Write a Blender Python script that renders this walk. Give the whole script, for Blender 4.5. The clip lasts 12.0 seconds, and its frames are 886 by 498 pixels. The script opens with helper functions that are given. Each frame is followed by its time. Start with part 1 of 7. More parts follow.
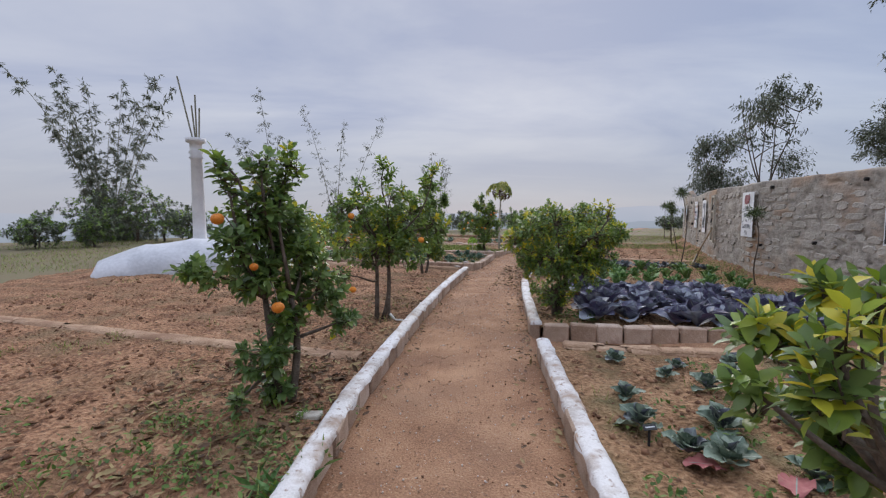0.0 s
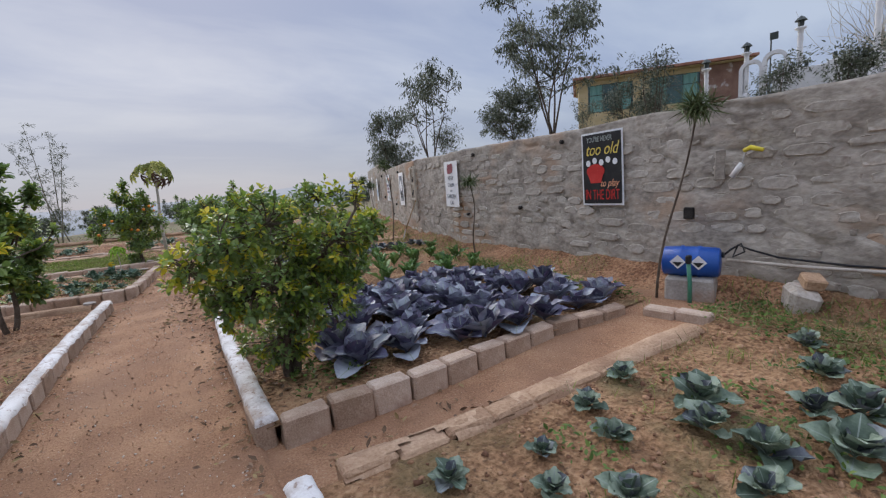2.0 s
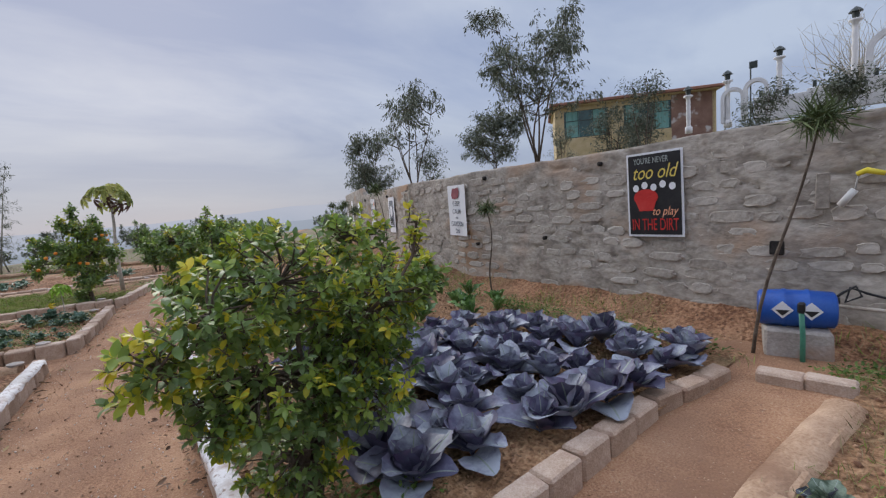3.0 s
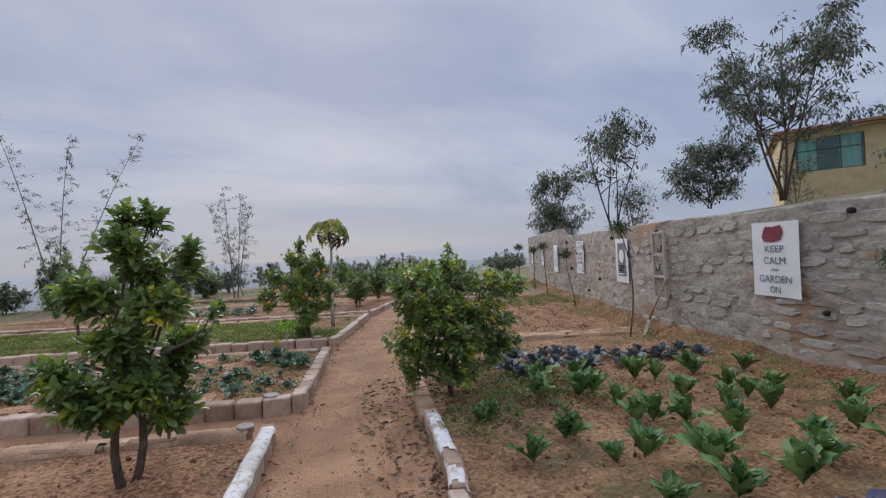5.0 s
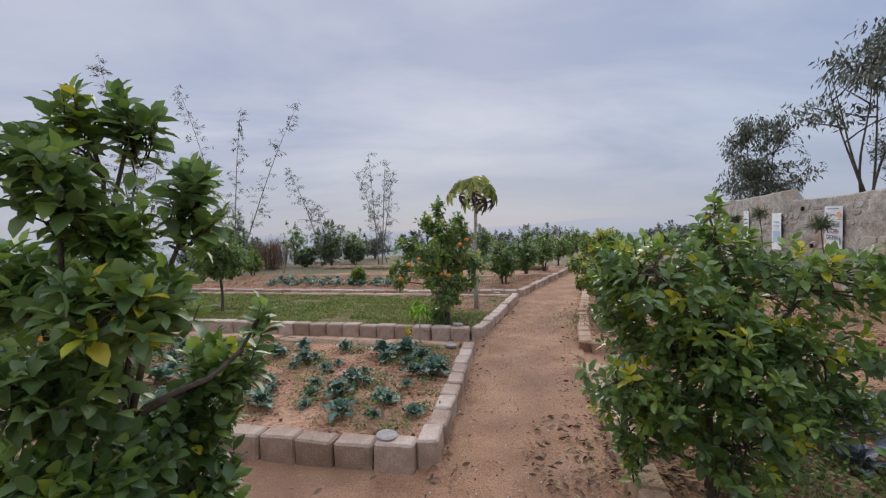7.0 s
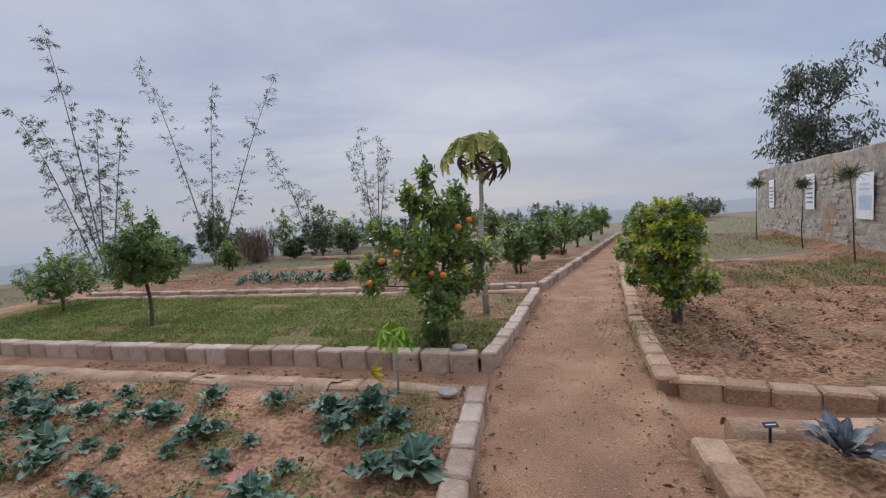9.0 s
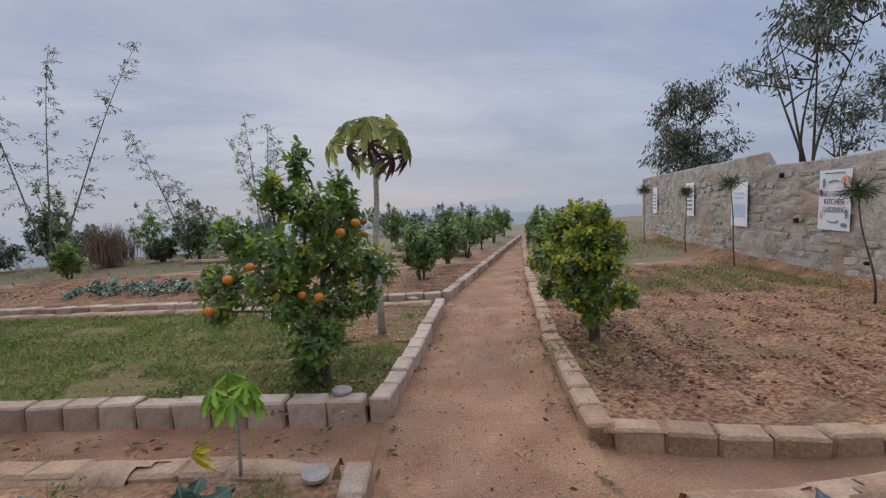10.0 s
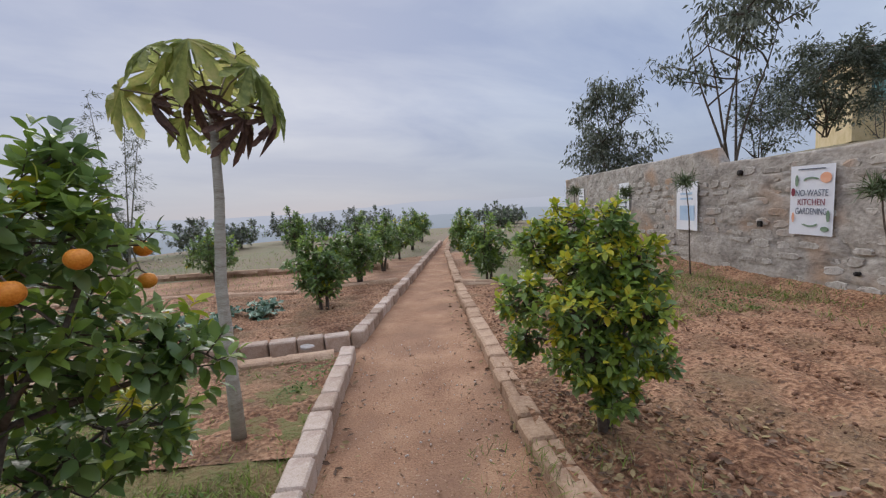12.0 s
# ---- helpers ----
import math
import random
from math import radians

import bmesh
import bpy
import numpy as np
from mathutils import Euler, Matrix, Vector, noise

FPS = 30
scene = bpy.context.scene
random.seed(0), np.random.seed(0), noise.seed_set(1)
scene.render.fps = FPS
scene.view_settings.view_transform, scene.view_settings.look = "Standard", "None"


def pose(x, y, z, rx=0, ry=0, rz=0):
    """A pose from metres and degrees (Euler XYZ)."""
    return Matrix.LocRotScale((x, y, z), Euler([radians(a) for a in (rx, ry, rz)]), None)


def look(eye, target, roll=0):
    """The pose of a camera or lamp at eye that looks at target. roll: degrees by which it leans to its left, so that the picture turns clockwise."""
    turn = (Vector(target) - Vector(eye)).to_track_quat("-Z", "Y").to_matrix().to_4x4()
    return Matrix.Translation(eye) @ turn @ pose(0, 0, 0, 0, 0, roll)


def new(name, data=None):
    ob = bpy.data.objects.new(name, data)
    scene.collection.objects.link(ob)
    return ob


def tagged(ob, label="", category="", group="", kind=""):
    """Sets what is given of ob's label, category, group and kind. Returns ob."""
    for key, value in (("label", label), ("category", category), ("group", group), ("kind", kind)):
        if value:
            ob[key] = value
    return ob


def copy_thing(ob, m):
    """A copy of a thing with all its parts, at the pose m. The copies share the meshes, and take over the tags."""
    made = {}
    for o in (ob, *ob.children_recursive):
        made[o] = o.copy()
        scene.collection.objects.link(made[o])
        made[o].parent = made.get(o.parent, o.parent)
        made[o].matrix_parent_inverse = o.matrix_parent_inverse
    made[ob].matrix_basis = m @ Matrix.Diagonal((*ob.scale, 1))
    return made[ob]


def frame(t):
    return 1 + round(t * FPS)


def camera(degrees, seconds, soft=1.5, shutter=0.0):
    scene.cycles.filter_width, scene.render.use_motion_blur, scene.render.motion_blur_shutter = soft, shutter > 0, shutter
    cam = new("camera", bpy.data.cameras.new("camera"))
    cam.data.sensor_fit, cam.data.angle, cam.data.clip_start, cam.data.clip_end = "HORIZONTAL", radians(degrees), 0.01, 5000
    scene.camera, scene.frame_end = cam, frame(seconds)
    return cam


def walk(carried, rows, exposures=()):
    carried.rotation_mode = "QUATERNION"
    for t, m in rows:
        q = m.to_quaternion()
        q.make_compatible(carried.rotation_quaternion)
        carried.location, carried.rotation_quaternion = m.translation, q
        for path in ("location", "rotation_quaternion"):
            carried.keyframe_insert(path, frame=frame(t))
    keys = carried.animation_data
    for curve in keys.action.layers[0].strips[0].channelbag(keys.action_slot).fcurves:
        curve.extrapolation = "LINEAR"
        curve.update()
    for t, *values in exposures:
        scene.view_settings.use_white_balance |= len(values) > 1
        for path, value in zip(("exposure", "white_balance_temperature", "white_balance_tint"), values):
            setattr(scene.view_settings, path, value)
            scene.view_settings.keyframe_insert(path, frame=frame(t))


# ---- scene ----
cam = camera(91.6, 12.0, soft=1.25)
METRES, EYE, TILT, LEAN, TURN = 14.0, 1.5, -4.7, 0.0, 0.0
ROWS = [
    (0.0, 0.0, 0.0, 0.0, -0.0, 0.0, 0.0),
    (0.5, -0.0033, 0.0424, 0.0056, 4.19, -1.07, 1.16),
    (1.0, 0.0055, 0.0871, 0.0104, -3.98, -2.14, 4.56),
    (1.5, 0.0163, 0.1323, 0.0149, -21.64, -3.42, 5.46),
    (2.0, 0.0314, 0.1723, 0.0193, -40.04, -5.41, 7.59),
    (2.5, 0.0433, 0.215, 0.0259, -44.14, -4.0, 7.31),
    (4.5, 0.0469, 0.3913, 0.0515, -33.24, 3.26, 6.77),
    (5.0, 0.0352, 0.4318, 0.0528, -23.46, 5.03, 4.52),
    (5.5, 0.0358, 0.4708, 0.0524, -16.18, 4.96, 5.85),
    (6.0, 0.0391, 0.5145, 0.054, -9.5, 4.39, 3.19),
    (6.5, 0.0469, 0.5548, 0.0602, -7.86, 2.95, 3.61),
    (7.0, 0.0559, 0.5954, 0.0629, -5.24, 2.15, 2.1),
    (9.0, 0.0829, 0.7564, 0.07, -4.3, 0.01, 4.13),
    (9.5, 0.0923, 0.7936, 0.0723, -6.34, -0.16, 3.01),
    (10.0, 0.1038, 0.8265, 0.076, -16.88, -0.9, 3.93),
    (10.5, 0.1192, 0.857, 0.0807, -20.48, -0.74, 4.88),
    (11.0, 0.1274, 0.8928, 0.0832, -24.68, -0.79, 4.6),
    (11.5, 0.1404, 0.9286, 0.0852, -26.96, -1.1, 4.66),
    (12.0, 0.1531, 0.9687, 0.0885, -28.32, -1.38, 5.14),
]
walk(cam, [(t, pose(0, 0, EYE, TILT, LEAN, TURN) @ pose(METRES * x, METRES * y, METRES * z, 90 + pitch, roll, yaw)) for t, x, y, z, yaw, pitch, roll in ROWS], [(0, 0.5), (2.5, 0.52), (5.0, 0.4), (6.0, 0.44), (7.0, 0.5), (9.0, 0.45), (9.5, 0.37), (10.0, 0.34), (10.5, 0.36), (11.5, 0.48), (12.0, 0.54)])

# ---- light ----
SUN_EL, SUN_AZ = radians(24), radians(10)
world = bpy.data.worlds.new("overcast_sky")
scene.world = world
world.use_nodes = True
wt = world.node_tree
wt.nodes.clear()


def wnode(kind, **values):
    n = wt.nodes.new(kind)
    for key, value in values.items():
        n.inputs[key].default_value = value
    return n


sky = wt.nodes.new("ShaderNodeTexSky")
sky.sky_type = "NISHITA"
sky.sun_disc = False
sky.sun_elevation, sky.sun_rotation = SUN_EL, SUN_AZ
sky.air_density, sky.dust_density = 1.2, 0.5
clear = wnode("ShaderNodeBackground", Strength=0.06)
wt.links.new(sky.outputs[0], clear.inputs[0])
coord = wt.nodes.new("ShaderNodeTexCoord")
split = wt.nodes.new("ShaderNodeSeparateXYZ")
wt.links.new(coord.outputs["Generated"], split.inputs[0])


def wmath(op, a, b=None):
    n = wt.nodes.new("ShaderNodeMath")
    n.operation = op
    for i, v in enumerate((a, b)):
        if v is None:
            continue
        if isinstance(v, (int, float)):
            n.inputs[i].default_value = v
        else:
            wt.links.new(v, n.inputs[i])
    return n.outputs[0]


# clouds lie on a flat layer above: direction divided by its height
height_up = wmath("ADD", wmath("MAXIMUM", split.outputs[2], 0.0), 0.16)
flat = wt.nodes.new("ShaderNodeCombineXYZ")
wt.links.new(wmath("DIVIDE", split.outputs[0], height_up), flat.inputs[0])
wt.links.new(wmath("DIVIDE", split.outputs[1], height_up), flat.inputs[1])
streak = wt.nodes.new("ShaderNodeMapping")
streak.inputs["Rotation"].default_value = (0, 0, radians(-25))
streak.inputs["Scale"].default_value = (0.55, 1.0, 1)
wt.links.new(flat.outputs[0], streak.inputs[0])
clouds = wnode("ShaderNodeTexNoise", Scale=1.1, Detail=6.0, Roughness=0.55, Distortion=0.4)
wt.links.new(streak.outputs[0], clouds.inputs["Vector"])
shade = wt.nodes.new("ShaderNodeValToRGB")
shade.color_ramp.elements[0].position, shade.color_ramp.elements[0].color = 0.36, (0.30, 0.335, 0.455, 1)
shade.color_ramp.elements[1].position, shade.color_ramp.elements[1].color = 0.66, (0.462, 0.482, 0.555, 1)
wt.links.new(clouds.outputs[0], shade.inputs[0])
# haze near the horizon
band = wt.nodes.new("ShaderNodeMapRange")
band.inputs[1].default_value, band.inputs[2].default_value = 0.0, 0.22
wt.links.new(split.outputs[2], band.inputs[0])
haze = wt.nodes.new("ShaderNodeMix")
haze.data_type = "RGBA"
haze.inputs[6].default_value = (0.335, 0.35, 0.41, 1)
wt.links.new(band.outputs[0], haze.inputs[0])
wt.links.new(shade.outputs[0], haze.inputs[7])
# an overcast sky is brighter overhead than near the horizon
rise = wt.nodes.new("ShaderNodeMapRange")
rise.inputs[1].default_value, rise.inputs[2].default_value = 0.5, 1.0
rise.inputs[3].default_value, rise.inputs[4].default_value = 0.95, 3.0
wt.links.new(split.outputs[2], rise.inputs[0])
# thicker, bluer cloud over the terrace side
aside = wt.nodes.new("ShaderNodeMapRange")
aside.interpolation_type = "SMOOTHSTEP"
aside.inputs[1].default_value, aside.inputs[2].default_value = 0.2, 1.0
aside.inputs[3].default_value, aside.inputs[4].default_value = 0.0, 1.0
wt.links.new(split.outputs[0], aside.inputs[0])
thick = wt.nodes.new("ShaderNodeMix")
thick.data_type, thick.blend_type = "RGBA", "MULTIPLY"
thick.inputs[7].default_value = (0.8, 0.885, 0.97, 1)
wt.links.new(aside.outputs[0], thick.inputs[0])
wt.links.new(haze.outputs[2], thick.inputs[6])
cover = wnode("ShaderNodeBackground", Strength=1.0)
wt.links.new(rise.outputs[0], cover.inputs[1])
wt.links.new(thick.outputs[2], cover.inputs[0])
both = wt.nodes.new("ShaderNodeMixShader")
both.inputs[0].default_value = 0.95
wt.links.new(clear.outputs[0], both.inputs[1])
wt.links.new(cover.outputs[0], both.inputs[2])
wout = wt.nodes.new("ShaderNodeOutputWorld")
wt.links.new(both.outputs[0], wout.inputs[0])

sun = new("sun", bpy.data.lights.new("sun", "SUN"))
sun.data.energy, sun.data.angle, sun.data.color = 1.5, radians(40), (1.0, 0.95, 0.88)
sun.matrix_world = look((0, 0, 30), (-math.sin(SUN_AZ) * math.cos(SUN_EL) * 10, -math.cos(SUN_AZ) * math.cos(SUN_EL) * 10, 30 - math.sin(SUN_EL) * 10))


# ---- materials ----
def material(name, stops, scale=4.0, rough=0.9, bump=0.3, fine=60.0, spread=0.25, island=0.0, metal=0.0, obj=0.0, coords="Object", blotch=None, spec=0.3, transl=0.0, stretch=None):
    """Noise between colour stops at two scales, with relief; island/obj: how much single pieces differ."""
    m = bpy.data.materials.new(name)
    m.use_nodes = True
    t = m.node_tree
    p = t.nodes["Principled BSDF"]
    tc = t.nodes.new("ShaderNodeTexCoord")
    vec = tc.outputs[coords]
    if stretch:
        mp = t.nodes.new("ShaderNodeMapping")
        mp.inputs["Scale"].default_value = stretch
        t.links.new(vec, mp.inputs[0])
        vec = mp.outputs[0]
    n1 = t.nodes.new("ShaderNodeTexNoise")
    n1.inputs["Scale"].default_value, n1.inputs["Detail"].default_value = scale, 4
    n2 = t.nodes.new("ShaderNodeTexNoise")
    n2.inputs["Scale"].default_value, n2.inputs["Detail"].default_value = fine, 3
    for n in (n1, n2):
        t.links.new(vec, n.inputs["Vector"])

    def mt(op, a, b):
        n = t.nodes.new("ShaderNodeMath")
        n.operation = op
        for i, v in enumerate((a, b)):
            if isinstance(v, (int, float)):
                n.inputs[i].default_value = v
            else:
                t.links.new(v, n.inputs[i])
        return n.outputs[0]

    value = mt("ADD", n1.outputs[0], mt("MULTIPLY", mt("SUBTRACT", n2.outputs[0], 0.5), spread * 2))
    if island:
        g = t.nodes.new("ShaderNodeNewGeometry")
        value = mt("ADD", value, mt("MULTIPLY", mt("SUBTRACT", g.outputs["Random Per Island"], 0.5), island))
    if obj:
        oi = t.nodes.new("ShaderNodeObjectInfo")
        value = mt("ADD", value, mt("MULTIPLY", mt("SUBTRACT", oi.outputs["Random"], 0.5), obj))
    ramp = t.nodes.new("ShaderNodeValToRGB")
    e = ramp.color_ramp.elements
    lo, hi = 0.25, 0.75
    for i, c in enumerate(stops):
        pos = lo + (hi - lo) * i / max(1, len(stops) - 1)
        if i < 2:
            e[i].position = pos
            el = e[i]
        else:
            el = e.new(pos)
        el.color = (*c, 1)
    t.links.new(value, ramp.inputs[0])
    colour = ramp.outputs[0]
    layers = [] if not blotch else blotch if isinstance(blotch, list) else [blotch]
    for bcol, bscale, lo2, hi2 in layers:
        n3 = t.nodes.new("ShaderNodeTexNoise")
        n3.inputs["Scale"].default_value, n3.inputs["Detail"].default_value = bscale, 5
        t.links.new(vec, n3.inputs["Vector"])
        mr = t.nodes.new("ShaderNodeMapRange")
        mr.inputs[1].default_value, mr.inputs[2].default_value = lo2, hi2
        t.links.new(n3.outputs[0], mr.inputs[0])
        mx = t.nodes.new("ShaderNodeMix")
        mx.data_type = "RGBA"
        t.links.new(mr.outputs[0], mx.inputs[0])
        t.links.new(colour, mx.inputs[6])
        mx.inputs[7].default_value = (*bcol, 1)
        colour = mx.outputs[2]
    t.links.new(colour, p.inputs["Base Color"])
    p.inputs["Roughness"].default_value, p.inputs["Metallic"].default_value = rough, metal
    p.inputs["Specular IOR Level"].default_value = spec
    if bump:
        b = t.nodes.new("ShaderNodeBump")
        b.inputs["Strength"].default_value, b.inputs["Distance"].default_value = min(1.0, bump), 0.02 if bump <= 1 else 0.05
        t.links.new(value, b.inputs["Height"])
        t.links.new(b.outputs[0], p.inputs["Normal"])
    if transl:
        tr = t.nodes.new("ShaderNodeBsdfTranslucent")
        t.links.new(colour, tr.inputs[0])
        ms = t.nodes.new("ShaderNodeMixShader")
        ms.inputs[0].default_value = transl
        t.links.new(p.outputs[0], ms.inputs[1])
        t.links.new(tr.outputs[0], ms.inputs[2])
        t.links.new(ms.outputs[0], t.nodes["Material Output"].inputs[0])
    return m


M = {
    "path": material("trodden_sandy_earth", [(0.225, 0.115, 0.064), (0.36, 0.2, 0.114), (0.47, 0.285, 0.168)], 2.0, 0.95, 0.9, 75, 0.45, blotch=[((0.25, 0.14, 0.085), 1.1, 0.46, 0.7), ((0.25, 0.14, 0.09), 30, 0.62, 0.74), ((0.46, 0.32, 0.21), 48, 0.64, 0.72)]),
    "soil": material("tilled_red_soil", [(0.145, 0.067, 0.035), (0.305, 0.157, 0.084), (0.445, 0.256, 0.146)], 2.6, 0.95, 1.2, 26, 0.7, blotch=[((0.22, 0.14, 0.075), 1.4, 0.48, 0.7), ((0.13, 0.07, 0.042), 22, 0.58, 0.68), ((0.44, 0.3, 0.18), 30, 0.63, 0.72)]),
    "red_soil": material("reddish_bed_soil", [(0.2, 0.1, 0.056), (0.39, 0.208, 0.118), (0.52, 0.31, 0.188)], 2.6, 0.95, 1.2, 26, 0.6, blotch=[((0.25, 0.15, 0.085), 1.4, 0.5, 0.7), ((0.2, 0.11, 0.068), 22, 0.6, 0.7)]),
    "grassy": material("weedy_bed_earth", [(0.19, 0.115, 0.055), (0.2, 0.15, 0.062), (0.15, 0.155, 0.05)], 1.6, 0.95, 1.1, 30, 0.5),
    "sandy": material("sandy_bed_earth", [(0.17, 0.09, 0.045), (0.31, 0.176, 0.092), (0.425, 0.264, 0.147)], 2.4, 0.95, 1.2, 28, 0.65, blotch=[((0.14, 0.115, 0.052), 1.8, 0.52, 0.7), ((0.12, 0.07, 0.04), 24, 0.6, 0.7)]),
    "land": material("dry_grassland", [(0.16, 0.115, 0.07), (0.18, 0.15, 0.085), (0.115, 0.135, 0.06)], 0.25, 0.95, 0.5, 9, 0.4, blotch=((0.22, 0.15, 0.11), 0.12, 0.52, 0.66)),
    "block": material("cast_concrete_block", [(0.27, 0.185, 0.128), (0.44, 0.33, 0.25), (0.58, 0.47, 0.385)], 3.5, 0.95, 0.6, 90, 0.25, obj=0.35, blotch=((0.27, 0.16, 0.11), 5, 0.5, 0.72)),
    "earth_block": material("earth_covered_block", [(0.26, 0.16, 0.096), (0.4, 0.262, 0.166), (0.51, 0.36, 0.242)], 4, 0.95, 0.8, 50, 0.35, obj=0.3, blotch=((0.27, 0.16, 0.1), 3, 0.48, 0.68)),
    "paint": material("white_kerb_paint", [(0.46, 0.43, 0.40), (0.68, 0.66, 0.64), (0.76, 0.75, 0.74)], 3, 0.8, 0.5, 70, 0.25, blotch=[((0.36, 0.27, 0.21), 7, 0.5, 0.72), ((0.3, 0.22, 0.17), 26, 0.58, 0.7)]),
    "wall": material("mortared_rubble", [(0.23, 0.203, 0.172), (0.38, 0.343, 0.294), (0.52, 0.475, 0.415)], 3.2, 0.95, 0.8, 14, 0.35, blotch=[((0.38, 0.25, 0.16), 0.8, 0.54, 0.7), ((0.27, 0.225, 0.185), 7, 0.6, 0.74)], stretch=(1, 1, 1.5)),
    "stone": material("rubble_stone", [(0.24, 0.212, 0.18), (0.36, 0.325, 0.278), (0.49, 0.45, 0.395)], 2.2, 0.92, 0.6, 24, 0.35, obj=0.28, island=0.2, blotch=[((0.4, 0.26, 0.165), 1.1, 0.54, 0.7), ((0.24, 0.2, 0.17), 9, 0.62, 0.75)]),
    "bark": material("citrus_bark", [(0.06, 0.046, 0.034), (0.115, 0.09, 0.07), (0.18, 0.148, 0.118)], 9, 0.9, 0.6, 60, 0.3),
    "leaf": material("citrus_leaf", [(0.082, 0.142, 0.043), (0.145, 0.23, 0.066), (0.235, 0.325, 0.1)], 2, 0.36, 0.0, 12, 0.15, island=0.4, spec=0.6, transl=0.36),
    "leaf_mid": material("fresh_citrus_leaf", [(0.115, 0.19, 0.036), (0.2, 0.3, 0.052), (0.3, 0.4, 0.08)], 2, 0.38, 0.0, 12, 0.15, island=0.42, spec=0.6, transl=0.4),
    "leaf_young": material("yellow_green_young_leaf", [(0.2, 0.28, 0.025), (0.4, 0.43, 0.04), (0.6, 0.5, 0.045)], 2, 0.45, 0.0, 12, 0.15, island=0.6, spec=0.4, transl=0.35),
    "leaf_grey": material("grey_green_leaf", [(0.085, 0.1, 0.072), (0.135, 0.155, 0.108), (0.2, 0.215, 0.16)], 0.6, 0.6, 0.0, 4, 0.2, island=0.5, transl=0.15),
    "leaf_bamboo": material("bamboo_leaf", [(0.12, 0.14, 0.105), (0.17, 0.19, 0.14), (0.24, 0.25, 0.19)], 0.6, 0.6, 0.0, 4, 0.2, island=0.5, transl=0.2),
    "culm": material("bamboo_culm", [(0.13, 0.12, 0.09), (0.19, 0.18, 0.13), (0.26, 0.24, 0.18)], 2, 0.6, 0.2, 20, 0.2),
    "orange": material("orange_peel", [(0.52, 0.15, 0.015), (0.66, 0.22, 0.025), (0.74, 0.29, 0.04)], 6, 0.45, 0.15, 180, 0.1, obj=0.4),
}


# ---- builders ----
UP = np.array((0.0, 0.0, 1.0))


def mesh_of(name, verts, faces, mat, smooth=False):
    me = bpy.data.meshes.new(name)
    me.from_pydata([tuple(map(float, v)) for v in verts], [], [tuple(f) for f in faces])
    if mat is not None:
        me.materials.append(mat)
    if smooth:
        me.polygons.foreach_set("use_smooth", [True] * len(me.polygons))
    me.update()
    return me


def thing(name, label, category, group="", kind="", at=(0, 0, 0), turn=0.0):
    ob = new(name)
    ob.matrix_basis = pose(*at, 0, 0, turn)
    return tagged(ob, label, category, group, kind)


def part(name, me, parent, label="", m=None):
    """A mesh (or a bmesh with its material) as one object under a thing or a part."""
    ob = new(name, me)
    ob.parent = parent
    if m is not None:
        ob.matrix_basis = m
    return tagged(ob, label)


def bm_mesh(name, bm, mat, smooth=False):
    me = bpy.data.meshes.new(name)
    bmesh.ops.recalc_face_normals(bm, faces=bm.faces)
    bm.to_mesh(me)
    bm.free()
    me.materials.append(mat)
    if smooth:
        me.polygons.foreach_set("use_smooth", [True] * len(me.polygons))
    return me


def box_mesh(name, size, mat, bevel=0.01, jitter=0.0, seed=0, base=True):
    """A bevelled box, its origin at the middle of its foot."""
    r = random.Random(seed)
    bm = bmesh.new()
    bmesh.ops.create_cube(bm, size=1)
    for v in bm.verts:
        v.co = Vector((v.co.x * size[0], v.co.y * size[1], (v.co.z + (0.5 if base else 0)) * size[2]))
        v.co += Vector((r.uniform(-1, 1), r.uniform(-1, 1), r.uniform(-1, 1) if v.co.z > size[2] * 0.3 else 0)) * jitter
    if bevel:
        bmesh.ops.bevel(bm, geom=list(bm.edges), offset=bevel, segments=1, affect="EDGES", profile=0.6)
    return bm_mesh(name, bm, mat)


def tube(points, radii, sides=6, cap=True):
    """Verts and faces of a round tube along a line."""
    pts = np.asarray(points, float)
    radii = np.broadcast_to(np.asarray(radii, float), (len(pts),))
    verts, faces = [], []
    side = None
    for i, p in enumerate(pts):
        d = pts[min(i + 1, len(pts) - 1)] - pts[max(i - 1, 0)]
        d = d / (np.linalg.norm(d) + 1e-9)
        if side is None:
            side = np.cross(d, (0.31, 0.95, 0.05) if abs(d[2]) > 0.6 else UP)
        side = side - d * np.dot(side, d)
        side = side / (np.linalg.norm(side) + 1e-9)
        other = np.cross(d, side)
        for k in range(sides):
            a = 2 * math.pi * k / sides
            verts.append(p + radii[i] * (math.cos(a) * side + math.sin(a) * other))
    for i in range(len(pts) - 1):
        for k in range(sides):
            a, b = i * sides + k, i * sides + (k + 1) % sides
            faces.append((a, b, b + sides, a + sides))
    if cap:
        faces.append(tuple(range(sides))[::-1])
        faces.append(tuple((len(pts) - 1) * sides + k for k in range(sides)))
    return verts, faces


def joined(pieces):
    verts, faces = [], []
    for v, f in pieces:
        n = len(verts)
        verts.extend(v)
        faces.extend(tuple(i + n for i in q) for q in f)
    return verts, faces


LEAF_V = np.array([(0, 0, 0), (-0.22, 0.3, 0.05), (0.22, 0.3, 0.05), (0, 0.3, -0.02), (-0.2, 0.65, 0.04), (0.2, 0.65, 0.04), (0, 0.66, -0.03), (0, 1, -0.12)])
LEAF_F = [(0, 3, 1), (0, 2, 3), (1, 3, 6, 4), (3, 2, 5, 6), (4, 6, 7), (6, 5, 7)]
THIN_V = np.array([(0, 0, 0), (-0.5, 0.4, 0.02), (0.5, 0.4, 0.02), (0, 1, -0.1)])
THIN_F = [(0, 2, 3, 1)]


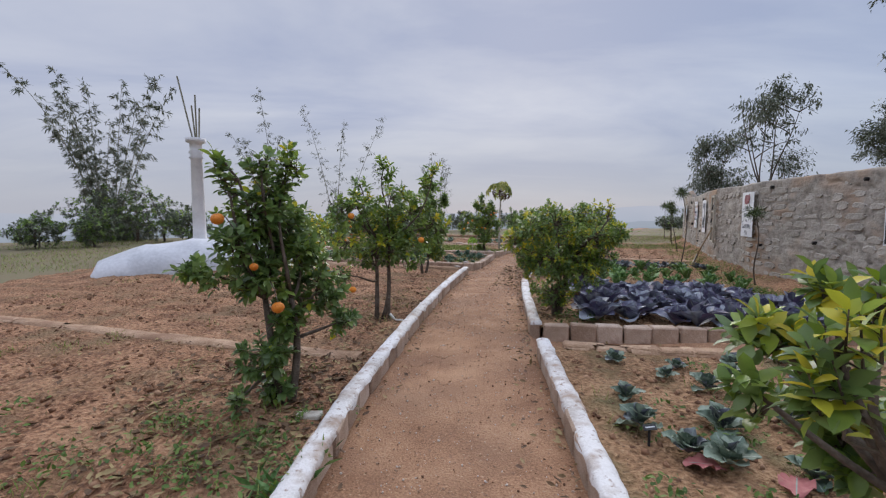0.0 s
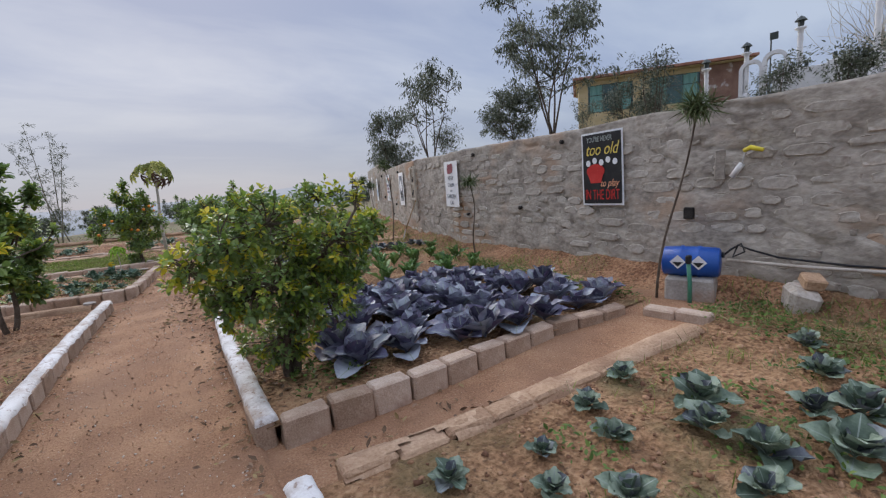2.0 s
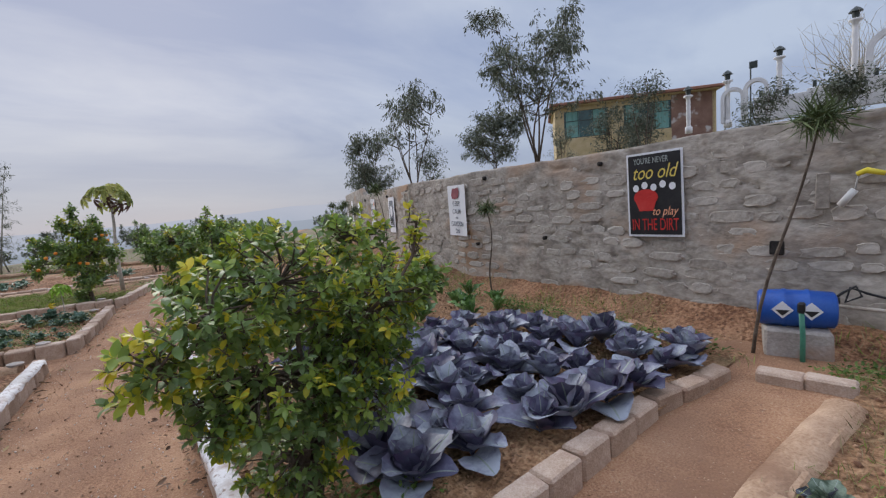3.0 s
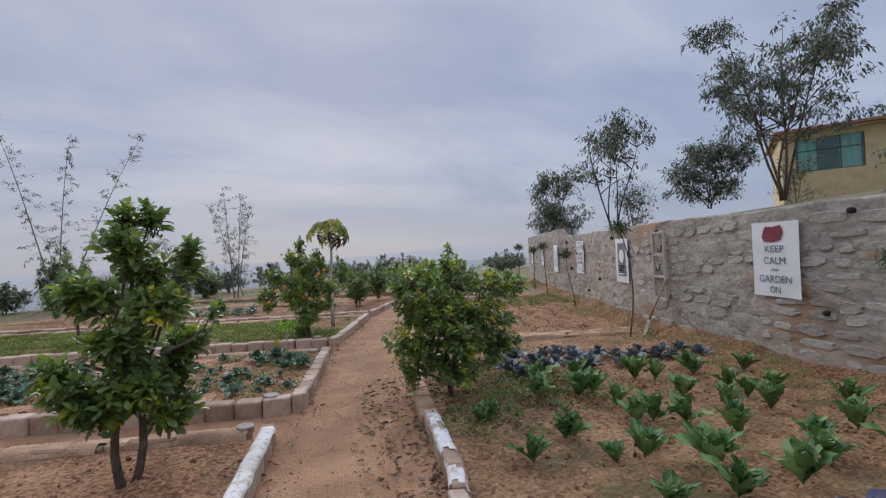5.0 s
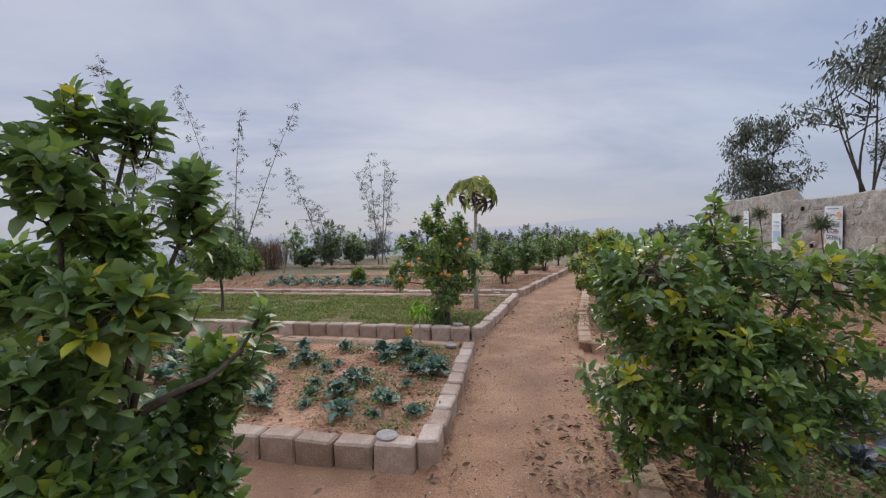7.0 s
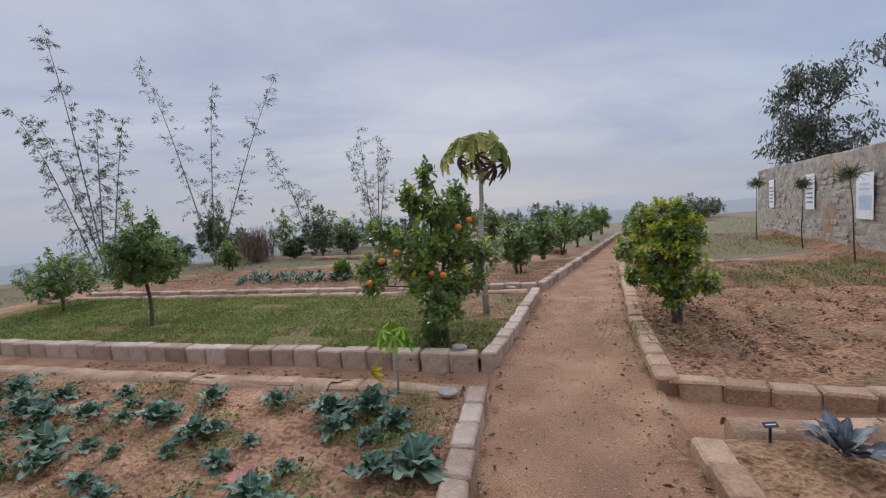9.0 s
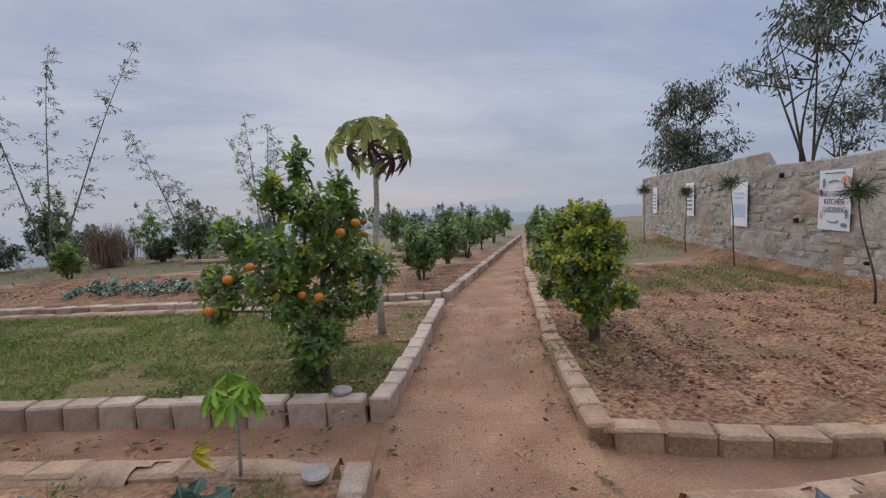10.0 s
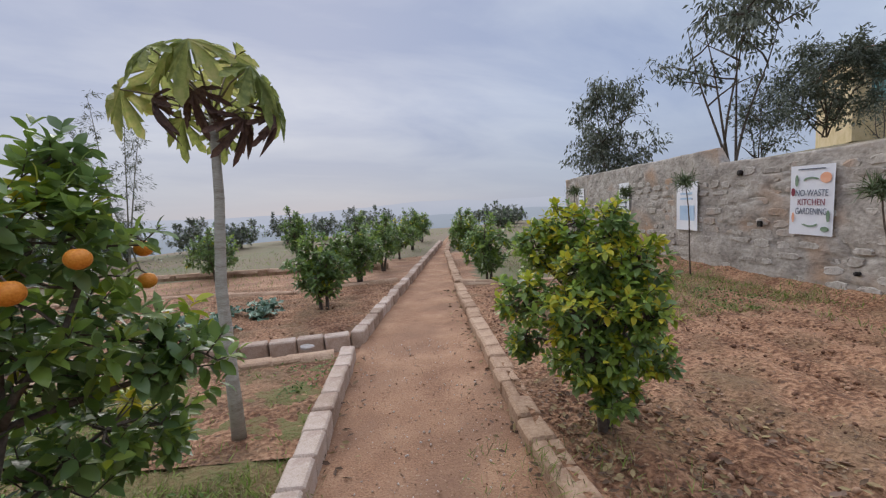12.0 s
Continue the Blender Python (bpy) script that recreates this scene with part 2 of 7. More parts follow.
def unit(a):
    return a / (np.linalg.norm(a, axis=-1, keepdims=True) + 1e-9)


def leaves(name, pos, way, size, mats, choice=None, template=(LEAF_V, LEAF_F), width=1.0, rng=None, roll=0.5):
    """One mesh of many leaves: places, directions, lengths."""
    rng = rng or np.random.default_rng(1)
    pos, way = np.asarray(pos, float), unit(np.asarray(way, float))
    n = len(pos)
    size = np.broadcast_to(np.asarray(size, float), (n,))
    side = unit(np.cross(way, UP + rng.normal(0, roll, (n, 3))))
    top = np.cross(side, way)
    tv, tf = template
    verts = pos[:, None, :] + size[:, None, None] * (tv[None, :, 0, None] * width * side[:, None, :] + tv[None, :, 1, None] * way[:, None, :] + tv[None, :, 2, None] * top[:, None, :])
    k = len(tv)
    me = bpy.data.meshes.new(name)
    me.vertices.add(n * k)
    me.vertices.foreach_set("co", verts.reshape(-1))
    sizes = [len(f) for f in tf]
    idx = np.concatenate([np.array(f) for f in tf])
    all_idx = (np.arange(n)[:, None] * k + idx[None, :]).reshape(-1)
    per = np.cumsum([0] + sizes[:-1])
    all_start = (np.arange(n)[:, None] * len(idx) + per[None, :]).reshape(-1)
    me.loops.add(len(all_idx))
    me.loops.foreach_set("vertex_index", all_idx.astype(np.int32))
    me.polygons.add(n * len(tf))
    me.polygons.foreach_set("loop_start", all_start.astype(np.int32))
    for m in mats:
        me.materials.append(m)
    if choice is not None:
        me.polygons.foreach_set("material_index", np.repeat(np.asarray(choice), len(tf)).astype(np.int32))
    me.polygons.foreach_set("use_smooth", np.ones(n * len(tf), dtype=bool))
    me.update(calc_edges=True)
    return me


def along(line, step, start=0.0):
    """Points at even steps along a polyline, with headings (degrees)."""
    pts = [np.array(p, float) for p in line]
    lens = [np.linalg.norm(b - a) for a, b in zip(pts, pts[1:])]
    total, out, s = sum(lens), [], start
    while s <= total + 1e-6:
        rest = s
        for i, l in enumerate(lens):
            if rest <= l or i == len(lens) - 1:
                d = (pts[i + 1] - pts[i]) / l
                out.append((pts[i] + d * min(rest, l), math.degrees(math.atan2(d[1], d[0]))))
                break
            rest -= l
        s += step
    return out


def smooth_line(line, step=0.1):
    """A polyline rounded and resampled."""
    p = np.array([q for q, _ in along(line, step)])
    for _ in range(6):
        p[1:-1] = (p[:-2] + 2 * p[1:-1] + p[2:]) / 4
    return p


def nz(x, y, scale=1.0, seed=0.0):
    return noise.noise((x * scale, y * scale, seed * 7.3))


# ---- plan: kerb lines along the path, and the cross rows ----
LEFT_WHITE = [(-0.78, -3.0), (-0.75, 1.0), (-0.74, 1.9), (-0.68, 3.14), (-0.54, 4.26), (-0.34, 5.79), (0.07, 8.22), (0.56, 10.5)]
LEFT_2 = [(0.91, 11.38), (1.27, 12.7), (1.61, 14.0)]
LEFT_3 = [(1.85, 14.82), (2.42, 15.98), (3.32, 18.05)]
LEFT_4 = [(3.6, 18.62), (4.2, 19.6), (5.79, 22.07), (11.19, 30.56), (20, 44)]
RIGHT_WHITE = [(0.70, -3.0), (0.76, 1.0), (0.80, 1.9), (0.93, 3.25), (1.04, 4.4)]
RIGHT_2 = [(1.12, 5.1), (1.38, 7.04), (1.64, 8.58), (1.81, 9.05), (2.05, 10.1)]
RIGHT_3 = [(2.05, 10.12), (2.33, 11.23), (2.92, 13.17)]
RIGHT_4 = [(3.2, 13.93), (4.0, 15.9), (5.01, 18.05), (6.3, 20.75)]
RIGHT_5 = [(6.5, 21.1), (9.41, 26.85), (12.5, 32), (21.5, 45)]
WALL = [(5.55, -4), (5.7, 3.2), (5.8, 4.26), (6.02, 5.42), (6.66, 9.33), (6.84, 9.87), (7.4, 11.7), (8.12, 13.4), (9.57, 16.17), (10.6, 18.7), (12.6, 22.6), (14.7, 26.4)]


def wall_x(y):
    for a, b in zip(WALL, WALL[1:]):
        if y <= b[1]:
            return a[0] + (b[0] - a[0]) * (y - a[1]) / (b[1] - a[1])
    return WALL[-1][0] + (y - WALL[-1][1]) * 0.55


def path_mid(y):
    pts = [(-0.02, -6), (0.02, 1.5), (0.2, 4.5), (0.5, 6.5), (0.9, 8.6), (1.35, 10.5), (2.2, 13.5), (2.9, 15.5), (4.15, 18.0), (6.1, 21.4), (10.4, 28.6), (20.8, 44.5), (60, 105)]
    for a, b in zip(pts, pts[1:]):
        if y <= b[1]:
            return a[0] + (b[0] - a[0]) * (y - a[1]) / (b[1] - a[1])
    return pts[-1][0]


def land_z(x, y):
    """Lie of the land: level garden, terrace behind the wall, valley to the far left, rising ground far ahead."""
    w = wall_x(min(max(y, -4), 26.4)) if y < 26.6 else 1e9
    z = 0.0
    if x > w + 0.22 and y < 26.6:
        z = 2.0 + 0.1 * min(x - w, 30)
    else:
        near = (x - path_mid(min(y, 100))) if y < 100 else x - 57
        z = 0.02 * nz(x, y, 0.6)
        if near > 1.5:
            z += min(0.14, 0.04 * (near - 1.5))
        past = ((x + 25) * -22 + (y - 20) * 30) / 37.2
        if past > 0:
            z -= min(0.02 * past * past, 0.5 * past, 75)
        if y > 44 and x > 0:
            z -= min((y - 44) * 0.07, 75)
        if past <= 0 and y < 20 and x < -24:
            z -= min((-24 - x) * 0.4, 75)
    return z


# ---- ground ----
def axis(lo, hi, a, b, fine, grow):
    vals = list(np.arange(a, b + 1e-6, fine))
    s, v = fine, a
    left = []
    while v > lo:
        s *= grow
        v -= s
        left.append(max(v, lo))
    s, v = fine, vals[-1]
    right = []
    while v < hi:
        s *= grow
        v += s
        right.append(min(v, hi))
    return left[::-1] + vals + right


gx, gy = axis(-2500, 2500, -14, 18, 0.25, 1.12), axis(-400, 3500, -5, 32, 0.25, 1.12)
gv = [(x, y, land_z(x, y) - 0.012) for y in gy for x in gx]
nxg = len(gx)
gf = [(j * nxg + i, j * nxg + i + 1, (j + 1) * nxg + i + 1, (j + 1) * nxg + i) for j in range(len(gy) - 1) for i in range(nxg - 1)]
ground_mesh = mesh_of("ground", gv, gf, M["land"], True)
ground_mesh.materials.append(M["path"])
for f in ground_mesh.polygons:
    if -9 < f.center.x < wall_x(min(f.center.y, 26)) and -6 < f.center.y < (27 if f.center.x < path_mid(f.center.y) + 1 else 20):
        f.material_index = 1
ground = new("ground", ground_mesh)
tagged(ground, "dry weedy earth falling away to a hazy valley", "ground", kind="structure")


def strip(name, a_line, b_line, n_long, n_across, height, mat, label, category="bed"):
    """A sheet between two lines, its relief from height(x, y, u)."""
    def sample(line, n):
        pts = np.array(line, float)
        d = np.concatenate([[0], np.cumsum(np.linalg.norm(np.diff(pts, axis=0), axis=1))])
        s = np.linspace(0, d[-1], n)
        return np.stack([np.interp(s, d, pts[:, k]) for k in range(2)], 1)
    A, B = sample(a_line, n_long), sample(b_line, n_long)
    verts = []
    for i in range(n_long):
        for j in range(n_across):
            u = j / (n_across - 1)
            x, y = A[i] * (1 - u) + B[i] * u
            verts.append((x, y, height(x, y, u, i / (n_long - 1))))
    faces = [(i * n_across + j, i * n_across + j + 1, (i + 1) * n_across + j + 1, (i + 1) * n_across + j) for i in range(n_long - 1) for j in range(n_across - 1)]
    ob = new(name, mesh_of(name, verts, faces, mat, True))
    return tagged(ob, label, category, kind="structure")


def path_height(x, y, u, v):
    if u < 0.001 or u > 0.999:
        return -0.045
    return 0.012 + 0.022 * (abs(u - 0.5) * 2) ** 3 + 0.014 * nz(x, y, 2.5, 1) + 0.008 * nz(x, y, 7, 2)


PL = LEFT_WHITE + LEFT_2 + LEFT_3 + LEFT_4
PR = RIGHT_WHITE + RIGHT_2 + RIGHT_3[1:] + RIGHT_4 + RIGHT_5
strip("path", [tuple(p) for p, _ in along(PL, 0.3)], [tuple(p) for p, _ in along(PR, 0.3)], 620, 30, path_height, M["path"], "trodden sandy earth path between kerbs", "path")


def bed(i, near, far, mat, label, rows=0.0, z=0.11, rough=0.026, fade=0.0, furrow=(0.35, 1.0)):
    def h(x, y, u, v):
        e = min(1.0, min(v, 1 - v) * 6)
        lumps = 0.5 - abs(nz(x, y, 5.5, i + 1)) * 2.2 + 0.45 - abs(nz(x, y, 12, i + 2)) * 1.6
        return z + rough * (0.8 * nz(x, y, 2.0, i) + 0.7 * lumps + 0.35 * nz(x, y, 19, i + 5)) * e + rows * math.sin((furrow[0] * x + furrow[1] * y + 0.25 * nz(x, y, 0.5, i)) * 2 * math.pi / 0.55) * e - fade * max(0, u - 0.75) * 4
    n = max(20, int(np.linalg.norm(np.subtract(near[-1], near[0])) / 0.05))
    m = max(20, int(np.linalg.norm(np.subtract(near[0], far[0])) / 0.07))
    return strip("bed_%d" % i, near, far, min(n, 150), min(m, 190), h, mat, label, "garden bed")


def cut(line, y0, y1):
    out = [(float(np.interp(y0, [p[1] for p in line], [p[0] for p in line])), y0)]
    out += [p for p in line if y0 < p[1] < y1]
    out.append((float(np.interp(y1, [p[1] for p in line], [p[0] for p in line])), y1))
    return out


bed(1, cut(LEFT_WHITE, -3, 4.08), [(-9.5, -0.5), (-9.5, 6.8)], M["soil"], "tilled brown soil with dry leaves and weeds", 0.012, fade=0.08)
bed(2, cut(LEFT_WHITE, 4.05, 10.45), [(-9.5, 6.6), (-9.5, 13.8)], M["soil"], "tilled reddish soil strewn with dry leaves", 0.015, fade=0.08)
bed(3, cut(LEFT_2, 11.4, 13.98), [(-8.5, 14.6), (-8.5, 17.6)], M["red_soil"], "reddish soil with rows of young cabbages", 0.015, fade=0.08)
bed(4, cut(LEFT_3, 14.86, 18.03), [(-8.0, 18.4), (-8.0, 22.3)], M["grassy"], "weedy bed overgrown with low grass", 0.01, fade=0.08)
bed(5, cut(LEFT_4, 18.66, 22.3), [(-7.0, 22.8), (-6.0, 27.0)], M["soil"], "brown soil with cabbage rows", 0.015, fade=0.08)
bed(6, cut(RIGHT_WHITE, -3, 4.36), [(wall_x(-3) - 0.1, -3), (wall_x(3.6) - 0.1, 3.6)], M["sandy"], "sandy bed with young cabbages and weeds", 0.0, 0.13)
bed(7, RIGHT_2 + RIGHT_3[1:-1] + [(2.86, 13.05)], [(wall_x(4.4) - 0.1, 4.4), (wall_x(6) - 0.1, 6), (wall_x(9) - 0.1, 9), (wall_x(11.9) - 0.1, 11.9)], M["sandy"], "bed with purple cabbages and leafy rows", 0.012, 0.13)
bed(8, [(3.16, 13.86)] + cut(RIGHT_4, 13.98, 20.6), [(wall_x(12.05) - 0.1, 12.05), (wall_x(15) - 0.1, 15), (wall_x(18.9) - 0.1, 18.9)], M["soil"], "tilled reddish soil, weedy beside the wall", 0.024, 0.13, 0.028, furrow=(0.93, -0.36))

bed(9, cut(LEFT_3, 16.3, 17.95), [(1.25, 16.9), (1.7, 18.4)], M["soil"], "bare tilled soil round the papaya", 0.0, 0.12, 0.03, fade=0.035)


# ---- kerbs ----
BLOCKS = [box_mesh("block", (0.288, 0.155, 0.235), M["block"], 0.016, 0.009, s) for s in range(5)]
BLOCKS_THIN = [box_mesh("block", (0.288, 0.125, 0.235), M["block"], 0.012, 0.006, s) for s in range(5)]
BLOCKS_LOW = [box_mesh("block", (0.302, 0.175, 0.225), M["earth_block"], 0.02, 0.01, s) for s in range(5)]


def kerb(name, line, label, low=False, cover=True, painted=False, step=0.305, height=0.0, worn=0.0):
    ob = thing(name, label, "kerb", kind="structure")
    r = random.Random(len(line) * 31 + int(line[0][0] * 100))
    for p, a in along(line, step, step / 2):
        b = part("block", r.choice(BLOCKS_LOW if low else BLOCKS_THIN if painted else BLOCKS), ob, m=pose(p[0] + r.uniform(-0.008, 0.008), p[1] + r.uniform(-0.008, 0.008), -0.045 + height + r.uniform(-0.012, 0.008), r.uniform(-2, 2), r.uniform(-1.2, 1.2), a + r.uniform(-2.2, 2.2)))
    if low and cover:
        # trodden earth lies over the tops
        pts = smooth_line(line, 0.08)
        offs = (-0.125, -0.1, -0.05, 0.0, 0.05, 0.1, 0.125)
        verts = []
        for i, p in enumerate(pts):
            d = unit(pts[min(i + 1, len(pts) - 1)] - pts[max(i - 1, 0)])
            for off in offs:
                q = p + np.array((d[1], -d[0])) * (off + 0.02 * nz(i * 0.08, off, 3, 41))
                drop = 0.0 if abs(off) < 0.09 else 0.03 if abs(off) < 0.11 else 0.09
                verts.append((q[0], q[1], 0.18 + height + 0.006 - drop + 0.014 * nz(q[0], q[1], 3.5, 42) + 0.006 * nz(q[0], q[1], 14, 43)))
        faces = [(i * 7 + j, i * 7 + j + 1, i * 7 + j + 8, i * 7 + j + 7) for i in range(len(pts) - 1) for j in range(6)]
        faces = [f for f in faces if nz(verts[f[0]][0], verts[f[0]][1], 2.2, 44) > -0.3]
        part("earth_cover", mesh_of("earth_cover", verts, faces, M["earth_block"], True), ob, "trodden sandy earth on top")
    if painted:
        pts = smooth_line(line, 0.05)
        verts, faces = [], []
        for i, p in enumerate(pts):
            d = unit(pts[min(i + 1, len(pts) - 1)] - pts[max(i - 1, 0)])
            nrm = np.array((d[1], -d[0]))
            s = i * 0.05
            wob = 0.016 * nz(s, p[0], 4.0, 3) + 0.01 * nz(s, 1, 13, 4)
            hz = (0.197 if worn and p[1] > worn - 0.3 else 0.205) + height + 0.008 * nz(s, 2, 2.2, 5)
            for off, dz in ((-0.07, -0.035 + 0.05 * nz(s, 5, 6, 6)), (-0.064, -0.012), (-0.045, 0.003), (0, 0.007), (0.045, 0.003), (0.064, -0.012), (0.07, -0.035 + 0.05 * nz(s, 9, 6, 7))):
                q = p + nrm * (off * (1 + 2.0 * wob) + wob * 0.6)
                verts.append((q[0], q[1], hz + dz))
        n = 7
        faces = [(i * n + j, i * n + j + 1, (i + 1) * n + j + 1, (i + 1) * n + j) for i in range(len(pts) - 1) for j in range(n - 1)]
        faces += [tuple(range(n))[::-1], tuple((len(pts) - 1) * n + j for j in range(n))]
        if worn:
            faces = [f for f in faces if verts[f[0]][1] < worn or nz(verts[f[0]][0] * 3, verts[f[0]][1], 3.0, 21) > -0.22]
        part("painted_cap", mesh_of("painted_cap", verts, faces, M["paint"], True), ob, "chipped white-painted mortar cap")
    return ob


kerb("kerb_1", LEFT_WHITE, "block kerb with a white-painted top beside the path", painted=True)
kerb("kerb_2", RIGHT_WHITE, "block kerb with a white-painted top beside the path", painted=True)
kerb("kerb_3", RIGHT_2, "block kerb with a chipped white-painted top", painted=True, worn=8.3)
kerb("kerb_4", LEFT_2, "bare concrete block kerb beside the path")
kerb("kerb_5", LEFT_3, "bare concrete block kerb beside the path")
kerb("kerb_6", [p for p in LEFT_4[:-1]], "bare concrete block kerb running off into the distance")
kerb("kerb_7", RIGHT_3, "earth-stained concrete block kerb", low=True, cover=False, height=-0.03)
kerb("kerb_8", RIGHT_4, "earth-stained concrete block kerb", low=True, cover=False, height=-0.03)
kerb("kerb_9", RIGHT_5[:-1], "earth-stained concrete block kerb running off", low=True, cover=False, height=-0.03)
kerb("kerb_10", [(1.25, 4.37), (2.28, 4.14), (4.35, 3.82)], "low earth-covered block row beside a channel", low=True, height=-0.01)
kerb("kerb_11", [(1.2, 5.09), (2.28, 4.93), (3.67, 4.8), (4.62, 4.52)], "bare concrete block row holding back the bed")
kerb("kerb_12", [(4.6, 4.36), (4.62, 3.9)], "short concrete block row closing the channel")
kerb("kerb_13", [(-0.8, 4.09), (-2.03, 4.4), (-5.84, 5.59), (-9.4, 6.75)], "low earth-covered block row across the beds", low=True, height=-0.045)
kerb("kerb_14", [(0.4, 10.64), (-0.84, 11.0), (-2.31, 11.48), (-8.5, 13.7)], "low earth-covered block row", low=True, height=-0.01)
kerb("kerb_15", [(0.83, 11.41), (-0.01, 11.66), (-2.98, 12.68), (-8.4, 14.6)], "bare concrete block row holding back the bed")
kerb("kerb_16", [(1.5, 14.1), (1.03, 14.27), (-2.47, 15.52), (-8.3, 17.6)], "low earth-covered block row", low=True, height=-0.025)
kerb("kerb_17", [(1.77, 14.88), (0.44, 15.37), (-3.49, 16.81), (-8.0, 18.45)], "bare concrete block row holding back the bed")
kerb("kerb_18", [(3.2, 18.15), (2.4, 18.35), (-3.7, 20.5), (-7.9, 22.0)], "low earth-covered block row", low=True, height=-0.025)
kerb("kerb_19", [(3.52, 18.64), (2.19, 18.95), (-3.56, 20.95), (-7.2, 22.3)], "bare concrete block row holding back the bed")
kerb("kerb_20", [(3.08, 13.12), (3.45, 13.0), (5.32, 12.68), (6.9, 12.0)], "concrete block row beside a channel", low=True)
kerb("kerb_21", [(3.28, 13.92), (4.25, 13.42), (5.7, 12.9), (7.3, 12.3)], "earth-stained concrete block row holding back the bed", low=True, cover=False, height=-0.03)
kerb("kerb_22", [(6.45, 20.9), (7.07, 20.15), (8.6, 19.4)], "low concrete block row across the beds", low=True)
kerb("kerb_23", [(5.6, 22.2), (3.37, 22.3), (1.84, 23.3), (-2.5, 25.0)], "low earth-covered block row", low=True, height=-0.025)
kerb("kerb_24", [(6.5, 25.0), (3.44, 26.5), (-3, 29.3)], "low earth-covered block row", low=True, height=-0.025)


# ---- rubble wall ----
def wall_frame(s):
    """Point and outward normal (towards the path) at the length s along the wall."""
    pts = [np.array(p, float) for p in WALL]
    rest = s
    for a, b in zip(pts, pts[1:]):
        l = np.linalg.norm(b - a)
        if rest <= l or b is pts[-1]:
            d = (b - a) / l
            return a + d * rest, np.array((-d[1], d[0])), d
        rest -= l


WALL_LEN = sum(math.dist(a, b) for a, b in zip(WALL, WALL[1:]))


def wall_s(y):
    s = 0
    for a, b in zip(WALL, WALL[1:]):
        if y <= b[1]:
            return s + math.dist(a, b) * (y - a[1]) / (b[1] - a[1])
        s += math.dist(a, b)
    return s


def wall_at(y, z, out=0.0):
    """Pose on the wall's face: x along the wall towards the near end, y into it, z up."""
    p, n, d = wall_frame(wall_s(y))
    q = p + n * out
    return Matrix.Translation((q[0], q[1], z)) @ Matrix.Rotation(math.atan2(-d[1], -d[0]), 4, "Z")


def wall_top(s):
    y = wall_frame(s)[0][1]
    return 2.16 + 0.03 * nz(s, 0, 0.5, 8) + 0.015 * nz(s, 0, 3, 9) + (0.28 if y > 18.2 else 0.0)


wn_s, wn_z = int(WALL_LEN / 0.04), 66
wv, wf = [], []
for i in range(wn_s + 1):
    s = WALL_LEN * i / wn_s
    p, n, d = wall_frame(s)
    top = wall_top(s)
    for j in range(wn_z + 1):
        z = -0.1 + (top + 0.1) * j / wn_z
        ridge = abs(nz(s * 1.0, z * 3.4, 1.0, 11) + 0.25 * nz(s * 3, z * 6, 1.0, 12))
        crack = max(0.0, 1 - ridge / 0.07) * max(0.0, min(1.0, 0.45 + 2.2 * nz(s * 0.8, z * 1.6, 1.0, 13)))
        rise = 0.026 * nz(s * 1.1, z * 2.6, 1.0, 14) + 0.014 * nz(s * 3.2, z * 5, 1.0, 15) + 0.008 * nz(s * 11, z * 15, 1.0, 16) - 0.04 * crack
        q = p + n * rise
        wv.append((q[0], q[1], z))
    for back in (0.1, 0.4):
        q = p - n * back
        wv.append((q[0], q[1], top + 0.01 * nz(s, back, 4, 16) - (0.5 if back > 0.3 else 0)))
row_n = wn_z + 3
for i in range(wn_s):
    for j in range(row_n - 1):
        a = i * row_n + j
        wf.append((a, a + 1, a + row_n + 1, a + row_n))
wall = new("wall_east", mesh_of("wall_east", wv, wf, M["wall"], True))
tagged(wall, "long grey retaining wall of mortared rubble stone", "wall", kind="structure")


# loose earth banked against the wall's foot
bank_near = [(wall_x(y) - 0.75, y) for y in np.arange(0.5, 25.1, 0.5)]
bank_far = [(wall_x(y) + 0.02, y) for y in np.arange(0.5, 25.1, 0.5)]


def bank_height(x, y, u, v):
    return 0.1 + (0.2 + 0.1 * nz(0, y, 0.5, 31) + 0.05 * nz(x, y, 2.5, 32)) * u ** 1.6 + 0.02 * nz(x, y, 6, 33) * min(1, u * 4) + 0.012 * nz(x, y, 17, 34) * min(1, u * 4)


strip("bank", bank_near, bank_far, 420, 16, bank_height, M["soil"], "loose brown earth banked against the wall foot", "bank")


# ---- trees ----
def bent(a, b, r, n=5, sag=0.08):
    a, b = np.array(a, float), np.array(b, float)
    l = np.linalg.norm(b - a)
    o1, o2 = r.normal(0, sag * l, 3), r.normal(0, sag * l, 3)
    return [a + (b - a) * t + o1 * math.sin(math.pi * t) + 0.5 * o2 * math.sin(2 * math.pi * t) for t in np.linspace(0, 1, n)]


BLADE_V = np.array([(0, 0, 0), (-0.12, 0.14, 0.04), (0, 0.15, 0), (0.12, 0.14, 0.04), (-0.25, 0.42, 0.05), (0, 0.43, -0.015), (0.25, 0.42, 0.05), (-0.19, 0.74, 0.0), (0, 0.75, -0.065), (0.19, 0.74, 0.0), (0, 1, -0.16)])
BLADE_F = [(0, 2, 1), (0, 3, 2), (1, 2, 5, 4), (2, 3, 6, 5), (4, 5, 8, 7), (5, 6, 9, 8), (7, 8, 10), (8, 9, 10)]


